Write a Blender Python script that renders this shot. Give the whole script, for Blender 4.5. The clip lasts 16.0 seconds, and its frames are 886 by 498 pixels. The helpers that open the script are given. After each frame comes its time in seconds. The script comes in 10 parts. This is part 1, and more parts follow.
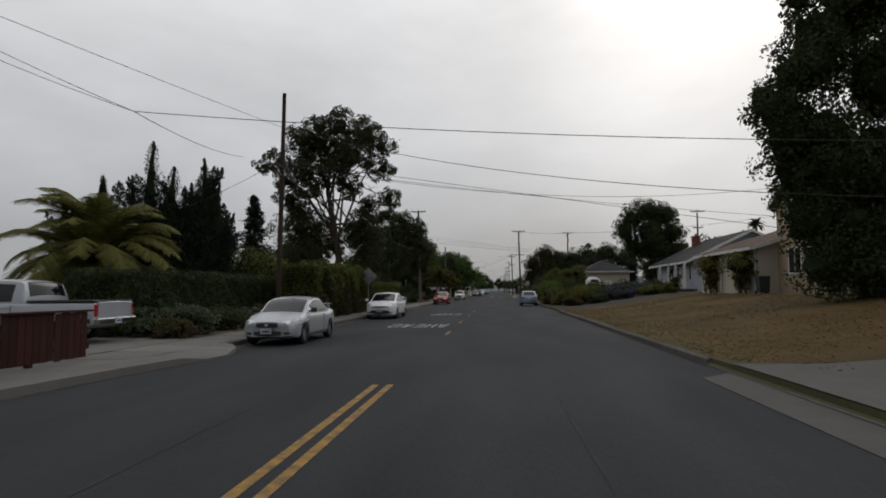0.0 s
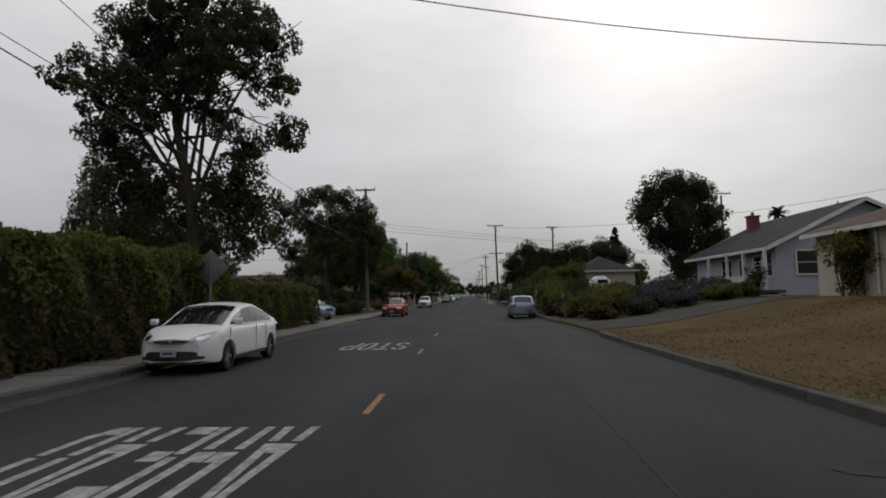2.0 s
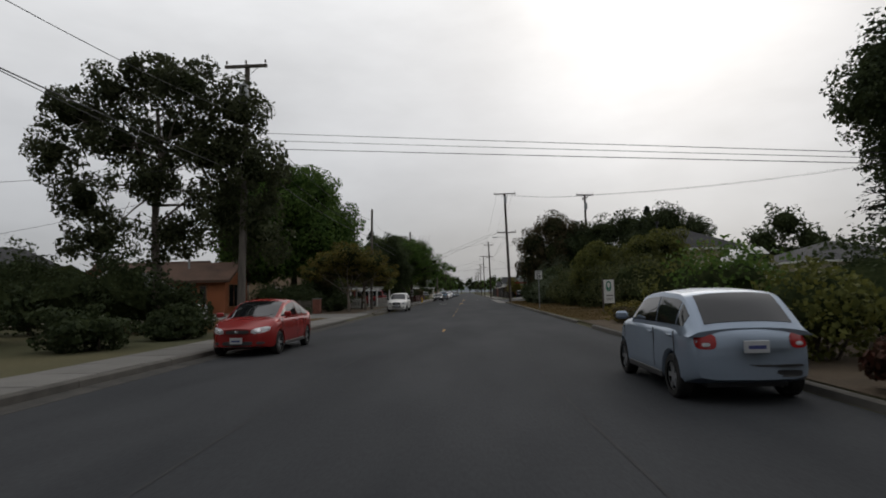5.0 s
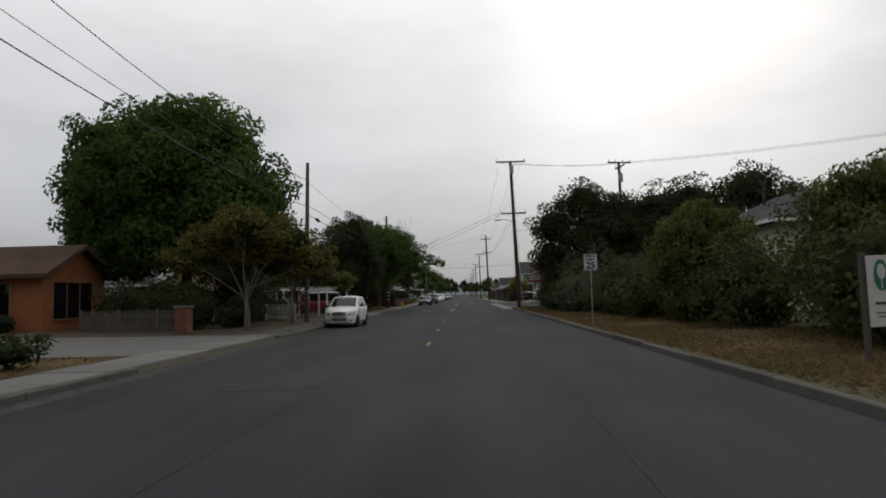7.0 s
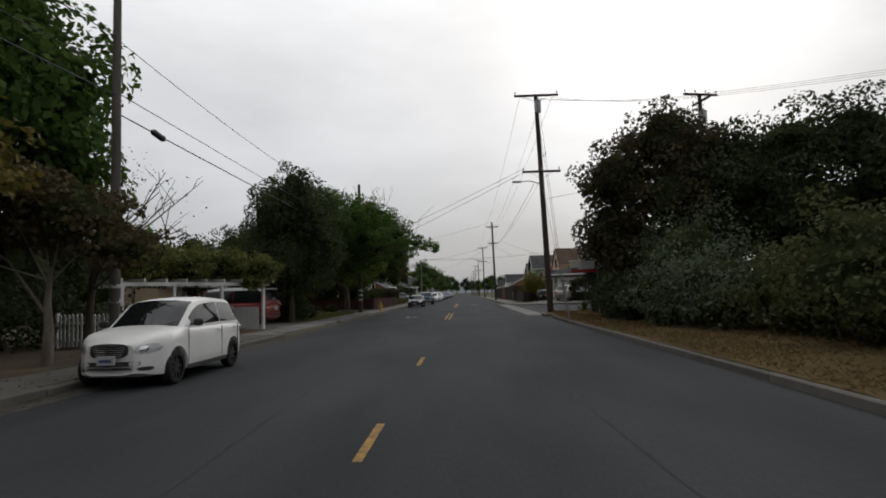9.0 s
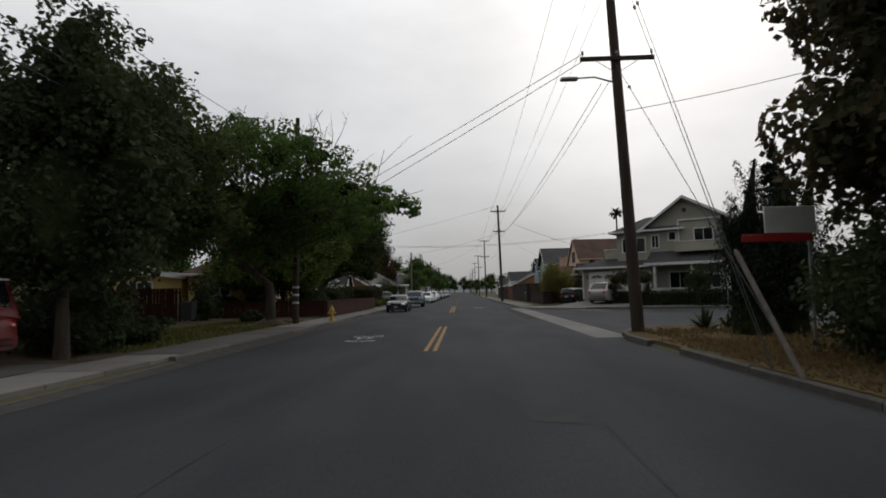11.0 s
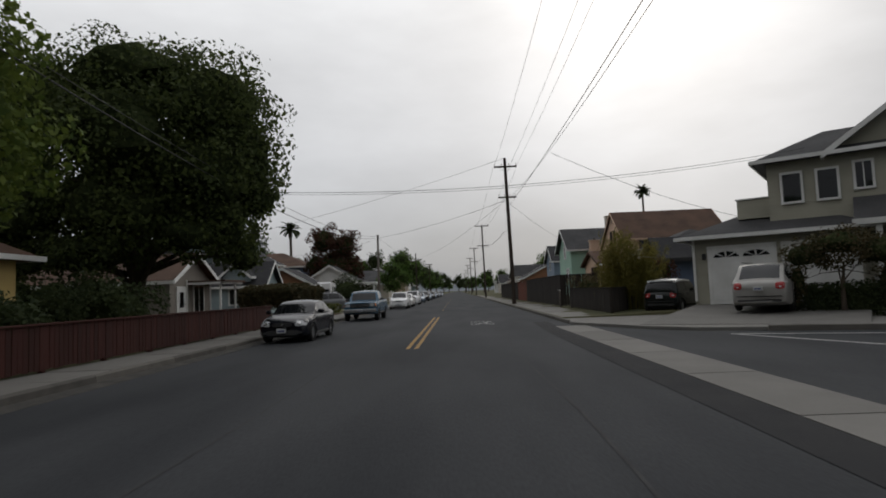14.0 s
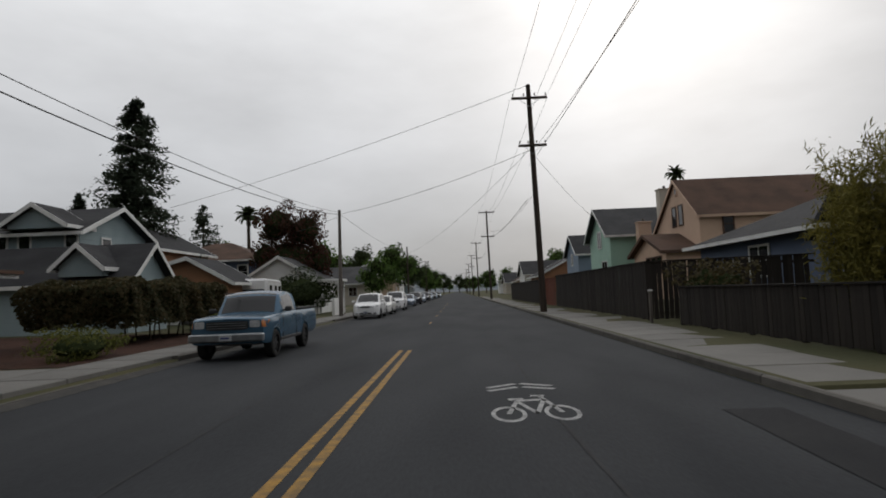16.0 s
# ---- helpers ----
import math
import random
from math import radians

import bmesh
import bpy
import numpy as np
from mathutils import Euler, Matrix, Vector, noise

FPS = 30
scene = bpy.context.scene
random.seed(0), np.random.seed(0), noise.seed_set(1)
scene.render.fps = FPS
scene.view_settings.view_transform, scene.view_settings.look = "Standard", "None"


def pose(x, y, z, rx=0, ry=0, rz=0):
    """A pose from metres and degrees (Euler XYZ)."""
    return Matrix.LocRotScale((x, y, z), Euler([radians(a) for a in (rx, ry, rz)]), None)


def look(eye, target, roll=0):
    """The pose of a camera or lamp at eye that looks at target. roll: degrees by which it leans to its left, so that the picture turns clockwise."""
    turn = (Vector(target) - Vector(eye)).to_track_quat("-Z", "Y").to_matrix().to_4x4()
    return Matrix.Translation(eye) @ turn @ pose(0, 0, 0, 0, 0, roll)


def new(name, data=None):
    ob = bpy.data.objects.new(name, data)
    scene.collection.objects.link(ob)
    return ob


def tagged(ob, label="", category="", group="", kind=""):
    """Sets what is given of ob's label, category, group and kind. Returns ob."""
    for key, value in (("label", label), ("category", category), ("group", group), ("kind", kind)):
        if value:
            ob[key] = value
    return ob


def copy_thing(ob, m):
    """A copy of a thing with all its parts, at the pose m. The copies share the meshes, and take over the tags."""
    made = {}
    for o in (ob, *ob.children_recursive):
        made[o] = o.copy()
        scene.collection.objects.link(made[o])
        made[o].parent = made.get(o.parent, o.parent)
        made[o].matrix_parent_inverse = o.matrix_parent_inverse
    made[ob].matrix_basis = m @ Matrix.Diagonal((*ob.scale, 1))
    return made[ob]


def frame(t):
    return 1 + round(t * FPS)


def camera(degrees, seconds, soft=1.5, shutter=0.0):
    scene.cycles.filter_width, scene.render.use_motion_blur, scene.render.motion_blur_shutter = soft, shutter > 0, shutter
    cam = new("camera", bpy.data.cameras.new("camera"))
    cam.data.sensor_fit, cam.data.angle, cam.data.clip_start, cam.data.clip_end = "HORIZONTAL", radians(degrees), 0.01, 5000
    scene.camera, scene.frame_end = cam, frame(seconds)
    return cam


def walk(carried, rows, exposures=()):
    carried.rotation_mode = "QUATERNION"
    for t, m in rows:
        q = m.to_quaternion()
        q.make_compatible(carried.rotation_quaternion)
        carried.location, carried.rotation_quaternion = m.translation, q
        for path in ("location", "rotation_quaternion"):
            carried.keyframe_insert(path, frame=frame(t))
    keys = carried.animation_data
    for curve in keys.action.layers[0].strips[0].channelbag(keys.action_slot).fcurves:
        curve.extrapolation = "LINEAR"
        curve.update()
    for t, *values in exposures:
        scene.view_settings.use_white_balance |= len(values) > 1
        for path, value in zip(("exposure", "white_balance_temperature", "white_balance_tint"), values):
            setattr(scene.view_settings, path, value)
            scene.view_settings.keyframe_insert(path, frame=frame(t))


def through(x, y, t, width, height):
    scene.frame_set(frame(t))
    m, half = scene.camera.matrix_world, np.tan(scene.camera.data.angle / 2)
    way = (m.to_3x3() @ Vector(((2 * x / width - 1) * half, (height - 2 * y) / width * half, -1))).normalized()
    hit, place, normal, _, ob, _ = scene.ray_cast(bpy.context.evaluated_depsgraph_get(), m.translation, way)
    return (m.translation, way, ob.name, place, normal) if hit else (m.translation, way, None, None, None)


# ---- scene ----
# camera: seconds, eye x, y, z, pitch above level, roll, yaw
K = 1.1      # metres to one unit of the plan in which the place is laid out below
cam = camera(74.0, 16.0, soft=1.8, shutter=0.1)
PATH = [
    (0.0, 0.412, -11.442, 1.400, 4.10, 0.36, 5.36),
    (0.5, 0.275, -6.821, 1.408, 4.47, 0.89, 4.63),
    (1.0, 0.151, -2.214, 1.412, 4.36, 1.01, 3.86),
    (1.5, 0.052, 2.387, 1.396, 4.52, 0.90, 3.12),
    (2.0, -0.006, 7.171, 1.388, 4.63, 0.95, 2.57),
    (2.5, -0.049, 11.975, 1.396, 4.33, 0.98, 2.26),
    (3.0, -0.094, 16.711, 1.401, 4.31, 0.82, 2.41),
    (3.5, -0.132, 21.338, 1.395, 4.24, 0.59, 2.60),
    (3.7, -0.145, 23.181, 1.391, 4.15, 0.63, 2.62),
    (5.8, -0.089, 43.221, 1.404, 4.40, 1.69, 2.42),
    (6.0, -0.082, 45.119, 1.403, 4.45, 1.54, 2.31),
    (6.5, -0.064, 49.838, 1.399, 4.64, 1.25, 2.04),
    (7.0, -0.045, 54.440, 1.391, 4.46, 1.52, 1.97),
    (7.5, -0.043, 58.950, 1.403, 4.47, 1.30, 2.03),
    (8.0, -0.045, 63.461, 1.403, 4.38, 1.67, 2.08),
    (8.5, -0.071, 67.869, 1.399, 4.55, 1.59, 2.09),
    (9.0, -0.130, 72.154, 1.402, 4.31, 1.52, 2.09),
    (9.2, -0.153, 73.872, 1.401, 4.22, 1.77, 2.11),
    (11.3, -0.279, 91.926, 1.401, 4.22, 0.99, 1.80),
    (11.5, -0.255, 93.647, 1.405, 4.16, 0.85, 1.73),
    (12.0, -0.186, 97.954, 1.405, 4.15, 0.90, 1.60),
    (12.5, -0.116, 102.264, 1.410, 4.12, 1.25, 1.55),
    (13.0, -0.055, 106.583, 1.397, 4.16, 1.46, 1.51),
    (13.5, 0.023, 110.956, 1.404, 4.22, 2.34, 1.49),
    (14.0, 0.120, 115.357, 1.398, 4.13, 2.29, 1.46),
    (14.5, 0.211, 119.725, 1.382, 4.14, 2.22, 1.43),
    (15.0, 0.257, 124.172, 1.389, 4.01, 1.74, 1.45),
    (15.5, 0.267, 128.540, 1.391, 4.09, 1.49, 1.45),
    (16.0, 0.272, 132.928, 1.397, 4.18, 2.33, 1.52),
]
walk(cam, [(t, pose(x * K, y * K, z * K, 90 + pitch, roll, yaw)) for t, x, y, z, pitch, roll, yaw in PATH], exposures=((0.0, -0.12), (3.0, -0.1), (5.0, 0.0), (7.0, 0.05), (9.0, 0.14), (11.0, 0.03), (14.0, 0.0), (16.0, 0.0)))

# ---- light: a bright overcast sky, thinner towards the sun ----
SUN_AZ, SUN_EL = radians(20), radians(32)      # clockwise from +y, above the horizon
world = bpy.data.worlds.new("overcast_sky")
scene.world = world
world.use_nodes = True
nt = world.node_tree
nt.nodes.clear()


def wn(kind, **values):
    n = nt.nodes.new(kind)
    for k, v in values.items():
        n.inputs[k].default_value = v
    return n


w_out, w_bg = nt.nodes.new("ShaderNodeOutputWorld"), nt.nodes.new("ShaderNodeBackground")
w_sky = nt.nodes.new("ShaderNodeTexSky")
w_sky.sky_type, w_sky.sun_disc = "NISHITA", False
w_sky.sun_elevation, w_sky.sun_rotation = SUN_EL, SUN_AZ
w_sky.air_density, w_sky.dust_density = 1.0, 4.0
w_co = nt.nodes.new("ShaderNodeTexCoord")
w_sep = nt.nodes.new("ShaderNodeSeparateXYZ")
w_ramp = nt.nodes.new("ShaderNodeValToRGB")     # cloud deck: grey low down, bright overhead
els = w_ramp.color_ramp.elements
els[0].position, els[0].color = 0.0, (0.375, 0.385, 0.4, 1)
els[1].position, els[1].color = 1.0, (0.88, 0.885, 0.91, 1)
for p, c in ((0.10, (0.46, 0.47, 0.49)), (0.22, (0.6, 0.61, 0.63)), (0.34, (0.7, 0.706, 0.72)), (0.46, (0.84, 0.845, 0.855)), (0.65, (0.82, 0.825, 0.84))):
    e = els.new(p)
    e.color = (*c, 1)
w_n = wn("ShaderNodeTexNoise", Scale=2.2, Detail=5.0, Roughness=0.55)
w_map = nt.nodes.new("ShaderNodeMapping")
w_map.inputs["Scale"].default_value = (1, 1, 2.6)
w_nr = nt.nodes.new("ShaderNodeMapRange")
for k, v in (("From Min", 0.3), ("From Max", 0.7), ("To Min", 0.86), ("To Max", 1.14)):
    w_nr.inputs[k].default_value = v
sun_dir = Vector((math.sin(SUN_AZ) * math.cos(radians(17)), math.cos(SUN_AZ) * math.cos(radians(17)), math.sin(radians(17))))
w_dot = nt.nodes.new("ShaderNodeVectorMath")
w_dot.operation = "DOT_PRODUCT"
w_dot.inputs[1].default_value = sun_dir
w_glow = nt.nodes.new("ShaderNodeMapRange")
w_glow.interpolation_type = "SMOOTHERSTEP"
for k, v in (("From Min", 0.94), ("From Max", 1.0), ("To Min", 1.0), ("To Max", 1.22)):
    w_glow.inputs[k].default_value = v
w_side = nt.nodes.new("ShaderNodeMapRange")       # the deck is thicker and greyer away from the sun
w_side.interpolation_type = "SMOOTHSTEP"
for k, v in (("From Min", -0.6), ("From Max", 0.42), ("To Min", 0.44), ("To Max", 1.0)):
    w_side.inputs[k].default_value = v
w_mul, w_mul2, w_mul3 = nt.nodes.new("ShaderNodeMath"), nt.nodes.new("ShaderNodeVectorMath"), nt.nodes.new("ShaderNodeMath")
w_mul3.operation = "MULTIPLY"
w_mul.operation = "MULTIPLY"
w_mul2.operation = "SCALE"
w_mix = nt.nodes.new("ShaderNodeMix")
w_mix.data_type = "RGBA"
w_mix.inputs["Factor"].default_value = 0.94
w_scale = nt.nodes.new("ShaderNodeVectorMath")
w_scale.operation = "SCALE"
w_scale.inputs["Scale"].default_value = 0.1
lk = nt.links.new
lk(w_co.outputs["Generated"], w_sep.inputs[0])
lk(w_sep.outputs["Z"], w_ramp.inputs[0])
lk(w_co.outputs["Generated"], w_map.inputs[0])
lk(w_map.outputs[0], w_n.inputs["Vector"])
lk(w_n.outputs["Fac"], w_nr.inputs["Value"])
lk(w_co.outputs["Generated"], w_dot.inputs[0])
lk(w_dot.outputs["Value"], w_glow.inputs["Value"])
lk(w_nr.outputs[0], w_mul.inputs[0])
lk(w_glow.outputs[0], w_mul.inputs[1])
lk(w_ramp.outputs[0], w_mul2.inputs[0])
lk(w_dot.outputs["Value"], w_side.inputs["Value"])
lk(w_mul.outputs[0], w_mul3.inputs[0])
lk(w_side.outputs[0], w_mul3.inputs[1])
lk(w_mul3.outputs[0], w_mul2.inputs["Scale"])
lk(w_sky.outputs[0], w_scale.inputs[0])
lk(w_scale.outputs[0], w_mix.inputs["A"])
lk(w_mul2.outputs[0], w_mix.inputs["B"])
lk(w_mix.outputs["Result"], w_bg.inputs["Color"])
w_bg.inputs["Strength"].default_value = 1.0
lk(w_bg.outputs[0], w_out.inputs[0])
sun = new("sun", bpy.data.lights.new("sun", "SUN"))
sun.data.energy, sun.data.angle, sun.data.color = 0.2, radians(25), (1.0, 0.96, 0.9)
sun.matrix_world = look((60 * math.sin(SUN_AZ), 60 * math.cos(SUN_AZ), 60 * math.tan(SUN_EL)), (0, 0, 0))
scene.view_settings.exposure = 0.0

# ---- materials ----
def mat(name, a, b=None, rough=0.8, scale=3.0, bump=0.0, bscale=60.0, metal=0.0, spec=0.5, vary="", coat=0.0, stretch=None, fine=0.25):
    """A surface that varies between two colours at a large scale and in grain at a fine one. vary: 'object', 'island'."""
    m = bpy.data.materials.new(name)
    m.use_nodes = True
    t = m.node_tree
    p = t.nodes["Principled BSDF"]
    L = t.links.new
    b = b or tuple(c * 0.8 for c in a)
    co = t.nodes.new("ShaderNodeTexCoord")
    src = co.outputs["Object"]
    if stretch:
        mp = t.nodes.new("ShaderNodeMapping")
        mp.inputs["Scale"].default_value = stretch
        L(src, mp.inputs[0])
        src = mp.outputs[0]
    n1 = t.nodes.new("ShaderNodeTexNoise")
    n1.inputs["Scale"].default_value, n1.inputs["Detail"].default_value = scale, 5.0
    n2 = t.nodes.new("ShaderNodeTexNoise")
    n2.inputs["Scale"].default_value, n2.inputs["Detail"].default_value = bscale, 3.0
    L(src, n1.inputs["Vector"])
    L(src, n2.inputs["Vector"])
    mr = t.nodes.new("ShaderNodeMapRange")
    mr.inputs["From Min"].default_value, mr.inputs["From Max"].default_value = 0.32, 0.68
    L(n1.outputs["Fac"], mr.inputs["Value"])
    fac = mr.outputs[0]
    if vary:
        rnd = t.nodes.new("ShaderNodeObjectInfo").outputs["Random"] if vary == "object" else t.nodes.new("ShaderNodeNewGeometry").outputs["Random Per Island"]
        ad = t.nodes.new("ShaderNodeMath")
        ad.operation, ad.use_clamp = "MULTIPLY_ADD", True
        ad.inputs[1].default_value, ad.inputs[2].default_value = 0.35, 0.0
        L(fac, ad.inputs[0])
        sc = t.nodes.new("ShaderNodeMath")
        sc.operation = "MULTIPLY"
        sc.inputs[1].default_value = 0.65
        L(rnd, sc.inputs[0])
        L(sc.outputs[0], ad.inputs[2])
        fac = ad.outputs[0]
    mx = t.nodes.new("ShaderNodeMix")
    mx.data_type = "RGBA"
    mx.inputs["A"].default_value, mx.inputs["B"].default_value = (*a, 1), (*b, 1)
    L(fac, mx.inputs["Factor"])
    gr = t.nodes.new("ShaderNodeMapRange")
    gr.inputs["To Min"].default_value, gr.inputs["To Max"].default_value = 1 - fine, 1 + fine
    L(n2.outputs["Fac"], gr.inputs["Value"])
    vm = t.nodes.new("ShaderNodeVectorMath")
    vm.operation = "SCALE"
    L(mx.outputs["Result"], vm.inputs[0])
    L(gr.outputs[0], vm.inputs["Scale"])
    L(vm.outputs[0], p.inputs["Base Color"])
    p.inputs["Roughness"].default_value, p.inputs["Metallic"].default_value = rough, metal
    p.inputs["Specular IOR Level"].default_value = spec
    p.inputs["Coat Weight"].default_value = coat
    p.inputs["Coat Roughness"].default_value = 0.06
    if bump:
        bp = t.nodes.new("ShaderNodeBump")
        bp.inputs["Strength"].default_value, bp.inputs["Distance"].default_value = min(1, bump), 0.02
        L(n2.outputs["Fac"], bp.inputs["Height"])
        L(bp.outputs[0], p.inputs["Normal"])
    return m


def leaf_mat(name, a, b, through=0.3, rough=0.7):
    m = mat(name, a, b, rough=rough, scale=0.6, vary="island", bscale=9, fine=0.2, spec=0.12)
    t = m.node_tree
    p, out = t.nodes["Principled BSDF"], t.nodes["Material Output"]
    tr, ms = t.nodes.new("ShaderNodeBsdfTranslucent"), t.nodes.new("ShaderNodeMixShader")
    ms.inputs[0].default_value = through
    col = p.inputs["Base Color"].links[0].from_socket
    t.links.new(col, tr.inputs[0])
    t.links.new(p.outputs[0], ms.inputs[1])
    t.links.new(tr.outputs[0], ms.inputs[2])
    t.links.new(ms.outputs[0], out.inputs[0])
    return m


def boards_mat(name, a, b, pitch, rough=0.75):
    """Lap siding: shallow horizontal steps of the given height, painted."""
    m = mat(name, a, b, rough=rough, scale=0.8, bscale=30, bump=0.1, fine=0.08)
    t = m.node_tree
    p = t.nodes["Principled BSDF"]
    co = t.nodes.new("ShaderNodeTexCoord")
    sp = t.nodes.new("ShaderNodeSeparateXYZ")
    dv, fr = t.nodes.new("ShaderNodeMath"), t.nodes.new("ShaderNodeMath")
    dv.operation, fr.operation = "DIVIDE", "FRACT"
    dv.inputs[1].default_value = pitch
    bp = t.nodes.new("ShaderNodeBump")
    bp.inputs["Distance"].default_value, bp.inputs["Strength"].default_value = 0.03, 0.9
    bp.invert = True
    L = t.links.new
    L(co.outputs["Object"], sp.inputs[0])
    L(sp.outputs["Z"], dv.inputs[0])
    L(dv.outputs[0], fr.inputs[0])
    L(fr.outputs[0], bp.inputs["Height"])
    L(bp.outputs[0], p.inputs["Normal"])
    return m


M = {}
M["asphalt"] = mat("asphalt", (0.025, 0.0272, 0.0302), (0.044, 0.0463, 0.0495), rough=0.87, scale=0.6, bump=0.25, bscale=34, spec=0.14, stretch=(1, 0.25, 1))
M["asphalt_dark"] = mat("asphalt_dark", (0.026, 0.027, 0.029), (0.036, 0.036, 0.037), rough=0.9, scale=1, bump=0.5, bscale=140, spec=0.12)
M["seal"] = mat("crack_seal", (0.038, 0.0385, 0.040), (0.052, 0.052, 0.053), rough=0.9, scale=2, spec=0.1)
M["concrete"] = mat("concrete", (0.205, 0.197, 0.182), (0.135, 0.13, 0.12), rough=0.9, scale=1.1, bump=0.4, bscale=80, vary="object", spec=0.2)
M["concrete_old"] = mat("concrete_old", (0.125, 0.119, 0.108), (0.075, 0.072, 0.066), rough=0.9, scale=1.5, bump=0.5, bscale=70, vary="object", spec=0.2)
M["kerb"] = mat("kerb_concrete", (0.15, 0.14, 0.125), (0.065, 0.061, 0.055), rough=0.9, scale=2.5, bump=0.4, bscale=70, vary="object", spec=0.2)
M["road_yellow"] = mat("road_yellow", (0.38, 0.205, 0.026), (0.13, 0.085, 0.035), rough=0.8, scale=7, bscale=60, fine=0.4)
M["road_white"] = mat("road_white", (0.4, 0.4, 0.39), (0.16, 0.16, 0.16), rough=0.8, scale=8, bscale=60, fine=0.45)
M["earth"] = mat("earth", (0.11, 0.085, 0.06), (0.07, 0.055, 0.04), rough=1, scale=0.8, bump=0.8, bscale=25, spec=0.1)
M["bark_mulch"] = mat("bark_mulch", (0.07, 0.035, 0.025), (0.04, 0.024, 0.018), rough=1, scale=2, bump=0.9, bscale=40, spec=0.1)
M["dry_grass"] = mat("dry_grass", (0.125, 0.083, 0.036), (0.07, 0.052, 0.024), rough=1, scale=0.5, bump=0.35, bscale=45, spec=0.1, fine=0.25)
M["gutter"] = mat("gutter_dirt", (0.05, 0.049, 0.047), (0.085, 0.08, 0.072), rough=0.95, scale=2.2, bump=0.5, bscale=50, spec=0.1, fine=0.4)
M["drive_old"] = mat("old_drive", (0.068, 0.064, 0.058), (0.045, 0.042, 0.039), rough=0.95, scale=0.9, bump=0.5, bscale=60, spec=0.15)
M["land"] = mat("land", (0.10, 0.09, 0.05), (0.06, 0.065, 0.035), rough=1, scale=0.15, bump=0.5, bscale=8, spec=0.1)
M["blade_dry"] = leaf_mat("blade_dry", (0.17, 0.115, 0.05), (0.1, 0.076, 0.034), 0.45, 0.8)
# pale blue-grey: the haze of distance is painted into the hill
M["hill"] = mat("far_hill", (0.2, 0.22, 0.24), (0.17, 0.19, 0.2), rough=1, scale=0.01, spec=0)
M["leaf_euc"] = leaf_mat("leaf_euc", (0.085, 0.094, 0.044), (0.033, 0.042, 0.022), 0.35)
M["leaf_green"] = leaf_mat("leaf_green", (0.115, 0.18, 0.038), (0.032, 0.07, 0.018), 0.45)
M["leaf_dark"] = leaf_mat("leaf_dark", (0.068, 0.086, 0.036), (0.022, 0.034, 0.016), 0.35)
M["leaf_conifer"] = leaf_mat("leaf_conifer", (0.026, 0.037, 0.022), (0.01, 0.017, 0.011), 0.12)
M["leaf_redwood"] = leaf_mat("leaf_redwood", (0.062, 0.078, 0.05), (0.024, 0.034, 0.022), 0.3)
M["leaf_oak"] = leaf_mat("leaf_oak", (0.092, 0.115, 0.034), (0.028, 0.042, 0.016), 0.4)
M["leaf_lime"] = leaf_mat("leaf_lime", (0.16, 0.2, 0.04), (0.042, 0.072, 0.018), 0.38)
M["leaf_hedge"] = leaf_mat("leaf_hedge", (0.165, 0.165, 0.04), (0.055, 0.068, 0.022), 0.35)
M["leaf_hedge_brown"] = leaf_mat("leaf_hedge_brown", (0.095, 0.075, 0.034), (0.042, 0.037, 0.018), 0.3)
M["leaf_wall"] = leaf_mat("leaf_wall", (0.105, 0.112, 0.042), (0.036, 0.046, 0.018), 0.35)
M["leaf_yellow"] = leaf_mat("leaf_yellow", (0.19, 0.14, 0.03), (0.055, 0.065, 0.02), 0.3)
M["leaf_grey"] = leaf_mat("leaf_grey", (0.125, 0.145, 0.085), (0.05, 0.066, 0.04), 0.3)
M["leaf_red"] = leaf_mat("leaf_red", (0.09, 0.03, 0.02), (0.032, 0.03, 0.018), 0.25)
M["leaf_bronze"] = leaf_mat("leaf_bronze", (0.1, 0.072, 0.036), (0.036, 0.046, 0.022), 0.32)
M["leaf_bamboo"] = leaf_mat("leaf_bamboo", (0.25, 0.21, 0.05), (0.11, 0.11, 0.03), 0.35)
M["leaf_palm"] = leaf_mat("leaf_palm", (0.2, 0.185, 0.05), (0.06, 0.066, 0.022), 0.3)
M["flower"] = leaf_mat("flower", (0.6, 0.55, 0.55), (0.4, 0.33, 0.4), 0.2)
M["flower_blue"] = leaf_mat("flower_blue", (0.095, 0.088, 0.135), (0.045, 0.052, 0.045), 0.2)
M["bark"] = mat("bark", (0.10, 0.08, 0.06), (0.05, 0.042, 0.034), rough=0.95, scale=2, bump=0.9, bscale=25, spec=0.1, stretch=(3, 3, 0.7))
M["bark_pale"] = mat("bark_pale", (0.22, 0.19, 0.16), (0.12, 0.1, 0.085), rough=0.9, scale=2, bump=0.6, bscale=20, spec=0.1, stretch=(3, 3, 0.6))
# colour of the solid cores: the shade deep between leaves is put into it
M["core"] = mat("foliage_shade", (0.042, 0.052, 0.022), (0.016, 0.022, 0.01), rough=1, scale=5, bump=0.9, bscale=14, spec=0, fine=0.5)
M["pole"] = mat("pole_wood", (0.075, 0.058, 0.045), (0.04, 0.032, 0.027), rough=0.9, scale=1.5, bump=0.7, bscale=30, spec=0.15, stretch=(4, 4, 0.3))
M["pole_grey"] = mat("pole_wood_grey", (0.17, 0.15, 0.13), (0.1, 0.088, 0.078), rough=0.9, scale=1.5, bump=0.7, bscale=30, spec=0.15, stretch=(4, 4, 0.3))
M["cable"] = mat("cable", (0.02, 0.02, 0.021), (0.03, 0.03, 0.03), rough=0.6)
M["steel"] = mat("galvanised_steel", (0.35, 0.36, 0.37), (0.25, 0.26, 0.27), rough=0.45, metal=0.8, scale=6, fine=0.1)
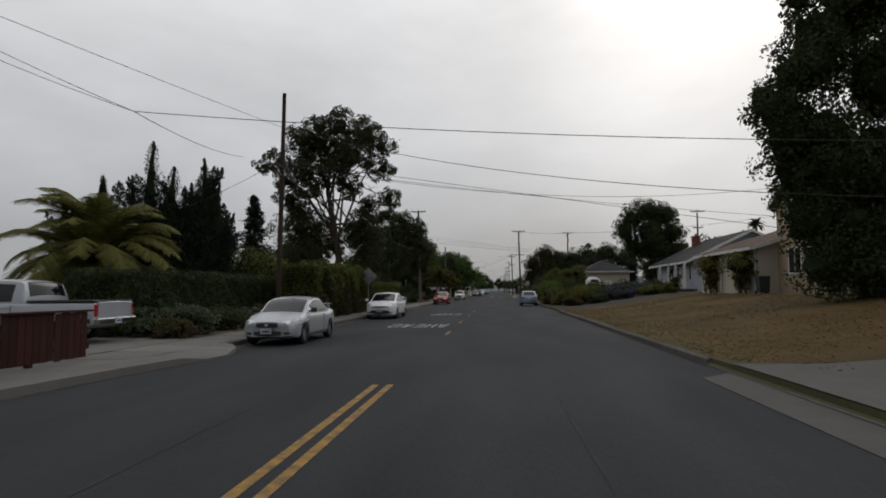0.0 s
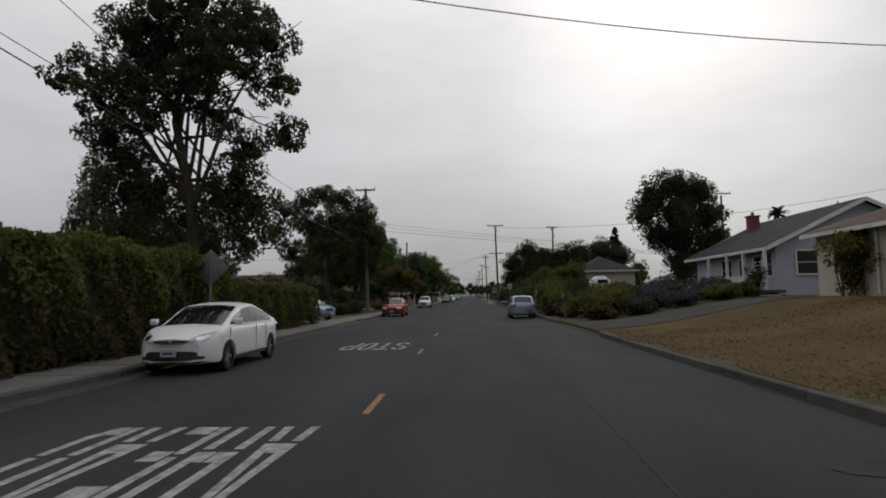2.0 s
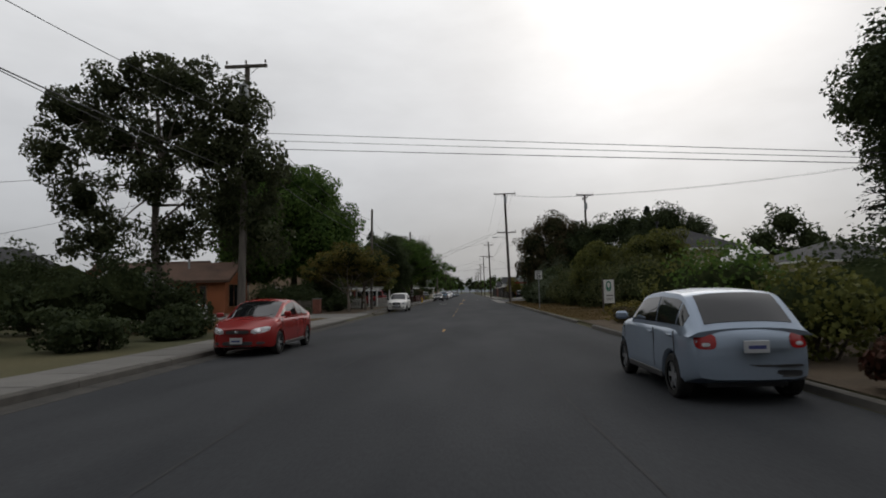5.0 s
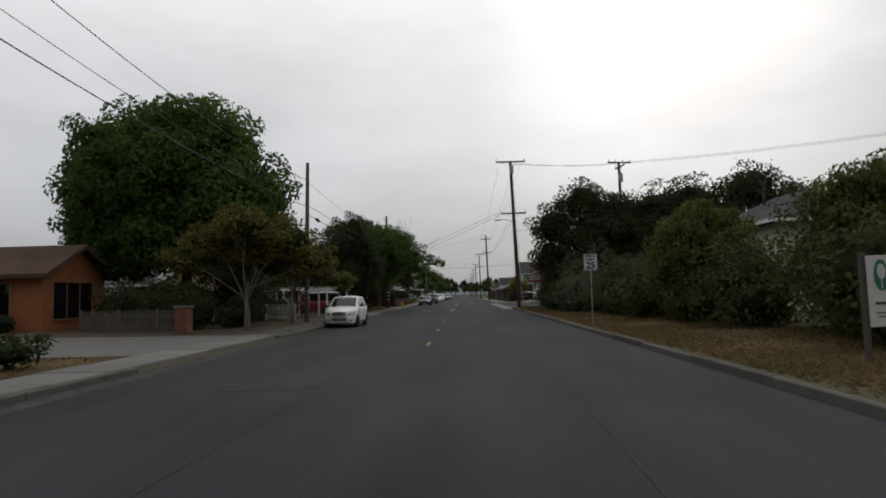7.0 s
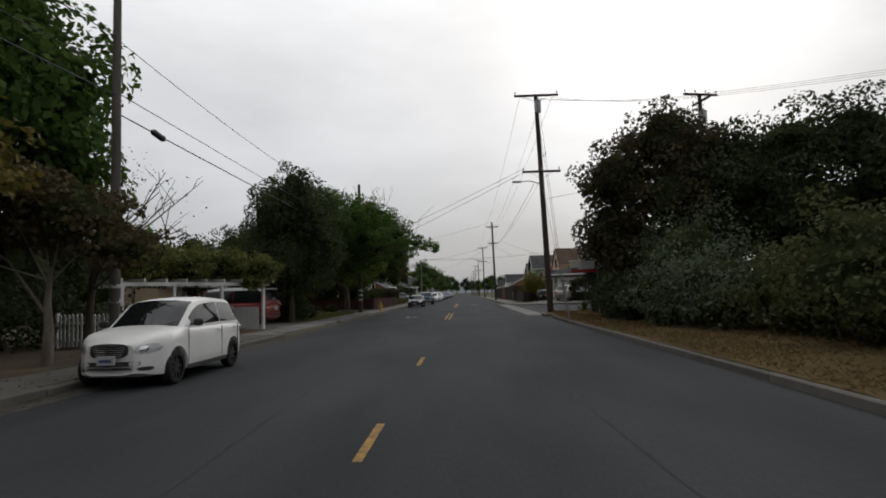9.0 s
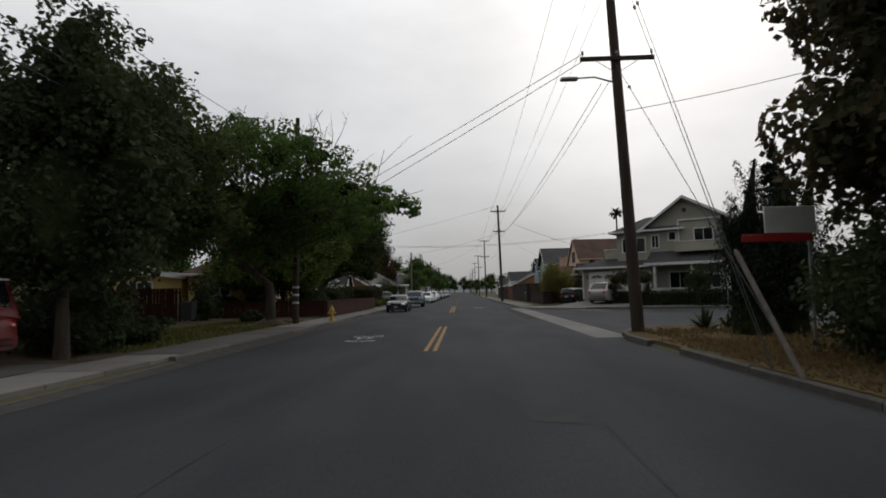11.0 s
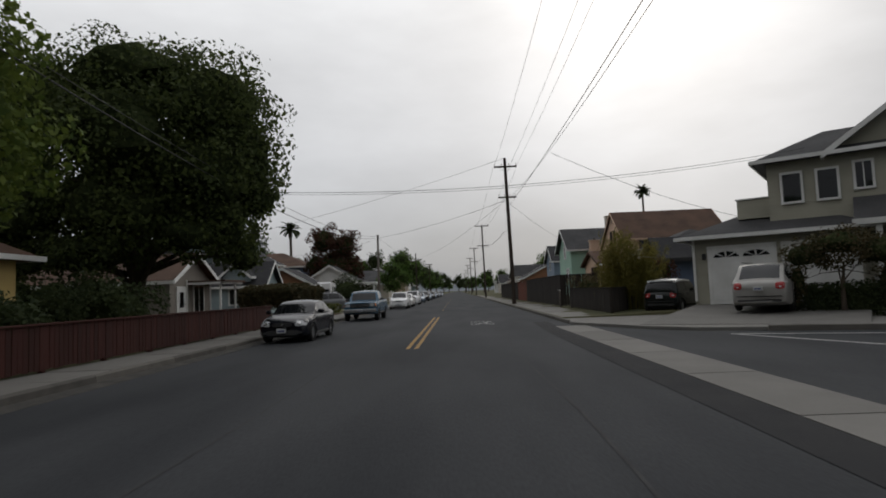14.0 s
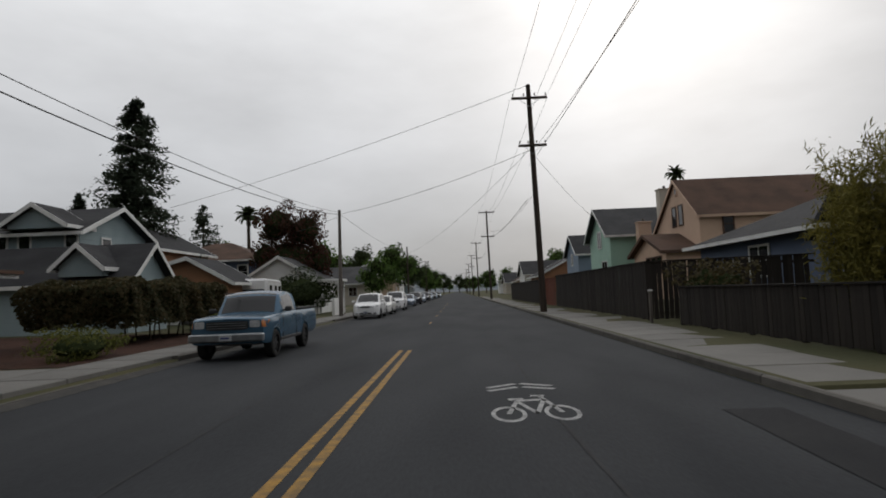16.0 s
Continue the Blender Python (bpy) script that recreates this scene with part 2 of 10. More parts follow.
M["insulator"] = mat("insulator", (0.12, 0.1, 0.09), (0.2, 0.19, 0.18), rough=0.3)
M["fence_red"] = mat("red_stained_wood", (0.055, 0.016, 0.012), (0.026, 0.01, 0.008), rough=0.8, scale=1.2, bump=0.4, bscale=35, vary="object", spec=0.2, stretch=(6, 6, 0.5))
M["fence_grey"] = mat("weathered_wood", (0.042, 0.036, 0.031), (0.02, 0.0175, 0.016), rough=0.9, scale=1.2, bump=0.5, bscale=35, vary="object", spec=0.15, stretch=(6, 6, 0.5))
M["fence_rust"] = mat("rust_stained_wood", (0.16, 0.05, 0.028), (0.09, 0.032, 0.02), rough=0.85, scale=1.2, bump=0.4, bscale=35, vary="object", spec=0.2)
M["white_paint"] = mat("white_paint", (0.74, 0.74, 0.72), (0.6, 0.6, 0.57), rough=0.6, scale=1.2, bump=0.1, bscale=40, fine=0.06)
M["roof_dark"] = mat("roof_shingle_dark", (0.045, 0.045, 0.047), (0.03, 0.03, 0.032), rough=0.9, scale=0.7, bump=0.8, bscale=18, spec=0.2, stretch=(1, 1, 2.5), fine=0.4)
M["roof_brown"] = mat("roof_shingle_brown", (0.115, 0.07, 0.05), (0.07, 0.045, 0.034), rough=0.9, scale=0.7, bump=0.8, bscale=18, spec=0.2, fine=0.4)
M["roof_grey"] = mat("roof_shingle_grey", (0.075, 0.075, 0.076), (0.05, 0.05, 0.052), rough=0.9, scale=0.7, bump=0.8, bscale=18, spec=0.2, fine=0.4)
M["brick"] = mat("brick", (0.24, 0.09, 0.06), (0.15, 0.06, 0.045), rough=0.9, scale=5, bump=0.6, bscale=20)
M["tan"] = mat("stucco_tan", (0.4, 0.31, 0.21), (0.34, 0.26, 0.18), rough=0.9, scale=0.6, bump=0.35, bscale=60, fine=0.08)
M["peach"] = mat("stucco_peach", (0.62, 0.44, 0.32), (0.54, 0.38, 0.28), rough=0.9, scale=0.6, bump=0.35, bscale=60, fine=0.08)
M["yellow_wall"] = mat("stucco_yellow", (0.6, 0.44, 0.17), (0.5, 0.36, 0.14), rough=0.9, scale=0.6, bump=0.3, bscale=60, fine=0.08)
M["cream"] = mat("stucco_cream", (0.55, 0.5, 0.42), (0.46, 0.42, 0.35), rough=0.9, scale=0.6, bump=0.3, bscale=60, fine=0.08)
# the cream stucco scaled darker: the oak's shade is put into the colour
M["cream_shaded"] = mat("stucco_cream_shaded", (0.23, 0.205, 0.175), (0.19, 0.17, 0.145), rough=0.9, scale=0.6, bump=0.3, bscale=60, fine=0.08)
M["orange_wall"] = boards_mat("boards_orange", (0.36, 0.12, 0.045), (0.28, 0.095, 0.04), 0.2)
M["brown_wall"] = boards_mat("boards_brown", (0.32, 0.15, 0.07), (0.25, 0.12, 0.06), 0.2)
M["blue_white_wall"] = boards_mat("boards_pale_blue", (0.4, 0.43, 0.49), (0.35, 0.375, 0.43), 0.17)
M["olive_wall"] = boards_mat("boards_olive_grey", (0.36, 0.345, 0.275), (0.3, 0.29, 0.23), 0.17)
M["green_wall"] = boards_mat("boards_pale_green", (0.32, 0.5, 0.4), (0.28, 0.44, 0.35), 0.15)
M["blue_grey_wall"] = boards_mat("boards_blue_grey", (0.2, 0.26, 0.33), (0.16, 0.21, 0.27), 0.17)
M["teal_wall"] = boards_mat("boards_grey_teal", (0.27, 0.33, 0.34), (0.22, 0.28, 0.29), 0.4)
M["slate_wall"] = boards_mat("boards_slate_blue", (0.09, 0.12, 0.19), (0.07, 0.1, 0.16), 0.17)
M["glass_dark"] = mat("window_glass", (0.008, 0.009, 0.01), (0.013, 0.014, 0.016), rough=0.03, scale=1, spec=0.5, fine=0.0)
M["tyre"] = mat("tyre_rubber", (0.018, 0.018, 0.018), (0.03, 0.029, 0.027), rough=0.85, scale=8, spec=0.2)
M["rim"] = mat("alloy_rim", (0.45, 0.46, 0.47), (0.3, 0.31, 0.32), rough=0.35, metal=0.7, scale=12)
M["trim_black"] = mat("black_plastic", (0.02, 0.02, 0.021), (0.032, 0.032, 0.032), rough=0.6, scale=9)
M["chrome"] = mat("chrome", (0.6, 0.6, 0.61), (0.5, 0.5, 0.51), rough=0.15, metal=1.0, scale=5, fine=0.02)
M["lamp_clear"] = mat("lamp_lens_clear", (0.55, 0.56, 0.57), (0.38, 0.39, 0.4), rough=0.08, scale=14, spec=0.8)
M["lamp_amber"] = mat("lamp_lens_amber", (0.5, 0.17, 0.03), (0.4, 0.12, 0.02), rough=0.1, scale=14)
M["lamp_red"] = mat("lamp_lens_red", (0.35, 0.015, 0.015), (0.22, 0.01, 0.01), rough=0.1, scale=14)
M["plate"] = mat("number_plate", (0.48, 0.49, 0.5), (0.4, 0.41, 0.42), rough=0.5, scale=8)
M["ink_blue"] = mat("ink_blue", (0.05, 0.06, 0.2), (0.04, 0.05, 0.16), rough=0.6)
M["ink_black"] = mat("ink_black", (0.015, 0.015, 0.015), (0.02, 0.02, 0.02), rough=0.6)
M["sign_white"] = mat("sign_white", (0.72, 0.72, 0.7), (0.62, 0.62, 0.6), rough=0.45, scale=3, fine=0.05)
M["sign_green"] = mat("sign_green", (0.03, 0.2, 0.12), (0.03, 0.16, 0.1), rough=0.45)
M["sign_red"] = mat("sign_red", (0.45, 0.03, 0.03), (0.36, 0.025, 0.025), rough=0.45)
M["hydrant_yellow"] = mat("hydrant_yellow", (0.6, 0.36, 0.02), (0.42, 0.25, 0.02), rough=0.55, scale=8, bump=0.2, bscale=40)
M["bin"] = mat("bin_plastic", (0.02, 0.03, 0.03), (0.03, 0.035, 0.035), rough=0.6)
M["mailbox"] = mat("mailbox_green", (0.05, 0.08, 0.055), (0.04, 0.06, 0.04), rough=0.6)


def paint(name, c, metal=0.0, rough=0.22):
    return mat(name, c, tuple(v * 0.9 for v in c), rough=rough, metal=metal, spec=0.45, scale=1.0, bscale=30, fine=0.03)


# ---- mesh helpers ----
def mesh_of(bm, material, smooth=None):
    me = bpy.data.meshes.new("mesh")
    bm.normal_update()
    bm.to_mesh(me)
    bm.free()
    for mm in (material if isinstance(material, (list, tuple)) else [material]):
        me.materials.append(mm)
    if smooth:
        me.polygons.foreach_set("use_smooth", [True] * len(me.polygons))
        me.set_sharp_from_angle(angle=radians(smooth))
    return me


def part(name, bm, material, parent=None, label="", smooth=None):
    ob = new(name, mesh_of(bm, material, smooth) if isinstance(bm, bmesh.types.BMesh) else bm)
    if parent:
        ob.parent = parent
    if label:
        ob["label"] = label
    return ob


def stuff(ob):
    ob["kind"] = "stuff"
    return ob


def thing(name, m, label, category, group="", kind=""):
    ob = new(name)
    ob.empty_display_size = 0.2
    ob.matrix_world = m if isinstance(m, Matrix) else Matrix.Translation(m)
    return tagged(ob, label, category, group, kind)


def box(bm, c, s, rz=0.0, bev=0.0, m=None):
    mt = (m or Matrix.Identity(4)) @ Matrix.LocRotScale(Vector(c), Euler((0, 0, rz)), Vector(s))
    r = bmesh.ops.create_cube(bm, size=1, matrix=mt)
    if bev:
        es = list({e for v in r["verts"] for e in v.link_edges})
        bmesh.ops.bevel(bm, geom=es, offset=bev, segments=1, affect="EDGES")
    return bm


def boxes(*items, bev=0.0):
    bm = bmesh.new()
    for c, s in items:
        box(bm, c, s, bev=bev)
    return bm


def tube(bm, p0, p1, r0, r1=None, n=8, caps=True):
    p0, p1 = Vector(p0), Vector(p1)
    r1 = r0 if r1 is None else r1
    z = (p1 - p0).normalized()
    x = z.orthogonal().normalized()
    y = z.cross(x)
    rings = []
    for p, r in ((p0, r0), (p1, r1)):
        rings.append([bm.verts.new(p + (x * math.cos(2 * math.pi * i / n) + y * math.sin(2 * math.pi * i / n)) * r) for i in range(n)])
    for i in range(n):
        bm.faces.new((rings[0][i], rings[0][(i + 1) % n], rings[1][(i + 1) % n], rings[1][i]))
    if caps:
        bm.faces.new(rings[0][::-1])
        bm.faces.new(rings[1])
    return bm


def limb(bm, pts, r0, r1, n=7):
    """A bent, tapering branch through the points."""
    k = len(pts) - 1
    prev = None
    for i, p in enumerate(pts):
        p = Vector(p)
        r = r0 + (r1 - r0) * i / k
        a, b = Vector(pts[max(0, i - 1)]), Vector(pts[min(k, i + 1)])
        z = (b - a).normalized()
        x = z.cross(Vector((0.3, 1, 0.1))).normalized()
        y = z.cross(x)
        ring = [bm.verts.new(p + (x * math.cos(2 * math.pi * j / n) + y * math.sin(2 * math.pi * j / n)) * r) for j in range(n)]
        if prev:
            for j in range(n):
                bm.faces.new((prev[j], prev[(j + 1) % n], ring[(j + 1) % n], ring[j]))
        prev = ring
    bm.faces.new(prev)
    return bm


def prism(bm, poly, z0, z1):
    """An upright block over a plan outline given counter-clockwise."""
    lo = [bm.verts.new((x, y, z0)) for x, y in poly]
    hi = [bm.verts.new((x, y, z1)) for x, y in poly]
    n = len(poly)
    bm.faces.new(lo[::-1])
    bm.faces.new(hi)
    for i in range(n):
        bm.faces.new((lo[i], lo[(i + 1) % n], hi[(i + 1) % n], hi[i]))
    return bm


def extrude_poly(bm, pts, d):
    """A flat outline (3D points) given a thickness along d."""
    d = Vector(d)
    a = [bm.verts.new(p) for p in pts]
    b = [bm.verts.new(Vector(p) + d) for p in pts]
    n = len(pts)
    bm.faces.new(a[::-1])
    bm.faces.new(b)
    for i in range(n):
        bm.faces.new((a[i], a[(i + 1) % n], b[(i + 1) % n], b[i]))
    bmesh.ops.recalc_face_normals(bm, faces=bm.faces[:])
    return bm


def quads_mesh(co, material):
    """A mesh of loose four-cornered leaves from an array of shape (n, 4, 3)."""
    n = len(co)
    me = bpy.data.meshes.new("leaves")
    me.vertices.add(4 * n)
    me.vertices.foreach_set("co", np.asarray(co, np.float32).ravel())
    me.loops.add(4 * n)
    me.loops.foreach_set("vertex_index", np.arange(4 * n, dtype=np.int32))
    me.polygons.add(n)
    me.polygons.foreach_set("loop_start", np.arange(0, 4 * n, 4, dtype=np.int32))
    me.polygons.foreach_set("loop_total", np.full(n, 4, dtype=np.int32))
    me.update(calc_edges=True)
    me.materials.append(material)
    return me


def leaf_quads(rng, c, out, size, aspect=0.5, spread=0.9, droop=0.0):
    """Leaves at the points c that face roughly along out; size may vary from leaf to leaf."""
    n = len(c)
    nrm = out + rng.normal(0, spread, (n, 3))
    nrm /= np.linalg.norm(nrm, axis=1, keepdims=True) + 1e-9
    t = rng.normal(0, 1, (n, 3))
    t[:, 2] -= droop
    t -= nrm * np.sum(t * nrm, 1, keepdims=True)
    t /= np.linalg.norm(t, axis=1, keepdims=True) + 1e-9
    b = np.cross(nrm, t)
    s = (size * rng.uniform(0.6, 1.4, n))[:, None]
    return np.stack([c - t * s * 0.5, c + b * s * aspect * 0.5 + nrm * s * 0.08, c + t * s * 0.5, c - b * s * aspect * 0.5 + nrm * s * 0.08], 1)


def clump_points(rng, clumps, n, sub=9, fill=0.25, up=0.0):
    """Points and outward directions on masses of foliage: each clump (x, y, z, rx, ry, rz) is covered by tufts of uneven size, whose leaves sit on their outer side."""
    vol = np.array([c[3] * c[4] + c[4] * c[5] + c[3] * c[5] for c in clumps])
    pts, outs = [], []
    for c, k in zip(clumps, np.maximum(60, n * vol / vol.sum()).astype(int)):
        ctr, rad = np.array(c[:3]), np.array(c[3:6])
        ns = max(10, int(sub * 2.6))
        i = np.arange(ns) + 0.5
        zz, aa = 1 - 2 * i / ns, i * 2.39996 + rng.uniform(0, 6.28)
        d = np.stack([np.cos(aa) * np.sqrt(1 - zz * zz), np.sin(aa) * np.sqrt(1 - zz * zz), zz], 1) + rng.normal(0, 0.28, (ns, 3))
        d /= np.linalg.norm(d, axis=1, keepdims=True)
        d[:, 2] += up * 0.5
        tuft = d * rng.uniform(0.55, 0.95, (ns, 1))
        tr = rng.uniform(0.2, 0.36, ns) * rng.choice([0.8, 1.0, 1.3], ns)
        w = tr ** 2
        pick = rng.choice(ns, k, p=w / w.sum())
        q = rng.normal(0, 1, (k, 3))
        q /= np.linalg.norm(q, axis=1, keepdims=True)
        q += 0.5 * d[pick]
        q /= np.linalg.norm(q, axis=1, keepdims=True) + 1e-6
        rr = np.where(rng.random(k) < fill, rng.uniform(0.25, 0.85, k), rng.uniform(0.82, 1.06, k))
        rr = np.where(rng.random(k) < 0.015, rng.uniform(1.0, 1.35, k), rr)
        local = tuft[pick] + q * (tr[pick] * rr)[:, None]
        base = rng.random(k) < 0.2
        local[base] = q[base] * rng.uniform(0.5, 0.85, base.sum())[:, None]
        pts.append(ctr + local * rad)
        outs.append(q * 0.8 + local * 0.5 + np.array([0, 0, 0.25]))
    return np.concatenate(pts), np.concatenate(outs)


def crown(name, seed, clumps, n, size, material, parent, aspect=0.55, sub=9, fill=0.25, droop=0.0, up=0.0, spread=0.9, core=0.6, many=1.0):
    n, size, aspect = int(n * many * 0.98), size * 0.9, min(0.8, aspect * 1.25)
    rng = np.random.default_rng(seed)
    # solid dark blobs added inside the clumps stand in for the crown's inner shade
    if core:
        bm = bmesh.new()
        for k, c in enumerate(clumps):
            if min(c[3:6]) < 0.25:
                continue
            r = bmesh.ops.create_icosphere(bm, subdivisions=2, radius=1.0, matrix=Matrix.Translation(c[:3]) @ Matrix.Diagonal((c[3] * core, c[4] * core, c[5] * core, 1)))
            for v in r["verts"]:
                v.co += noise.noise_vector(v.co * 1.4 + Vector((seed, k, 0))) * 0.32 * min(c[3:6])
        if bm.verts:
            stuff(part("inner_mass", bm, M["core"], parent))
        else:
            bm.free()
    p, o = clump_points(rng, clumps, n, sub, fill, up)
    return part(name, quads_mesh(leaf_quads(rng, p, o, size, aspect, spread, droop), material), None, parent)


def trunk_part(parent, seed, pts, r0, r1, limbs, material, n=9):
    """A trunk through the points, with limbs to the given places."""
    rng = random.Random(seed)
    bm = bmesh.new()
    limb(bm, pts, r0, r1, n)
    for end in limbs:
        end = Vector(end)
        t = min(0.95, max(0.35, rng.uniform(0.45, 0.9)))
        i = min(len(pts) - 2, int(t * (len(pts) - 1)))
        f = t * (len(pts) - 1) - i
        a = Vector(pts[i]).lerp(Vector(pts[i + 1]), f)
        r = (r0 + (r1 - r0) * t) * 0.48
        mid = a.lerp(end, 0.5) + Vector((rng.uniform(-0.3, 0.3), rng.uniform(-0.3, 0.3), rng.uniform(-0.1, 0.35))) * (end - a).length * 0.3
        limb(bm, [a, a.lerp(mid, 0.5), mid, mid.lerp(end, 0.55), end], r, r * 0.22, 6)
        for _ in range(3):
            s = mid.lerp(end, rng.uniform(0.1, 0.8))
            e = s + Vector((rng.uniform(-1, 1), rng.uniform(-1, 1), rng.uniform(0, 1))) * (end - a).length * 0.3
            limb(bm, [s, s.lerp(e, 0.5) + Vector((0, 0, 0.08)), e], r * 0.35, r * 0.1, 5)
    return part("trunk", bm, material, parent, smooth=50)


def tree(label, base, pts, r0, clumps, n, size, leaf, bark="bark", seed=1, name="tree", category="tree", r1=None, limbs=None, group="", **kw):
    """A tree at base: trunk through pts and crown clumps, all relative to the base."""
    t = thing(name, base, label, category, group)
    trunk_part(t, seed, pts, r0, r1 or r0 * 0.35, limbs if limbs is not None else [c[:3] for c in clumps], M[bark])
    crown("crown", seed, clumps, n, size, M[leaf], t, **kw)
    return t


def shrub(label, base, clumps, n, size, leaf, seed=1, name="shrub", category="shrub", group="", **kw):
    t = thing(name, base, label, category, group)
    bm = bmesh.new()
    rng = random.Random(seed)
    for c in clumps:
        for _ in range(3):
            e = Vector((c[0] + rng.uniform(-0.4, 0.4) * c[3], c[1] + rng.uniform(-0.4, 0.4) * c[4], c[2] + rng.uniform(-0.2, 0.5) * c[5]))
            s = Vector((e.x * 0.6 + rng.uniform(-0.2, 0.2), e.y * 0.6 + rng.uniform(-0.2, 0.2), -0.05))
            limb(bm, [s, s.lerp(e, 0.5) + Vector((rng.uniform(-0.1, 0.1), rng.uniform(-0.1, 0.1), 0)), e], 0.035, 0.012, 5)
    stuff(part("woody_base", bm, M["bark"], t))
    crown("foliage", seed, clumps, n, size, M[leaf], t, many=0.6, **kw)
    return t


def hedge(label, x0, x1, y0, y1, z0, z1, n, size, leaf, seed=1, bulge=0.14, bare=0.0, rz=0.0, dry=0.0):
    """A clipped hedge: leaves in a lumpy shell round a solid core whose dark colour stands in for the shade inside.
    bare: how high it stands on open stems.
    """
    t = thing("hedge", pose((x0 + x1) / 2, (y0 + y1) / 2, z0, 0, 0, rz), label, "hedge")
    sx, sy, sz = (x1 - x0) / 2, (y1 - y0) / 2, z1 - z0
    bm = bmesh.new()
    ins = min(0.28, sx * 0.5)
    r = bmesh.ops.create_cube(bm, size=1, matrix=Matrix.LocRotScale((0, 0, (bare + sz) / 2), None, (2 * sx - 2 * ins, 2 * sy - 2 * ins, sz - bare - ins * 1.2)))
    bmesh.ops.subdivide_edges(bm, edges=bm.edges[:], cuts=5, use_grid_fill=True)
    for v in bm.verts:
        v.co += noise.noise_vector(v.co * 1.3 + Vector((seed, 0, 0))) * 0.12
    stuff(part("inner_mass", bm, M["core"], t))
    bm = bmesh.new()
    rr = random.Random(seed)
    for _ in range(int(2 + sy * 2.5)):
        x, y = rr.uniform(-sx, sx) * 0.75, rr.uniform(-sy, sy) * 0.95
        limb(bm, [(x, y, -0.05), (x + rr.uniform(-0.1, 0.1), y + rr.uniform(-0.1, 0.1), sz * 0.25), (x + rr.uniform(-0.25, 0.25), y + rr.uniform(-0.25, 0.25), sz * 0.6)], 0.035, 0.015, 5)
    stuff(part("woody_base", bm, M["bark"], t))
    rng = np.random.default_rng(seed)
    area = np.array([4 * sx * sy, 2 * sy * sz, 2 * sy * sz, 2 * sx * sz, 2 * sx * sz])
    face = rng.choice(5, n, p=area / area.sum())
    u, v = rng.uniform(-1, 1, n), rng.uniform(0, 1, n)
    w = rng.uniform(-1, 1, n)
    p, o = np.zeros((n, 3)), np.zeros((n, 3))
    top, xm, xp, ym, yp = (face == i for i in range(5))
    v = bare / sz + v * (1 - bare / sz)
    p[top] = np.stack([u * sx, w * sy, np.full(n, sz)], 1)[top]
    o[top] = (0, 0, 1)
    for sel, s in ((xm, -1), (xp, 1)):
        p[sel] = np.stack([np.full(n, s * sx), w * sy, v * sz], 1)[sel]
        o[sel] = (s, 0, 0.2)
    for sel, s in ((ym, -1), (yp, 1)):
        p[sel] = np.stack([u * sx, np.full(n, s * sy), v * sz], 1)[sel]
        o[sel] = (0, s, 0.2)
    lump = np.sin(p[:, 0] * 2.1 + seed) * np.sin(p[:, 1] * 1.7 + 2 * seed) * np.sin(p[:, 2] * 2.3 + 1) + 0.5 * np.sin(p[:, 1] * 4.3 + p[:, 2] * 3.1)
    p += o * (bulge * lump - np.abs(rng.normal(0, 0.09, n)))[:, None]
    corner = np.maximum(0, np.maximum(np.abs(p[:, 0]) / sx, np.abs(p[:, 1]) / sy) - 0.86) * np.maximum(0, p[:, 2] / sz - 0.8)
    p[:, 2] -= corner * 5.0 * min(1, sz * 0.5)
    q = leaf_quads(rng, p, o, size, 0.6, 0.8)
    low = p[:, 2] < sz * (dry + 0.16 * np.sin(p[:, 1] * 1.9 + seed) + rng.normal(0, 0.1, n)) if dry else np.zeros(n, bool)
    part("foliage", quads_mesh(q[~low], M[leaf]), None, t)
    if dry:
        part("dry_foliage", quads_mesh(q[low & (rng.random(n) < 0.75)], M["leaf_hedge_brown"]), None, t, "brown dry leaves and twigs")
    return t

# ---- ground and road ----
LEFT_KERB, RIGHT_KERB = -6.5, 4.25


def smooth01(v):
    v = max(0.0, min(1.0, v))
    return v * v * (3 - 2 * v)


def ground_z(x, y):
    """Height of the land beside the road; the lots on the far side of the right kerb climb to the first houses."""
    if -8.05 < x < LEFT_KERB or (RIGHT_KERB < x < 4.335 and not 103.95 < y < 139.95):
        return 0.05
    if x < LEFT_KERB:
        return 0.13 + 0.25 * smooth01((-9.5 - x) / 25)
    if x > RIGHT_KERB:
        if 103.95 < y < 139.95:
            return -0.05
        rise = 0.75 * smooth01((56 - y) / 14) + 0.25
        return 0.13 + rise * smooth01((x - 5.2) / 9.5)
    return -0.05


XS = [-4000, -1200, -400, -150, -80, -50, -36, -28, -22, -18, -15, -12.5, -10.5, -9, -8.06, -8.04, -7.2, LEFT_KERB - 0.03, LEFT_KERB + 0.03, -3, 0, 2.5,
      RIGHT_KERB - 0.03, RIGHT_KERB + 0.03, 4.33, 4.34, 5.2, 6.2, 7.4, 8.6, 10, 11.5, 13, 15, 18, 22, 28, 40, 60, 100, 200, 500, 1300, 4000]
YS = [-1500, -300, -100, -60] + [-40 + 3 * i for i in range(48)] + [103.9, 104.0, 110, 120, 130, 139.9, 140.0] + [144 + 6 * i for i in range(30)] + [340, 400, 500, 700, 1000, 1800, 4800]
bm = bmesh.new()
vs = [[bm.verts.new((x, y, ground_z(x, y))) for x in XS] for y in YS]
for j in range(len(YS) - 1):
    for i in range(len(XS) - 1):
        bm.faces.new((vs[j][i], vs[j][i + 1], vs[j + 1][i + 1], vs[j + 1][i]))
ground = tagged(part("ground", bm, M["land"], smooth=60), "dry earth and rough grass of the lots along the street", "ground", kind="structure")


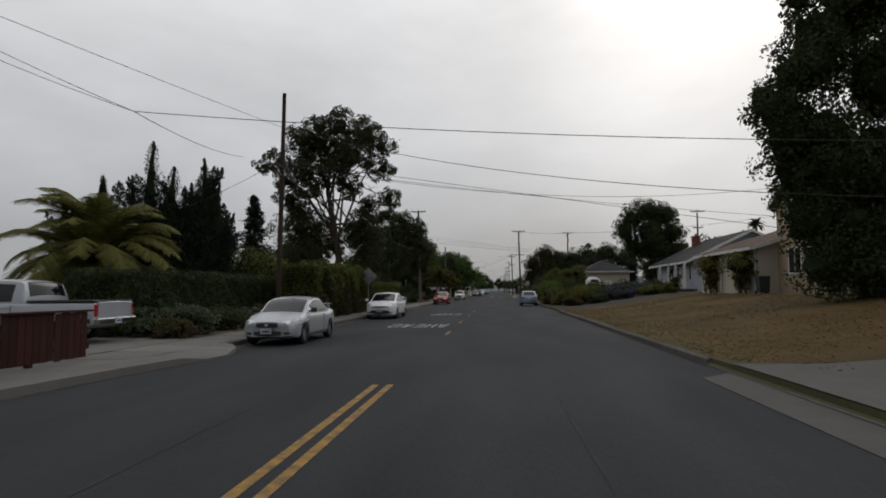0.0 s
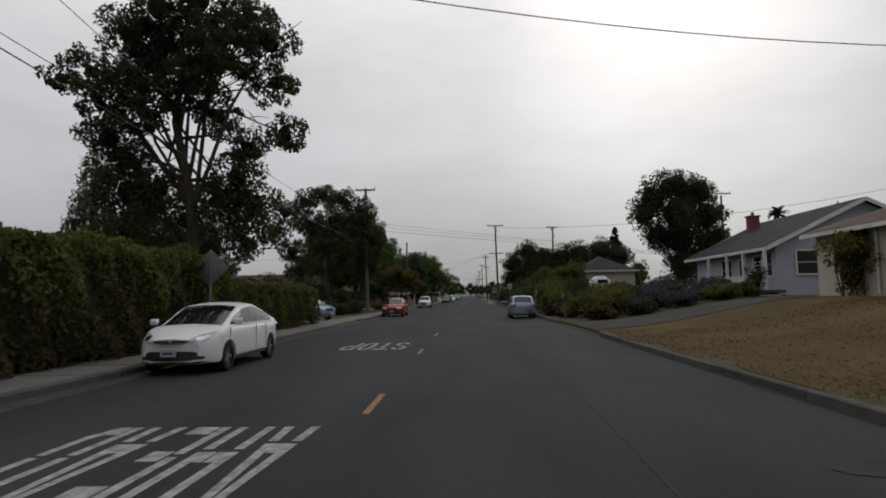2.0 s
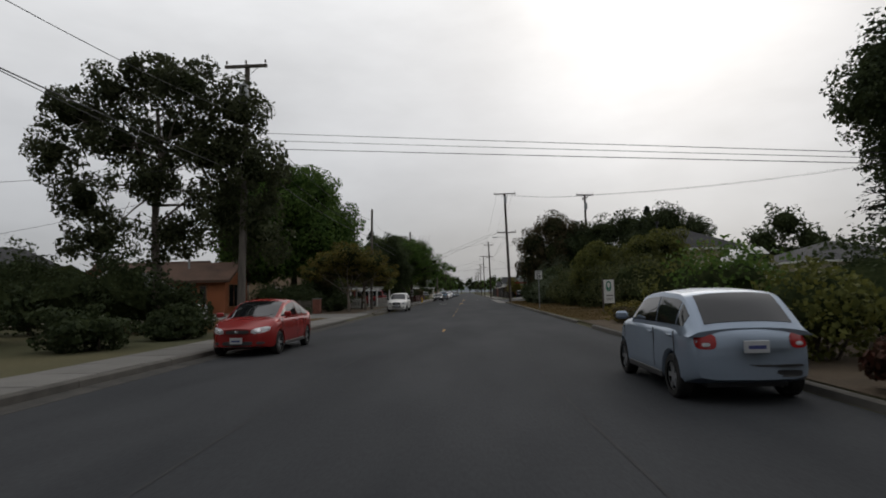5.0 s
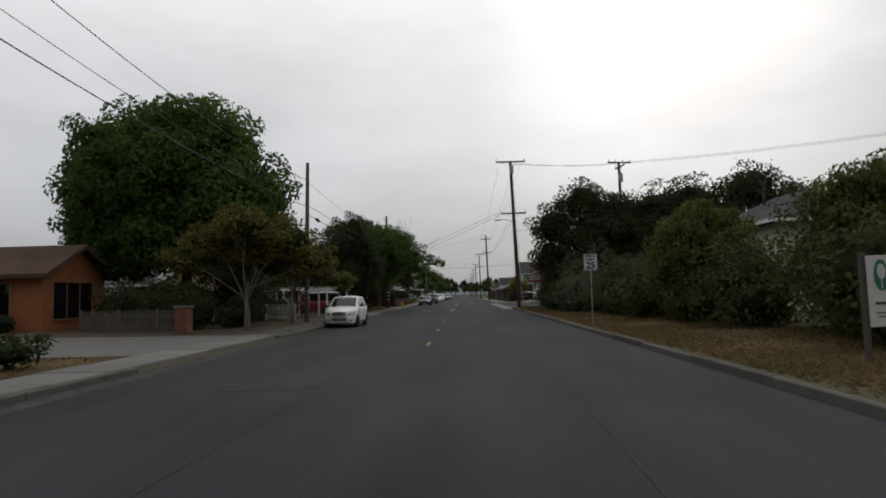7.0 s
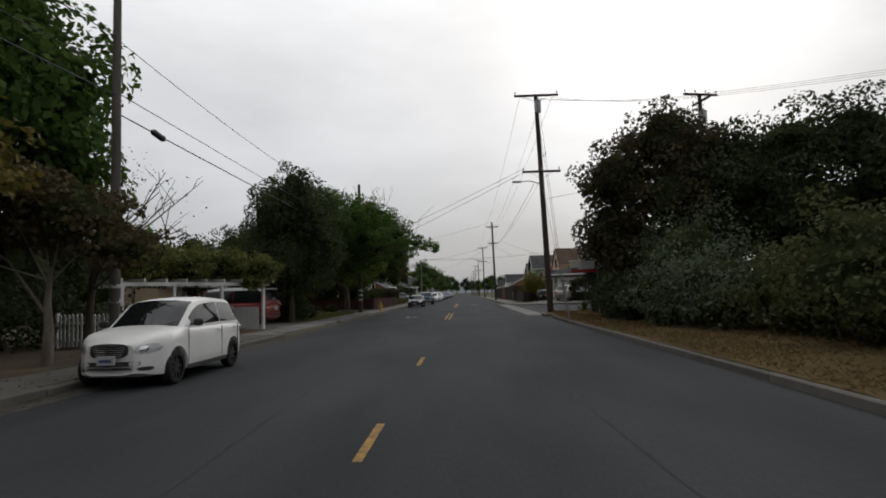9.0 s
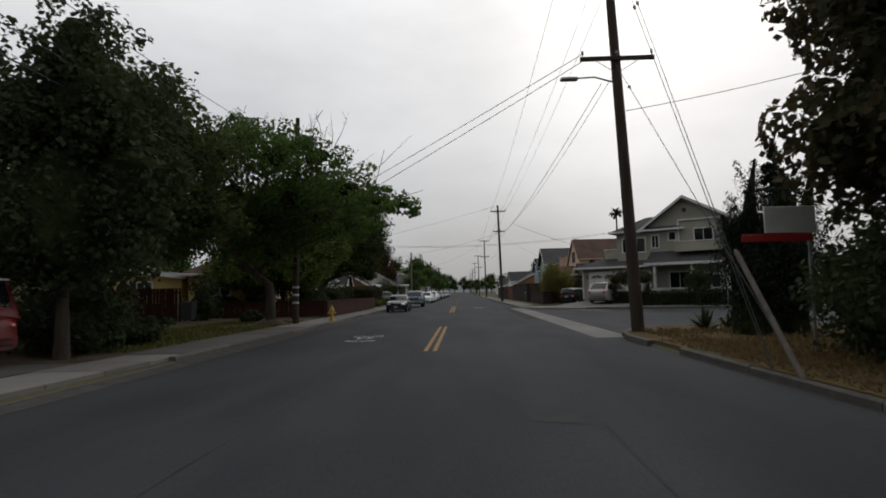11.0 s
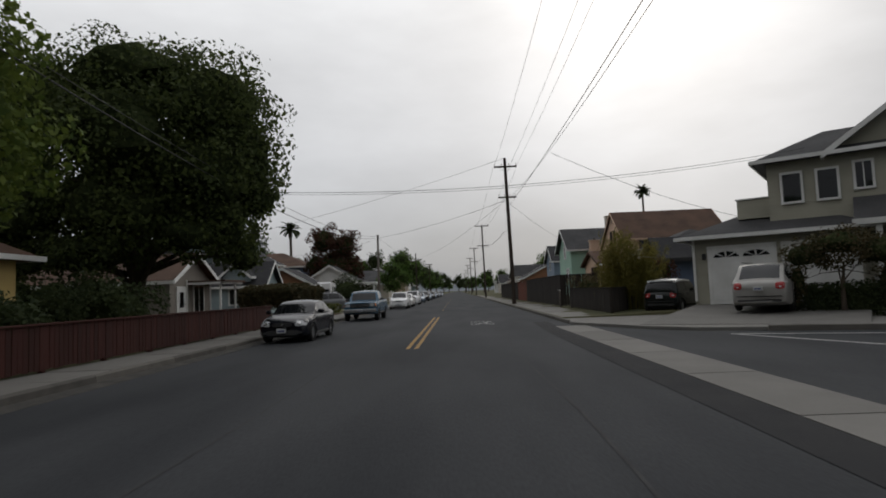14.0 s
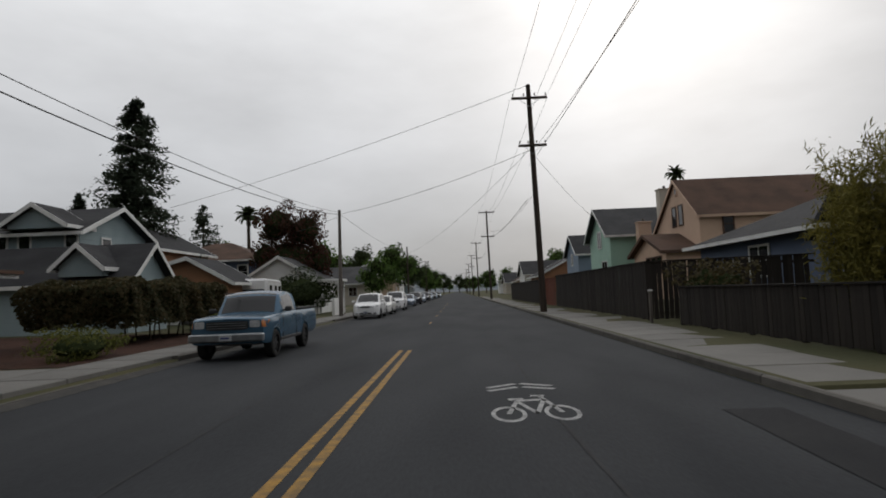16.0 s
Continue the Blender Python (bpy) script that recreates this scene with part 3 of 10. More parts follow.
def drape(name, quad, lift, material, label, category, nx=10, ny=10, ragged=0.0, seed=0):
    """A sheet over the land between four plan corners, in order round it."""
    b = bmesh.new()
    a0, a1, a2, a3 = (Vector((*p, 0)) for p in quad)
    grid = []
    for j in range(ny + 1):
        row = []
        for i in range(nx + 1):
            u, v = i / nx, j / ny
            p = (a0 * (1 - u) + a1 * u) * (1 - v) + (a3 * (1 - u) + a2 * u) * v
            if ragged and (i in (0, nx) or j in (0, ny)):
                p += noise.noise_vector(p * 0.9 + Vector((seed, 3, 1))) * ragged
            row.append(b.verts.new((p.x, p.y, ground_z(p.x, p.y) + lift)))
        grid.append(row)
    for j in range(ny):
        for i in range(nx):
            b.faces.new((grid[j][i], grid[j][i + 1], grid[j + 1][i + 1], grid[j + 1][i]))
    bmesh.ops.recalc_face_normals(b, faces=b.faces[:])
    return tagged(part(name, b, material, smooth=60), label, category, kind="structure")


# the carriageway, with a slight crown, and the side street that leaves it at a slant
bm = bmesh.new()
rx = [LEFT_KERB, -5.6, -4, -2.4, -1.15, 0.3, 2, 3.4, RIGHT_KERB]
ry = [-60 + 6 * i for i in range(60)] + [320, 400, 520, 800, 1200]
vs = [[bm.verts.new((x, y, 0.0 - 0.0012 * max(0, abs(x + 1.15) - 3.2) ** 2)) for x in rx] for y in ry]
for j in range(len(ry) - 1):
    for i in range(len(rx) - 1):
        bm.faces.new((vs[j][i], vs[j][i + 1], vs[j + 1][i + 1], vs[j + 1][i]))
road = tagged(part("road", bm, M["asphalt"], smooth=60), "worn grey asphalt street with faded paint and tar seams", "road", kind="structure")
bm = bmesh.new()
prism(bm, [(RIGHT_KERB + 0.004, 101.5), (60, 78), (60, 118), (22, 126.5), (9.3, 135), (RIGHT_KERB + 0.004, 138.5)], -0.3, -0.012)
tagged(part("side_street", bm, M["asphalt"]), "asphalt side street joining at a slant", "road", kind="structure")


def ribbon(name, pts, w, z, material, parent):
    """A flat strip of width w along plan points, a few millimetres thick."""
    b = bmesh.new()
    pts = [Vector((x, y)) for x, y in pts]
    lo, hi = [], []
    for i, p in enumerate(pts):
        d = (pts[min(i + 1, len(pts) - 1)] - pts[max(i - 1, 0)]).normalized()
        n = Vector((-d.y, d.x)) * w / 2
        lo.append((p + n, p - n))
    va = [(b.verts.new((*a, z)), b.verts.new((*c, z))) for a, c in lo]
    for i in range(len(va) - 1):
        b.faces.new((va[i][1], va[i + 1][1], va[i + 1][0], va[i][0]))
    return part(name, b, material, parent)


PZ = 0.005
# worn centre line: double lines near the junctions, single dashes between
for y0, y1 in ((-30, -2.6), (103.6, 113.5), (130.1, 147.5)):
    for x in (-1.44, -1.22) if y0 < 0 else (-1.2, -0.98):
        ribbon("yellow_line", [(x, y0), (x, (y0 + y1) / 2), (x, y1)], 0.105, PZ, M["road_yellow"], road)
for y in (8.3, 15.0, 22.3, 29.0, 57.5, 71.4, 77.9, 84.5, 160, 168, 176, 184, 192, 200, 208):
    x = -1.28 + 0.2 * smooth01((y - 20) / 40)
    ribbon("yellow_dash", [(x, y - 0.7), (x, y + 0.75)], 0.09, PZ, M["road_yellow"], road)
# tar seams and patches
sl = random.Random(4)
for x0, w in ((1.28, 0.035), (-2.5, 0.03)):
    pts = [(x0 + 0.14 * math.sin(y * 0.11) + 0.05 * math.sin(y * 0.53), y) for y in range(-20, 300, 2)]
    ribbon("tar_seam", pts, w, 0.004, M["seal"], road)
for x, y, a, b in ((-3.2, 63.8, 1.1, 0.35), (3.3, 12, 0.5, 0.3), (-4.4, 76, 0.8, 0.3), (0.8, 96, 0.4, 0.4)):
    bm = bmesh.new()
    ring = [bm.verts.new((x + a * math.cos(i * 0.5236) * sl.uniform(0.7, 1.1), y + b * math.sin(i * 0.5236) * sl.uniform(0.7, 1.1), 0.0045)) for i in range(12)]
    bm.faces.new(ring)
    part("tar_patch", bm, M["seal"], road)
ribbon("trench_patch", [(3.17, 118.1), (3.18, 128), (3.2, 134), (3.4, 139.5)], 0.64, 0.004, M["asphalt_dark"], road)


# stencilled letters on a grid 4 wide and 7 high, with the gaps that a stencil leaves
BOW = [(1.2, 0), (2.8, 0), (4, 1.2), (4, 3.38), (3, 3.38), (3, 1.6), (2.5, 1), (1.2, 1)]
HALF_O = [(1.85, 0), (1.1, 0), (0, 1.2), (0, 5.8), (1.1, 7), (1.85, 7), (1.85, 6), (1.4, 6), (1, 5.5), (1, 1.5), (1.4, 1), (1.85, 1)]
S_TIP = [(3, 5.2), (4, 5.2), (4, 5.9), (2.9, 7), (2.15, 7), (2.15, 6), (2.5, 6), (3, 5.6)]
S_BEND = [(1.85, 7), (1.1, 7), (0, 5.9), (0, 4.7), (0.45, 4.15), (1.4, 4.15), (1, 4.8), (1, 5.5), (1.4, 6), (1.85, 6)]
LEG = [(0, 0), (1.05, 0), (1.32, 1.9), (0.28, 1.9)]
RISE = [(0.34, 2.2), (2.0, 2.2), (2.0, 3.2), (1.5, 3.2), (1.95, 6.9), (1.15, 6.9)]


def bar(x0, x1, y0, y1):
    return [(x0, y0), (x1, y0), (x1, y1), (x0, y1)]


def turned(p):
    return [(4 - x, 7 - y) for x, y in p]


def mirrored(p):
    return [(4 - x, y) for x, y in p[::-1]]


def flipped(p):
    return [(x, 7 - y) for x, y in p[::-1]]


STENCIL = {
    "A": [LEG, mirrored(LEG), RISE, mirrored(RISE)],
    "H": [bar(0, 1, 0, 2.8), bar(3, 4, 0, 2.8), [(0, 3.1), (1.9, 3.1), (1.9, 4.1), (1, 4.1), (1, 7), (0, 7)], mirrored([(0, 3.1), (1.9, 3.1), (1.9, 4.1), (1, 4.1), (1, 7), (0, 7)])],
    "E": [bar(0, 1, 0, 3.3), bar(0, 1, 3.6, 7), bar(1.25, 3.8, 0, 1), bar(1.25, 3.3, 3, 4), bar(1.25, 3.8, 6, 7)],
    "D": [bar(0, 1, 0, 3.38), bar(0, 1, 3.62, 7), BOW, flipped(BOW)],
    "S": [S_TIP, S_BEND, [(0.6, 3.95), (1.55, 4.0), (3.4, 3.2), (3.4, 3.05), (2.45, 3.0), (0.6, 3.8)], turned(S_BEND), turned(S_TIP)],
    "T": [bar(0, 1.9, 6, 7), bar(2.1, 4, 6, 7), bar(1.5, 2.5, 0, 2.8), bar(1.5, 2.5, 3.1, 5.75)],
    "O": [HALF_O, mirrored(HALF_O)],
    "P": [bar(0, 1, 0, 3.3), bar(0, 1, 3.55, 7), [(1.2, 7), (2.9, 7), (4, 6), (4, 4), (2.9, 3), (1.2, 3), (1.2, 4), (2.5, 4), (3, 4.5), (3, 5.5), (2.5, 6), (1.2, 6)]],
}


def road_word(text, x, y, width, depth):
    """Stencilled letters for drivers coming the other way, so that they stand upside down from here."""
    sx, sy = width / (5 * len(text) - 1), depth / 7
    for k, c in enumerate(text):
        b = bmesh.new()
        for poly in STENCIL[c]:
            b.faces.new([b.verts.new((x + width / 2 - (5 * k + px) * sx, y + depth / 2 - py * sy, PZ)) for px, py in poly])
        part("road_letter", b, M["road_white"], road, "white stencilled letter " + c)


road_word("STOP", -2.7, 24.1, 1.8, 2.3)
road_word("AHEAD", -2.82, 12.45, 2.35, 2.35)


def bicycle_mark(x, y, turn):
    """A painted bicycle under two chevrons, for riders going along +y when turn is 0."""
    b = bmesh.new()

    def bar(p, q, w):
        p, q = Vector(p), Vector(q)
        n = Vector((-(q - p).y, (q - p).x)).normalized() * w / 2
        b.faces.new([b.verts.new((*v, 0)) for v in (p - n, q - n, q + n, p + n)])

    def ring(cx, cy, rx_, ry_, w):
        k = 22
        vo = [b.verts.new((cx + rx_ * math.cos(2 * math.pi * i / k), cy + ry_ * math.sin(2 * math.pi * i / k), 0)) for i in range(k)]
        vi = [b.verts.new((cx + (rx_ - w) * math.cos(2 * math.pi * i / k), cy + (ry_ - 2.1 * w) * math.sin(2 * math.pi * i / k), 0)) for i in range(k)]
        for i in range(k):
            b.faces.new((vo[i], vo[(i + 1) % k], vi[(i + 1) % k], vi[i]))

    ring(-0.3, -0.35, 0.2, 0.42, 0.05)
    ring(0.3, -0.35, 0.2, 0.42, 0.05)
    bar((-0.3, -0.35), (-0.14, 0.4), 0.06)
    bar((-0.14, 0.4), (0.2, 0.45), 0.12)
    bar((-0.14, 0.35), (0.02, -0.35), 0.06)
    bar((0.02, -0.35), (0.2, 0.45), 0.06)
    bar((0.3, -0.35), (0.17, 0.72), 0.06)
    bar((0.06, 0.74), (0.24, 0.7), 0.12)
    bar((-0.24, 0.52), (-0.05, 0.52), 0.14)
    for s in (-1, 1):
        for k in (0, 1):
            bar((s * 0.04, 1.45 + 0.3 * k), (s * 0.46, 1.2 + 0.26 * k), 0.11)
    me = mesh_of(b, M["road_white"])
    me.transform(Matrix.Translation((x, y, PZ)) @ Matrix.Rotation(turn, 4, "Z"))
    part("bicycle_marking", me, None, road, "white bicycle and chevron marking")


bicycle_mark(1.08, 140.0, 0)
bicycle_mark(-3.4, 108.45, math.pi)

# concrete gutter strip across the mouth of the side street, and pale stop bars
gut = thing("gutter_strip", (0, 0, 0), "pale concrete valley gutter across the side street mouth", "gutter", kind="structure")
for k in range(10):
    y0 = 106.5 + 3.0 * k
    bm = bmesh.new()
    xa, xb = 3.52, 4.6
    prism(bm, [(xa, y0), (xb, y0), (xb, y0 + 2.96), (xa, y0 + 2.96)], -0.1, 0.008)
    part("slab", bm, M["concrete"], gut)
for p, q in (((7.2, 131.0), (8.9, 126.6)), ((7.2, 131.0), (11.5, 129.2))):
    ribbon("white_bar", [p, q], 0.16, 0.0, M["road_white"], road)

# kerbs: short cast lengths, lowered at the drives
LEFT_DROPS = [(-1.6, 1.0), (36.2, 42.5), (66.0, 75.0), (92.0, 101.0), (140.5, 145.5), (160, 166)]
RIGHT_DROPS = [(-16, -0.7), (28.5, 35.2), (57.0, 59.2)]


def in_any(y, spans):
    return any(a <= y <= b for a, b in spans)


kerb_mesh = {}
for h in (0.13, 0.035):
    for s in (-1, 1):
        b = bmesh.new()
        tw_ = 0.16 if s < 0 else 0.08
        prof = [(0, -0.12), (tw_, -0.12), (tw_, h), (0.03, h), (0.0, h - 0.025)]
        extrude_poly(b, [(s * x, 0, z) for x, z in prof], (0, 2.98, 0))
        kerb_mesh[h, s] = mesh_of(b, M["kerb"])
kerb_l = thing("kerb_west", (0, 0, 0), "stained concrete kerb, lowered at the drives", "kerb", kind="structure")
kerb_r = thing("kerb_east", (0, 0, 0), "low weathered concrete kerb along dry grass", "kerb", kind="structure")
for i in range(-10, 90):
    y = 3.0 * i
    h = 0.035 if in_any(y + 1.5, LEFT_DROPS) else 0.13
    o = part("kerbstone", kerb_mesh[h, -1], None, kerb_l)
    o.location = (LEFT_KERB, y, sl.uniform(-0.006, 0.006))
    o = part("gutter_pan", None or kerb_mesh.setdefault("pan", mesh_of(boxes(((0.24, 1.49, -0.05), (0.48, 2.98, 0.11))), M["gutter"])), None, kerb_l)
    o.location = (LEFT_KERB, y, -0.004)
    if 103.5 <= y + 1.5 <= 138.4:
        continue
    h = 0.035 if in_any(y + 1.5, RIGHT_DROPS) else 0.13
    o = part("kerbstone", kerb_mesh[h, 1], None, kerb_r)
    o.location = (RIGHT_KERB, y, sl.uniform(-0.008, 0.008))

# far-side pavement slabs on the left, and on the right past the junction
walk_l = thing("pavement_west", (0, 0, 0), "cracked grey concrete pavement", "pavement", kind="structure")
walk_r = thing("pavement_east", (0, 0, 0), "pale concrete pavement beside a board fence", "pavement", kind="structure")
slab_mesh = mesh_of(boxes(((0, 0, 0), (1.36, 1.48, 0.1)), bev=0.012), M["concrete"])
slab_r = mesh_of(boxes(((0, 0, 0), (2.26, 1.48, 0.1)), bev=0.012), M["concrete"])
slab_dark = mesh_of(boxes(((0, 0, 0), (1.36, 1.48, 0.1)), bev=0.012), M["concrete_old"])
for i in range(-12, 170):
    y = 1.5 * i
    # darker slabs on two lengths of the left pavement
    me = slab_dark if 76 < y < 92 or 102 < y < 113 else slab_mesh
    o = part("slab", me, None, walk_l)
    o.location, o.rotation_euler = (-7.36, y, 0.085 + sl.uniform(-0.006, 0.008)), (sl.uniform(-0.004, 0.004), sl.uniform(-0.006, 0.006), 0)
    if y > 139.5:
        o = part("slab", slab_r, None, walk_r)
        o.location, o.rotation_euler = (5.56, y, 0.085 + sl.uniform(-0.005, 0.006)), (sl.uniform(-0.004, 0.004), sl.uniform(-0.005, 0.005), 0)

# the pavement widens towards the first drive
wide = thing("pavement_edge", (0, 0, 0), "concrete pavement edge widening to a sloped drive apron", "pavement", kind="structure")
edge = [(-6.25, -30), (-6.15, -4.0), (-5.95, -2.0), (-5.75, -0.4), (-5.6, 0.3), (-5.5, 1.0), (-5.7, 1.9), (-6.15, 2.7), (-6.66, 3.0)]
rise = [0.136, 0.136, 0.136, 0.13, 0.04, 0.045, 0.125, 0.13, 0.13]
for (p0, h0), (p1, h1) in zip(list(zip(edge, rise))[:-1], list(zip(edge, rise))[1:]):
    bm = bmesh.new()
    q = [bm.verts.new(v) for v in ((-6.69, p0[1], 0.136), (p0[0], p0[1], h0), (p1[0], p1[1], h1), (-6.69, p1[1], 0.136))]
    lo = [bm.verts.new((v.co.x, v.co.y, -0.1)) for v in q]
    bm.faces.new(q)
    for i in range(4):
        bm.faces.new((q[i], lo[i], lo[(i + 1) % 4], q[(i + 1) % 4]))
    bmesh.ops.recalc_face_normals(bm, faces=bm.faces[:])
    part("slab", bm, M["concrete"], wide)

# drives and lots
drape("driveway_1", [(-20, -1.0), (-8.05, -1.0), (-8.05, 4.3), (-20, 4.3)], 0.012, M["concrete"], "pale concrete driveway under a parked pickup", "driveway", 6, 4)
drape("driveway_2", [(-22, 36.2), (-8.05, 36.2), (-8.05, 42.5), (-22, 42.5)], 0.012, M["concrete"], "concrete driveway beside a clipped hedge", "driveway", 6, 4)
drape("driveway_3", [(-28, 68.3), (-8.05, 68.3), (-8.05, 75.6), (-28, 76.8)], 0.012, M["concrete"], "wide concrete driveway of the red house", "driveway", 8, 4)
drape("driveway_4", [(-20, 95.5), (-8.05, 95.5), (-8.05, 101), (-20, 101)], 0.012, M["concrete_old"], "concrete driveway beside a vine arbour", "driveway", 6, 4)
drape("driveway_5", [(-20, 140.8), (-8.05, 140.8), (-8.05, 145), (-20, 145)], 0.012, M["concrete"], "concrete driveway between fence and hedge", "driveway", 6, 4)
drape("lawn_1", [(-16, 57), (-8.05, 57), (-8.05, 68.2), (-16, 68.2)], 0.012, M["dry_grass"], "small square of dry brown lawn", "lawn", 8, 8)
drape("mulch_bed", [(-20, 145.2), (-8.05, 145.2), (-8.05, 157), (-20, 157)], 0.014, M["bark_mulch"], "front bed covered with red-brown bark mulch", "garden bed", 8, 8)
drape("earth_bed", [(-24, 75.8), (-8.05, 75.8), (-8.05, 95.4), (-24, 95.4)], 0.012, M["earth"], "bare dark earth with fallen leaves under street trees", "garden bed", 8, 12)
drape("earth_bed_2", [(-24, 101.2), (-8.05, 101.2), (-8.05, 121), (-24, 121)], 0.012, M["earth"], "bare earth and rough grass under street trees", "garden bed", 8, 12)
drape("earth_bed_3", [(-24, 4.4), (-8.05, 4.4), (-8.05, 34.8), (-24, 34.8)], 0.012, M["earth"], "dark earth strip along the hedges", "garden bed", 8, 20)
drape("lawn_2", [(4.345, -0.9), (15.2, -0.9), (15.2, 33), (4.345, 28.3)], 0.012, M["dry_grass"], "wide lawn of parched brown grass", "lawn", 16, 26, 0.12, 2)
drape("driveway_6", [(4.345, -16), (22, -16), (18, -1.0), (4.345, -1.0)], 0.02, M["concrete_old"], "worn grey concrete driveway of the two-storey house", "driveway", 10, 8)
drape("driveway_7", [(4.345, 28.6), (15.2, 33.3), (15.6, 36.0), (4.345, 34.0)], 0.022, M["drive_old"], "old cracked asphalt and concrete driveway", "driveway", 10, 6)
drape("verge", [(4.345, 60), (9.5, 60), (9.5, 103.8), (4.345, 103.8)], 0.012, M["dry_grass"], "verge of dry straw-coloured grass", "verge", 8, 30, 0.05, 5)
drape("garden_earth", [(4.345, 35.2), (16, 37.4), (16, 60), (4.345, 59.8)], 0.014, M["earth"], "dark planted garden bed", "garden bed", 10, 16)

bm = bmesh.new()
prism(bm, [(3.5, -12), (4.24, -12), (4.24, -1.1), (3.6, -1.7)], -0.1, 0.008)
tagged(part("drive_apron", bm, M["concrete_old"]), "worn concrete gutter apron before a driveway", "gutter", kind="structure")

# the near corner and the house lot at the junction, raised behind their kerbs
bm = bmesh.new()
prism(bm, [(4.3, 103.9), (40, 90), (40, 96), (14, 107.0), (7.2, 109.1), (6.0, 108.9), (5.1, 108.2), (4.55, 107.0), (4.3, 105.6)], -0.1, 0.13)
tagged(part("corner_lawn", bm, M["dry_grass"]), "raised street corner of dry grass", "verge", kind="structure")
ck = thing("corner_kerb", (0, 0, 0), "curved concrete kerb round the street corner", "kerb", kind="structure")
cp = [(4.25, 103.9), (4.25, 105.6), (4.5, 107.1), (5.05, 108.3), (5.98, 109.05), (7.2, 109.26), (14, 107.15), (24, 103)]
for a, b_ in zip(cp[:-1], cp[1:]):
    bm = bmesh.new()
    d = Vector((b_[0] - a[0], b_[1] - a[1], 0))
    box(bm, ((a[0] + b_[0]) / 2, (a[1] + b_[1]) / 2, 0.03), (d.length, 0.15, 0.22), math.atan2(d.y, d.x), 0.012)
    part("kerbstone", bm, M["kerb"], ck)
bm = bmesh.new()
prism(bm, [(4.3, 139.95), (4.3, 137.3), (4.6, 136.4), (5.2, 135.3), (5.9, 133.8), (7.0, 132.4), (8.6, 131.7), (17.5, 128.3), (40, 114), (60, 122), (60, 139.95)][::-1], -0.3, 0.085)
tagged(part("house_lot", bm, M["concrete"]), "concrete apron and front path of the corner house", "pavement", kind="structure")
for a, b_ in (((8.5, 131.66), (17.5, 128.22)), ((17.5, 128.22), (30, 120.3))):
    bm = bmesh.new()
    d = Vector((b_[0] - a[0], b_[1] - a[1], 0))
    box(bm, ((a[0] + b_[0]) / 2, (a[1] + b_[1]) / 2, 0.03), (d.length, 0.15, 0.22), math.atan2(d.y, d.x), 0.012)
    part("kerbstone", bm, M["kerb"], ck)


def grass(name, label, x0, x1, y0, y1, n, seed, hgt=0.12, leaf="blade_dry", zf=ground_z, lean=0.5):
    rng = np.random.default_rng(seed)
    x, y = rng.uniform(x0, x1, n), rng.uniform(y0, y1, n)
    keep = (np.sin(x * 1.7 + seed) + np.sin(y * 1.3) + np.sin(x * 0.6 - y * 0.9) + rng.normal(0, 0.9, n)) > -0.8
    x, y = x[keep], y[keep]
    k = len(x)
    z = np.array([zf(a, b) for a, b in zip(x, y)])
    c = np.stack([x, y, z], 1)
    ang = rng.uniform(0, 2 * np.pi, k)
    side = np.stack([np.cos(ang), np.sin(ang), np.zeros(k)], 1) * (0.012 + 0.02 * rng.random(k))[:, None]
    up = np.stack([rng.normal(0, lean, k), rng.normal(0, lean, k), np.ones(k)], 1) * (hgt * rng.uniform(0.4, 1.3, k))[:, None]
    q = np.stack([c - side, c + side, c + up + side * 0.3, c + up - side * 0.3], 1)
    return tagged(part(name, quads_mesh(q, M[leaf]), None), label, "grass", kind="stuff")


grass("dry_grass", "tufts of parched lawn grass", 4.45, 14.5, -2, 28, 34000, 11, 0.035, lean=2.2)
grass("verge_grass", "tufts of straw-coloured verge grass", 4.45, 9.0, 60, 103.8, 46000, 12, 0.06, lean=1.4)
grass("corner_grass", "tufts of dry grass on the street corner", 4.9, 14, 98, 107.0, 14000, 13, 0.11, zf=lambda a, b: 0.13)
grass("weeds", "weeds along the pavement edge", -16, -8.1, 57.2, 68, 9000, 14, 0.06)
grass("rough_grass", "patchy rough grass below street trees", -12, -8.1, 103, 118, 12000, 15, 0.1, "leaf_hedge")
# fallen leaves along the left gutter
rng = np.random.default_rng(3)
n = 1500
lx, ly = np.where(rng.random(n) < 0.7, rng.normal(-6.45, 0.3, n), rng.uniform(-10, -6.6, n)), rng.uniform(74, 94, n)
lz = np.where(lx > LEFT_KERB, 0.012, np.where(lx > -8.05, 0.155, 0.165))
tagged(part("fallen_leaves", quads_mesh(leaf_quads(rng, np.stack([lx, ly, lz], 1), np.tile([0, 0, 1.0], (n, 1)), 0.055, 0.6, 0.25), M["leaf_yellow"]), None), "dry fallen leaves in the gutter", "leaf litter", kind="stuff")
# ridge far beyond the end of the street, its haze put into the colour
bm = bmesh.new()
top = [(-2600 + 100 * i, 60 + 32 * math.sin(i * 0.37) + 18 * math.sin(i * 0.9 + 1)) for i in range(53)]
lo = [bm.verts.new((x, 3800, -5)) for x, z in top]
hi = [bm.verts.new((x, 4300, max(20, z))) for x, z in top]
bk = [bm.verts.new((x, 4700, -5)) for x, z in top]
for i in range(len(top) - 1):
    bm.faces.new((lo[i], lo[i + 1], hi[i + 1], hi[i]))
    bm.faces.new((hi[i], hi[i + 1], bk[i + 1], bk[i]))
tagged(part("backdrop", bm, M["hill"], smooth=80), "pale hazy ridge on the horizon", "hill", kind="structure")

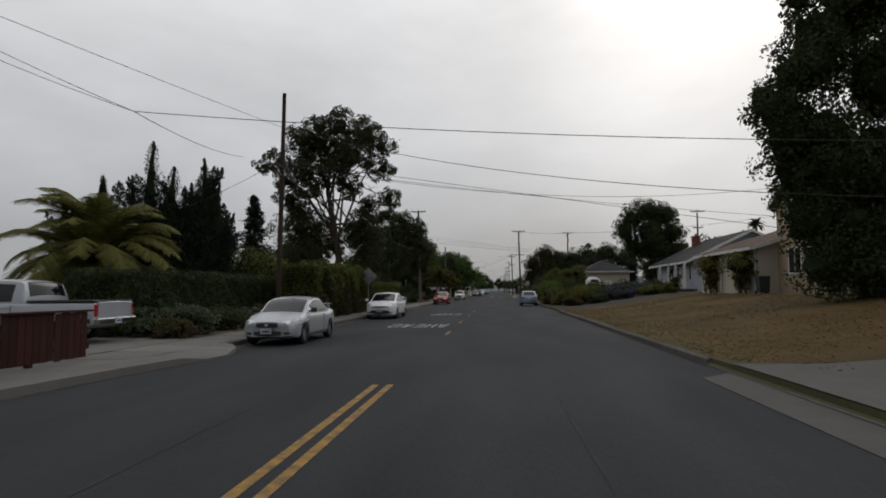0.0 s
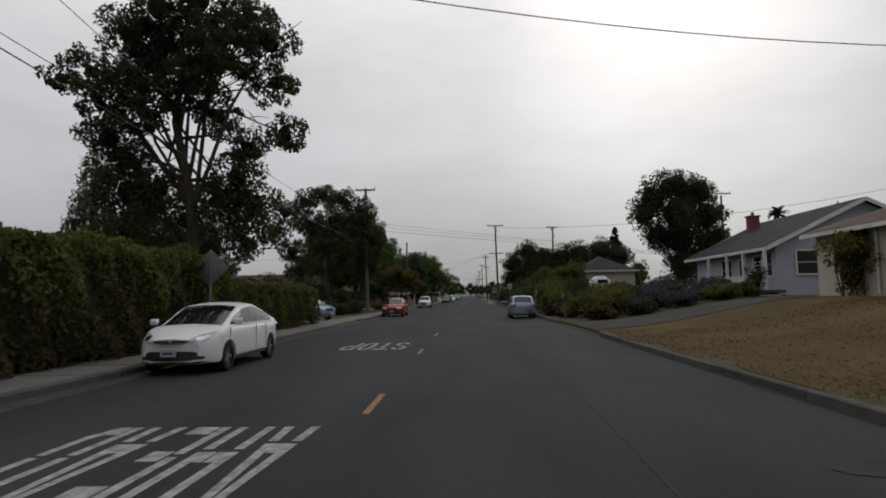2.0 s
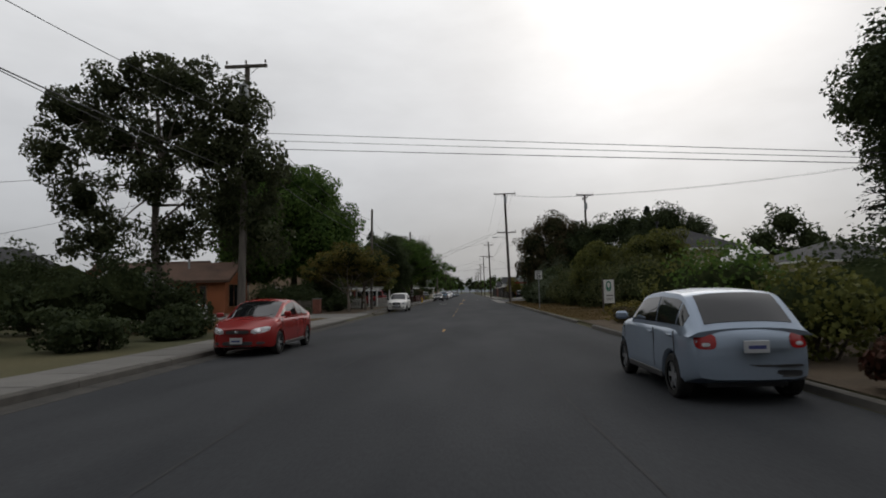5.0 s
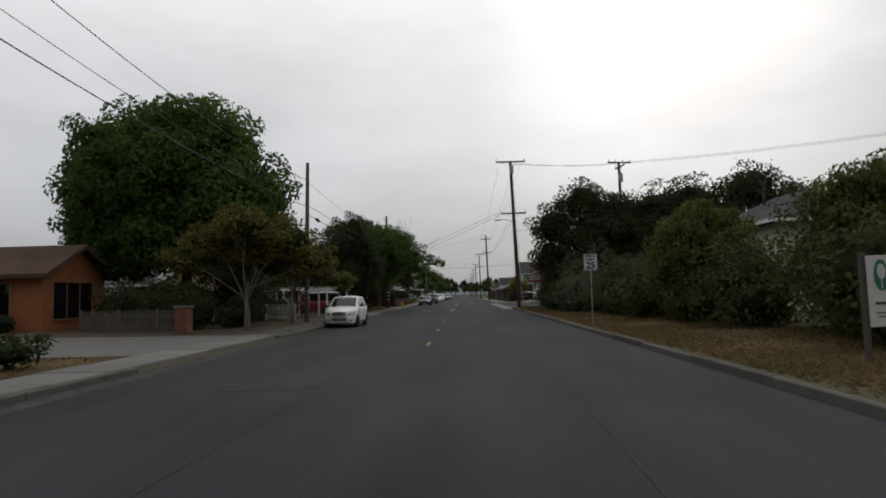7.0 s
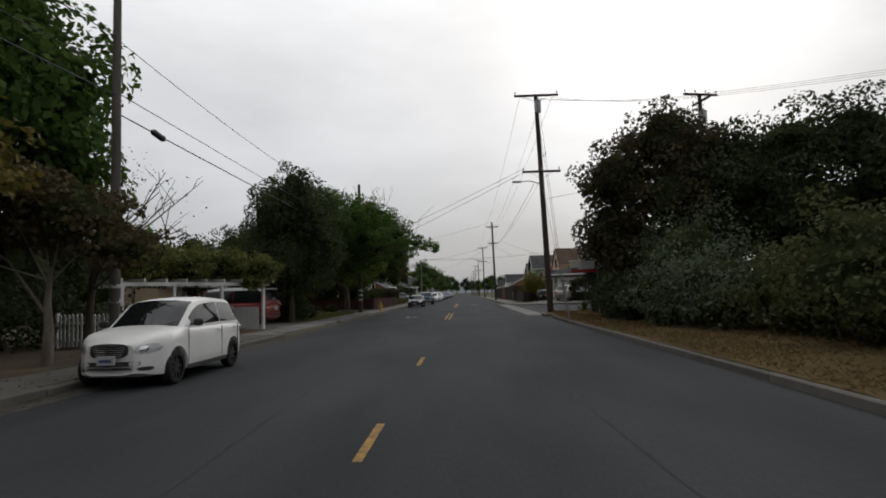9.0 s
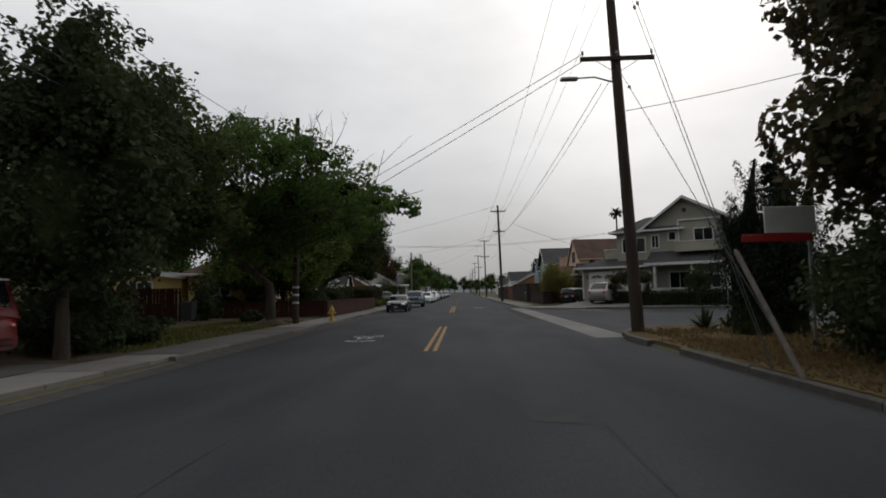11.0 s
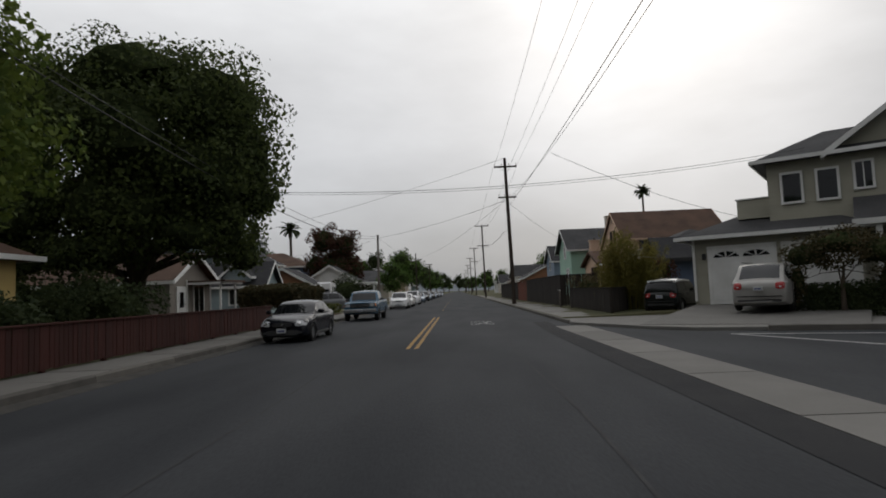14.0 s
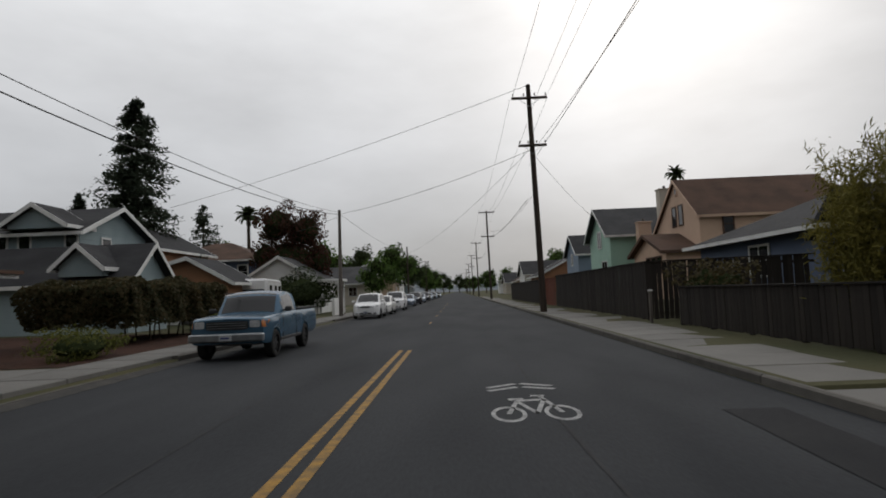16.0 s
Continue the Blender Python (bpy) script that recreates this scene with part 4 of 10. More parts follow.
# ---- planting, left side ----
def palm(label, base, h, fronds, length, seed, r=0.35, leaf="leaf_palm", droop=1.0, up=0.6, trunk_bark="bark"):
    t = thing("palm_tree", base, label, "palm tree")
    bm = bmesh.new()
    limb(bm, [(0, 0, -0.1), (0.03, 0, h * 0.4), (0, 0.02, h * 0.8), (0, 0, h)], r, r * 0.8, 10)
    part("trunk", bm, M[trunk_bark], t, smooth=50)
    rng = np.random.default_rng(seed)
    for k in range(fronds):
        a = k * 2.399 + rng.uniform(-0.2, 0.2)
        e = rng.uniform(-0.35, 1.25) * up
        L = length * rng.uniform(0.75, 1.05)
        spine = []
        p, ang = np.array([0, 0, h]), e
        for i in range(9):
            spine.append(p.copy())
            p = p + L / 8 * np.array([math.cos(a) * math.cos(ang), math.sin(a) * math.cos(ang), math.sin(ang)])
            ang -= droop * (0.1 + 0.045 * i)
        bm = bmesh.new()
        limb(bm, spine, 0.03, 0.008, 4)
        q = []
        for i in range(1, 9):
            for f in (0.0, 0.2, 0.4, 0.6, 0.8):
                c = spine[i - 1] + (spine[i] - spine[i - 1]) * f
                d = (spine[i] - spine[i - 1]) / (L / 8)
                sd = np.cross(d, [0, 0, 1.0])
                sd /= np.linalg.norm(sd) + 1e-6
                ln = L * 0.26 * math.sin(0.35 + 2.5 * (i + f) / 9)
                for s in (-1, 1):
                    tip = c + s * sd * ln * 0.75 + d * ln * 0.55 + np.array([0, 0, -0.28 * ln])
                    w = d * 0.042
                    q.append([c - w, c + w, tip + w * 0.3, tip - w * 0.3])
        fr = part("frond", quads_mesh(np.array(q), M[leaf]), None, t)
        part("midrib", bm, M[leaf], fr)
    return t


palm("feathery date palm with drooping yellow-green fronds", (-13.9, 8.2, 0.2), 2.3, 84, 3.7, 5, r=0.45, droop=0.95, up=1.3)


def juniper(label, base, seed, spires, r, n=16000, size=0.13):
    """A Hollywood juniper: twisted upright plumes that end in sharp, leaning points, with short side plumes."""
    rng = np.random.default_rng(seed)
    t = thing("juniper", base, label, "juniper tree")
    bm, core_bm = bmesh.new(), bmesh.new()
    pts, outs = [], []
    plumes = []
    for x, y, top in spires:
        a0 = rng.uniform(0, 6.28)
        axis = [np.array([x * (0.35 + 0.65 * min(1, k * 1.6)) + 0.16 * math.sin(a0 + k * 5), y * (0.35 + 0.65 * min(1, k * 1.6)) + 0.16 * math.cos(a0 + k * 5), top * k]) for k in np.linspace(0, 1, 9)]
        plumes.append((axis, r))
        for _ in range(13):
            k = rng.uniform(0.2, 0.86)
            p0 = axis[int(k * 8)]
            a = rng.uniform(0, 6.28)
            ln = rng.uniform(0.7, 1.5) * r * (1.45 - k)
            d = np.array([math.cos(a) * 0.62, math.sin(a) * 0.62, 0.8])
            plumes.append(([p0 + d * ln * f + np.array([0, 0, 0.3 * ln * f * f]) for f in np.linspace(0, 1.25, 5)], r * 0.4))
        limb(bm, [tuple(v) for v in axis], 0.12, 0.015, 6)
    share = np.array([len(ax) * rr for ax, rr in plumes])
    for (ax, rr), m in zip(plumes, (n * share / share.sum()).astype(int)):
        ax = np.array(ax)
        k = rng.uniform(0, 1, m) ** 0.85
        f = k * (len(ax) - 1)
        i = np.minimum(f.astype(int), len(ax) - 2)
        c = ax[i] + (ax[i + 1] - ax[i]) * (f - i)[:, None]
        q = rng.normal(0, 1, (m, 3)) * [1, 1, 0.35]
        q /= np.linalg.norm(q, axis=1, keepdims=True)
        wid = rr * (1 - k) ** 0.62 * (0.75 + 0.35 * np.sin(k * 19 + seed)) + 0.03
        pts.append(c + q * (wid * rng.uniform(0.45, 1.05, m))[:, None])
        outs.append(q + [0, 0, 0.3])
        if rr == r:
            limb(core_bm, [tuple(v) for v in ax], rr * 0.55, 0.03, 7)
    xs, ys, hs = zip(*spires)
    low = [((min(xs) + max(xs)) / 2, (min(ys) + max(ys)) / 2, max(hs) * 0.24, (max(xs) - min(xs)) / 2 + r * 0.75, (max(ys) - min(ys)) / 2 + r * 0.7, max(hs) * 0.3)]
    low += [(x * 0.9, y * 0.9, h * 0.5, r * 0.75, r * 0.75, h * 0.26) for x, y, h in spires]
    lp, lo_ = clump_points(rng, low, n // 2, 16, 0.3, 0.5)
    pts.append(lp)
    outs.append(lo_)
    part("trunk", bm, M["bark"], t)
    # dark core added along the plumes in place of their inner shade
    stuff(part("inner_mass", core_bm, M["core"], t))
    pp, oo = np.concatenate(pts), np.concatenate(outs)
    part("crown", quads_mesh(leaf_quads(rng, pp, oo, size, 0.3, 0.6, droop=-2.0), M["leaf_conifer"]), None, t)
    return t


juniper("tall dark twisted juniper with spiky plumes", (-19.3, 21.2, 0.2), 3, [(-0.5, 0, 10.2), (-1.9, 0.4, 8.2), (0.9, -0.2, 8.6), (1.9, 0.6, 7.0), (-2.6, -0.6, 6.4)], 1.5, 34000, 0.17)
juniper("tall dark twisted juniper beside another", (-15.9, 19.8, 0.2), 5, [(0.1, 0, 8.7), (-1.1, 0.3, 7.4), (1.0, -0.4, 6.4)], 1.3, 22000, 0.16)
juniper("dark juniper at the driveway end", (-20.8, 17.6, 0.2), 7, [(0.4, 0, 7.4), (-0.7, 0.3, 6.2), (-1.6, -0.2, 5.6)], 1.2, 16000, 0.16)
juniper("slim dark juniper behind the hedge", (-16.4, 22.6, 0.2), 8, [(-0.2, 0, 7.7), (0.5, 0.3, 6.2)], 1.0, 9000, 0.16)


def conifer(label, base, h, r, n, leaf, seed, size=0.3, low=0.12, gap=0.55, name="conifer"):
    """Whorls of drooping boughs on a straight stem."""
    rng = np.random.default_rng(seed)
    t = thing(name, base, label, "conifer tree")
    bm = bmesh.new()
    limb(bm, [(0, 0, -0.2), (0.02 * h * 0.1, 0, h * 0.5), (0, 0, h)], h * 0.022, 0.03, 8)
    pts, outs = [], []
    z = h * low
    while z < h * 0.985:
        k = 1 - (z - h * low) / (h * (1 - low))
        R = r * (k ** 0.7) * rng.uniform(0.55, 1.15) + 0.12
        for b in range(max(4, int(4 + 4 * k))):
            a = rng.uniform(0, 2 * np.pi)
            rr = R * rng.uniform(0.4, 1.15)
            m = max(6, int(n * 0.012 * (0.3 + rr / r)))
            f = rng.uniform(0.15, 1, m) ** 0.7
            c = np.stack([np.cos(a) * rr * f, np.sin(a) * rr * f, z + 0.12 * rr * f - 0.3 * rr * f * f + rng.normal(0, 0.05 + 0.02 * rr, m)], 1)
            c += rng.normal(0, 0.08 + 0.085 * rr, (m, 3)) * [1, 1, 0.7]
            pts.append(c)
            outs.append(np.tile([np.cos(a) * 0.3, np.sin(a) * 0.3, 0.9], (m, 1)))
            limb(bm, [(0, 0, z), (np.cos(a) * rr * 0.5, np.sin(a) * rr * 0.5, z), (np.cos(a) * rr * 0.9, np.sin(a) * rr * 0.9, z - 0.1 * rr)], 0.02 + 0.012 * rr, 0.01, 4)
        z += gap * rng.uniform(0.3, 0.75) * (0.5 + 0.6 * k) * (r / 3.0) ** 0.5
    part("trunk", bm, M["bark"], t)
    p, o = np.concatenate(pts), np.concatenate(outs)
    part("crown", quads_mesh(leaf_quads(rng, p, o, size, 0.4, 0.5), M[leaf]), None, t)
    return t


conifer("dark cedar rising behind the hedges", (-30.3, 60, 0.2), 13.6, 3.6, 6000, "leaf_conifer", 11, 0.45, gap=0.75)
tree("tall slender poplar with grey-green leaves", (-44.7, 75, 0.2), [(0, 0, 0), (0, 0, 8), (0.2, 0, 18)], 0.4,
     [(0, 0, 5 + 1.3 * i, 2.6 * math.sin(0.5 + i * 0.21), 2.6 * math.sin(0.5 + i * 0.21), 1.7) for i in range(12)] + [(2.2, 0, 9, 1.4, 1.4, 4.0), (-2.3, 0, 10, 1.3, 1.3, 4)], 9000, 0.34, "leaf_grey", "bark_pale", 12, limbs=[], sub=10, fill=0.4, core=0.3)

hedge("dark unclipped hedge along the front garden", -12.2, -10.4, 4.5, 19, 0.15, 2.15, 20000, 0.11, "leaf_dark", 21)
hedge("tall shaggy olive-green hedge with brown bare stems below", -9.6, -7.75, 14.6, 26.5, 0.15, 2.75, 34000, 0.12, "leaf_hedge", 22, bulge=0.22, dry=0.55)
hedge("clipped square green hedge beside a driveway", -9.1, -7.75, 25.6, 37.3, 0.15, 2.0, 32000, 0.1, "leaf_hedge", 23, bulge=0.11, dry=0.35)
shrub("large olive shrub behind the hedge", (-13.5, 21.5, 0.15), [(0, 0, 2.3, 2.4, 2.0, 1.8), (2.0, -1.5, 1.6, 1.6, 1.5, 1.5), (-2, 0, 1.8, 1.5, 1.5, 1.6)], 9000, 0.16, "leaf_hedge", 24)
for i, (x, y, r, h, leaf) in enumerate(((-9.8, 5.0, 0.8, 0.75, "leaf_grey"), (-8.7, 4.4, 0.6, 0.5, "leaf_hedge_brown"), (-8.9, 5.6, 0.8, 0.9, "leaf_grey"), (-9.0, 7.6, 0.9, 0.8, "leaf_dark"), (-8.7, 9.6, 0.7, 0.6, "leaf_grey"), (-8.9, 11.6, 0.8, 0.8, "leaf_hedge_brown"), (-10.3, 6.6, 0.7, 1.1, "leaf_dark"))):
    shrub("low grey-green shrub in a front bed", (x, y, 0.14), [(0, 0, h * 0.5, r, r, h * 0.6), (r * 0.5, 0.2, h * 0.4, r * 0.6, r * 0.6, h * 0.4)], 2600, 0.09, leaf, 30 + i, group="front bed shrubs")

# big eucalyptus: open crown of hanging clumps on pale forked limbs
EUC = [(-2.8, 0.4, 12.6, 1.3, 1.4, 1.3), (-1.2, -0.4, 13.3, 1.2, 1.3, 1.2), (0.5, -0.6, 13.6, 1.3, 1.4, 1.2), (2.2, 0.5, 13.2, 1.2, 1.3, 1.1), (3.4, -0.3, 11.8, 1.0, 1.2, 1.1), (-0.6, 1.0, 11.2, 1.5, 1.5, 1.2), (1.5, -1.0, 11.2, 1.4, 1.5, 1.2), (3.3, 0.4, 10.2, 1.0, 1.1, 0.9),
       (-2.6, 0.8, 11.0, 1.1, 1.2, 1.0), (-4.4, 0.3, 11.0, 1.1, 1.2, 0.9), (-5.4, -0.2, 10.6, 0.7, 0.8, 0.6), (-3.6, -0.4, 9.4, 1.1, 1.2, 0.9), (-1.6, -0.6, 8.9, 1.3, 1.3, 1.0), (0.9, 0.6, 9.0, 1.1, 1.2, 0.9), (4.0, 0.2, 8.0, 0.9, 1.0, 0.8), (2.4, 0.2, 7.6, 0.9, 1.0, 0.7), (-2.7, 0.5, 7.2, 1.0, 1.1, 0.9), (-1.5, 0.4, 6.0, 1.0, 1.1, 1.0), (-0.4, 0.8, 4.6, 0.9, 1.1, 0.9), (1.3, 0.2, 5.2, 1.1, 1.2, 1.0), (2.1, 1.0, 3.6, 1.1, 1.2, 0.9), (1.9, 0.2, 6.3, 1.3, 1.2, 1.3), (2.6, 0.4, 5.0, 1.2, 1.2, 1.2), (-2.3, 0, 4.2, 1.6, 1.4, 1.7), (-2.8, 0.3, 5.8, 1.4, 1.3, 1.4), (-3.4, 0, 8.0, 1.2, 1.2, 1.0), (-0.2, 0.2, 12.3, 1.5, 1.5, 1.2), (1.8, 0, 12.2, 1.4, 1.4, 1.1), (-1.8, 0.4, 12.0, 1.4, 1.4, 1.1), (0.4, -0.8, 10.2, 1.4, 1.4, 1.0), (-2.0, -0.6, 10.0, 1.3, 1.3, 1.0)]
tree("tall eucalyptus with an open ragged crown and forked pale trunk", (-11.4, 30.5, 0.15), [(0, 0, -0.1), (-0.35, 0, 1.6), (0.25, 0.1, 3.6), (-0.15, 0.2, 6), (-0.6, 0, 8.6), (-0.4, 0, 11)], 0.33, EUC, 46000, 0.21, "leaf_euc", "bark", 41, core=0.32, name="eucalyptus_tree", aspect=0.4, sub=9, droop=0.9, fill=0.4)
EUC2 = [(-3.6, 0, 9.0, 1.3, 1.4, 1.2), (-2.0, 0.2, 9.9, 1.2, 1.4, 1.1), (-0.3, 0.3, 10.5, 1.4, 1.5, 1.1), (1.6, -0.3, 9.8, 1.5, 1.5, 1.2), (3.2, 0.2, 8.8, 1.4, 1.4, 1.3), (-1.8, 0.5, 7.9, 1.5, 1.5, 1.2), (0.4, 0.4, 8.2, 1.6, 1.6, 1.3), (2.4, 0.2, 7.0, 1.6, 1.6, 1.4), (-4.2, -0.2, 7.2, 1.1, 1.2, 1.0), (-3.2, 0.2, 5.6, 1.2, 1.3, 1.2), (4.0, 0, 6.4, 1.2, 1.4, 1.6), (0.0, -0.4, 6.0, 1.3, 1.3, 1.1), (2.6, 0.4, 4.6, 1.6, 1.6, 1.4), (-2.4, 0.3, 3.8, 1.3, 1.4, 1.2), (0.4, 0.6, 3.8, 1.3, 1.4, 1.1), (4.2, 0.4, 4.0, 1.2, 1.4, 1.4)]
tree("eucalyptus with dark hanging foliage beside a utility pole", (-12.6, 58.5, 0.15), [(0, 0, -0.1), (0.1, 0, 2), (-0.1, 0.1, 4.4), (0.2, 0, 7), (0, 0, 9)], 0.2, EUC2, 32000, 0.22, "leaf_euc", "bark_pale", 42, core=0.36, name="eucalyptus_tree", aspect=0.4, sub=10, droop=0.9, fill=0.4)
tree("slender birch with thin hanging twigs", (-19.5, 47, 0.15), [(0, 0, 0), (0, 0, 4), (0.2, 0, 9)], 0.2, [(-1.0, 0, 8.8, 1.1, 1.1, 1.6), (1.3, 0, 8.4, 1.2, 1.2, 1.5), (-2.6, 0, 7.6, 1.0, 1.0, 1.7), (2.6, 0.4, 6.8, 0.8, 0.9, 1.5), (0, 0, 6, 2.0, 1.6, 1.6)], 4200, 0.2, "leaf_grey", "bark_pale", 43, core=0, droop=1.5)
tree("dense dark tree behind the hedge", (-20.0, 48.5, 0.15), [(0, 0, 0), (0, 0, 2), (0, 0, 4)], 0.3, [(-1.5, 0, 4.8, 2.2, 2, 2.4), (1.0, 0, 5.2, 2.2, 2, 2.6), (0.5, 0, 2.6, 3.0, 2, 2.2), (-3.2, 0, 3, 2.0, 2, 2.4)], 14000, 0.2, "leaf_dark", seed=44)
for i, (x, y, w, h) in enumerate(((-11.5, 44.5, 1.6, 1.4), (-10.0, 50.5, 1.2, 1.0), (-9.4, 54.0, 1.1, 0.9), (-15.2, 52, 2.4, 3.2), (-17.2, 57.5, 1.8, 3.2), (-13.0, 57.2, 1.7, 2.9), (-11.2, 57.8, 1.0, 1.9), (-17, 43.5, 2.0, 2.2), (-24, 55, 3.0, 3.0), (-21, 62, 2.4, 2.4), (-15.5, 63.5, 1.6, 2.2), (-15, 57, 2.2, 2.8))):
    shrub("dark evergreen shrub beside the driveway", (x, y, 0.15), [(0, 0, h * 0.5, w, w, h * 0.6)], 3600, 0.15, "leaf_dark", 50 + i, group="driveway shrubs")

# broad dome of the big street tree
DOME = [(0, 0, 10.98, 3.02, 2.84, 1.96), (-2.84, 0, 10.27, 2.31, 2.49, 1.96), (2.13, 0, 9.91, 2.22, 2.67, 2.04), (-4.98, 0, 9.82, 1.96, 2.31, 1.78), (-5.69, 0.27, 7.78, 1.69, 2.31, 2.13), (-5.51, 0.18, 5.82, 1.69, 2.13, 1.78), (4.18, 0.18, 6.89, 1.87, 2.49, 2.22), (0, -2.67, 8.49, 2.84, 2.13, 2.67), (0, 2.67, 8.13, 2.67, 2.13, 2.67), (-3.02, -2.13, 6.89, 2.49, 1.96, 2.49), (3.02, -2.31, 6.18, 2.49, 1.96, 2.49), (-4.8, -0.53, 4.4, 1.87, 2.04, 1.51), (4.62, 0, 4.4, 1.69, 1.96, 1.51), (0, -2.49, 4.4, 2.67, 1.96, 1.78), (0, 0.89, 5.47, 3.11, 2.67, 2.67), (-2.31, -1.78, 3.33, 1.78, 1.6, 1.24), (2.67, -1.78, 3.33, 1.78, 1.6, 1.24), (-0.89, -1.42, 5.82, 2.84, 2.13, 2.31), (2.13, -1.78, 8.49, 2.13, 1.78, 1.96)]
tree("broad dense dome-shaped street tree with fresh green leaves", (-15.56, 87.0, 0.2), [(0, 0, -0.1), (0, 0, 2), (0.1, 0, 4), (0, 0, 6.6)], 0.38, DOME, 66000, 0.27, "leaf_green", seed=61, sub=20, up=0.3, fill=0.25, spread=0.6, core=0.6)


def small_street_tree(base, label, seed, leaf, s=1.0, shift=0.0):
    cl = [(-1.4 * s, 0.2, 3.4 * s, 1.3 * s, 1.3 * s, 0.75 * s), (0.2, -0.4, 3.9 * s, 1.4 * s, 1.4 * s, 0.7 * s), (1.6 * s, 0.1, 3.3 * s, 1.3 * s, 1.3 * s, 0.8 * s), (-2.4 * s, 0, 2.7 * s, 0.9 * s, 1.0 * s, 0.6 * s), (2.5 * s, 0.3, 2.6 * s, 0.9 * s, 1.0 * s, 0.6 * s), (0, 1.1 * s, 3.2 * s, 1.3 * s, 1.2 * s, 0.8 * s)]
    cl = [(c[0] + shift, *c[1:]) for c in cl if c[0] + shift < 1.9 or not shift]
    return tree(label, base, [(0, 0, -0.1), (0.03, 0, 0.7), (-0.05, 0.05, 1.3), (0.05, 0, 2.0)], 0.125 * s, cl, 7000, 0.15, leaf, "bark_pale", seed, limbs=[c[:3] for c in cl], sub=10, fill=0.4, spread=1.0)


small_street_tree((-8.9, 78.3, 0.15), "small street tree with pale forked trunk and yellowing leaves", 71, "leaf_yellow", 1.1)
small_street_tree((-8.7, 84.0, 0.15), "small street tree with crooked limbs and dull yellow leaves", 72, "leaf_hedge_brown", 0.95, -1.1)
bt = thing("bare_tree", (-9.4, 86.3, 0.15), "nearly bare small tree with tangled twigs", "tree")
twig = random.Random(88)
trunk_part(bt, 5, [(0, 0, -0.1), (0.1, 0, 1.2), (0.2, 0, 2.2), (0.5, 0, 2.9)], 0.1, 0.05, [(twig.uniform(0.2, 2.7), twig.uniform(-0.9, 0.9), twig.uniform(2.9, 4.4)) for _ in range(20)], M["bark"])
crown("sparse_leaves", 9, [(1.0, 0, 3.8, 1.8, 1.2, 1.0)], 260, 0.08, M["leaf_yellow"], bt, core=0)
for i, (x, y, w, h) in enumerate(((-12.5, 80.5, 1.8, 1.6), (-10.6, 82.0, 1.2, 1.2), (-14, 84, 2.2, 2.6), (-12.5, 86.5, 2.0, 2.4), (-11.0, 89.5, 1.2, 1.2), (-13.6, 91.5, 1.9, 3.6), (-13.2, 88.6, 1.8, 3.4), (-15.4, 95.0, 2.0, 3.4), (-15.8, 81.8, 1.8, 2.2), (-13.4, 80.6, 1.4, 1.9), (-17.4, 86.4, 1.5, 2.6), (-20.2, 79.2, 0.7, 0.8))):
    shrub("dark evergreen shrub below the street trees", (x, y, 0.16), [(0, 0, h * 0.5, w, w, h * 0.6)], 3600, 0.14, "leaf_dark", 80 + i, group="street tree shrubs")
shrub("spiky agave clump on the lawn edge", (-9.1, 65.9, 0.14), [(0, 0, 0.3, 0.75, 0.6, 0.35)], 500, 0.3, "leaf_dark", 88, name="agave", aspect=0.22, up=0.6)
# vine over the arbour, trees past it
tree("bushy upright tree with small dark leaves", (-8.9, 101.8, 0.15), [(0, 0, -0.1), (0, 0, 1.2), (0, 0, 3)], 0.18, [(0, 0, 3.0, 2.1, 2.0, 2.2), (-1.0, 0, 5.2, 1.4, 1.4, 1.6), (0.8, 0, 5.4, 1.4, 1.4, 1.8), (0, 0.2, 6.8, 1.0, 1.0, 1.2), (1.6, 0, 3.6, 1.1, 1.2, 1.4), (-1.7, 0, 3.4, 1.0, 1.2, 1.3)], 15000, 0.16, "leaf_dark", seed=91, up=0.4, sub=14)
elm = tree("street tree in leaf with bare twigs at the crown's edge", (-8.75, 115.1, 0.15), [(0, 0, -0.1), (0.02, 0, 1.0), (-0.05, 0, 1.75), (-0.6, 0, 2.15), (-1.4, 0, 2.95), (-2.0, -0.1, 3.6), (-2.3, -0.3, 4.8)], 0.225,
     [(-2.2, -1.6, 7.2, 1.6, 1.6, 1.2), (-0.4, -1.6, 7.8, 1.5, 1.6, 1.0), (1.2, -1.6, 7.4, 1.5, 1.6, 1.0), (2.6, -1.8, 7.0, 1.4, 1.5, 0.9), (4.2, -3.6, 5.3, 1.3, 1.3, 0.8), (5.6, -5.1, 4.6, 1.0, 1.1, 0.6), (6.5, -6.0, 4.2, 0.7, 0.9, 0.4), (0.5, 0, 5.2, 2.2, 2.0, 1.3), (-2.6, 0, 5.0, 1.9, 1.8, 1.2), (2.6, -1.2, 4.5, 1.8, 1.8, 1.1), (4.2, -3.0, 4.0, 1.3, 1.4, 0.7), (-4.2, 0, 5.6, 1.5, 1.5, 1.4), (-4.4, 0.2, 3.8, 1.4, 1.5, 1.1), (-1.0, -1.1, 8.6, 0.9, 1.0, 0.6), (1.0, 0.5, 4.0, 1.6, 1.4, 0.7), (0, -1.5, 4.2, 2.2, 1.6, 1.2), (-1.2, -2.0, 5.4, 1.8, 1.6, 1.2), (1.6, -2.2, 5.2, 1.8, 1.5, 1.1), (-1.0, -3.5, 6.8, 1.8, 1.8, 1.1), (1.4, -3.6, 6.6, 1.6, 1.6, 1.0), (0.2, -0.6, 3.2, 1.6, 1.4, 0.7)], 36000, 0.16, "leaf_green", seed=92, sub=9, fill=0.45, core=0.3)
tw = bmesh.new()
tr_ = random.Random(92)
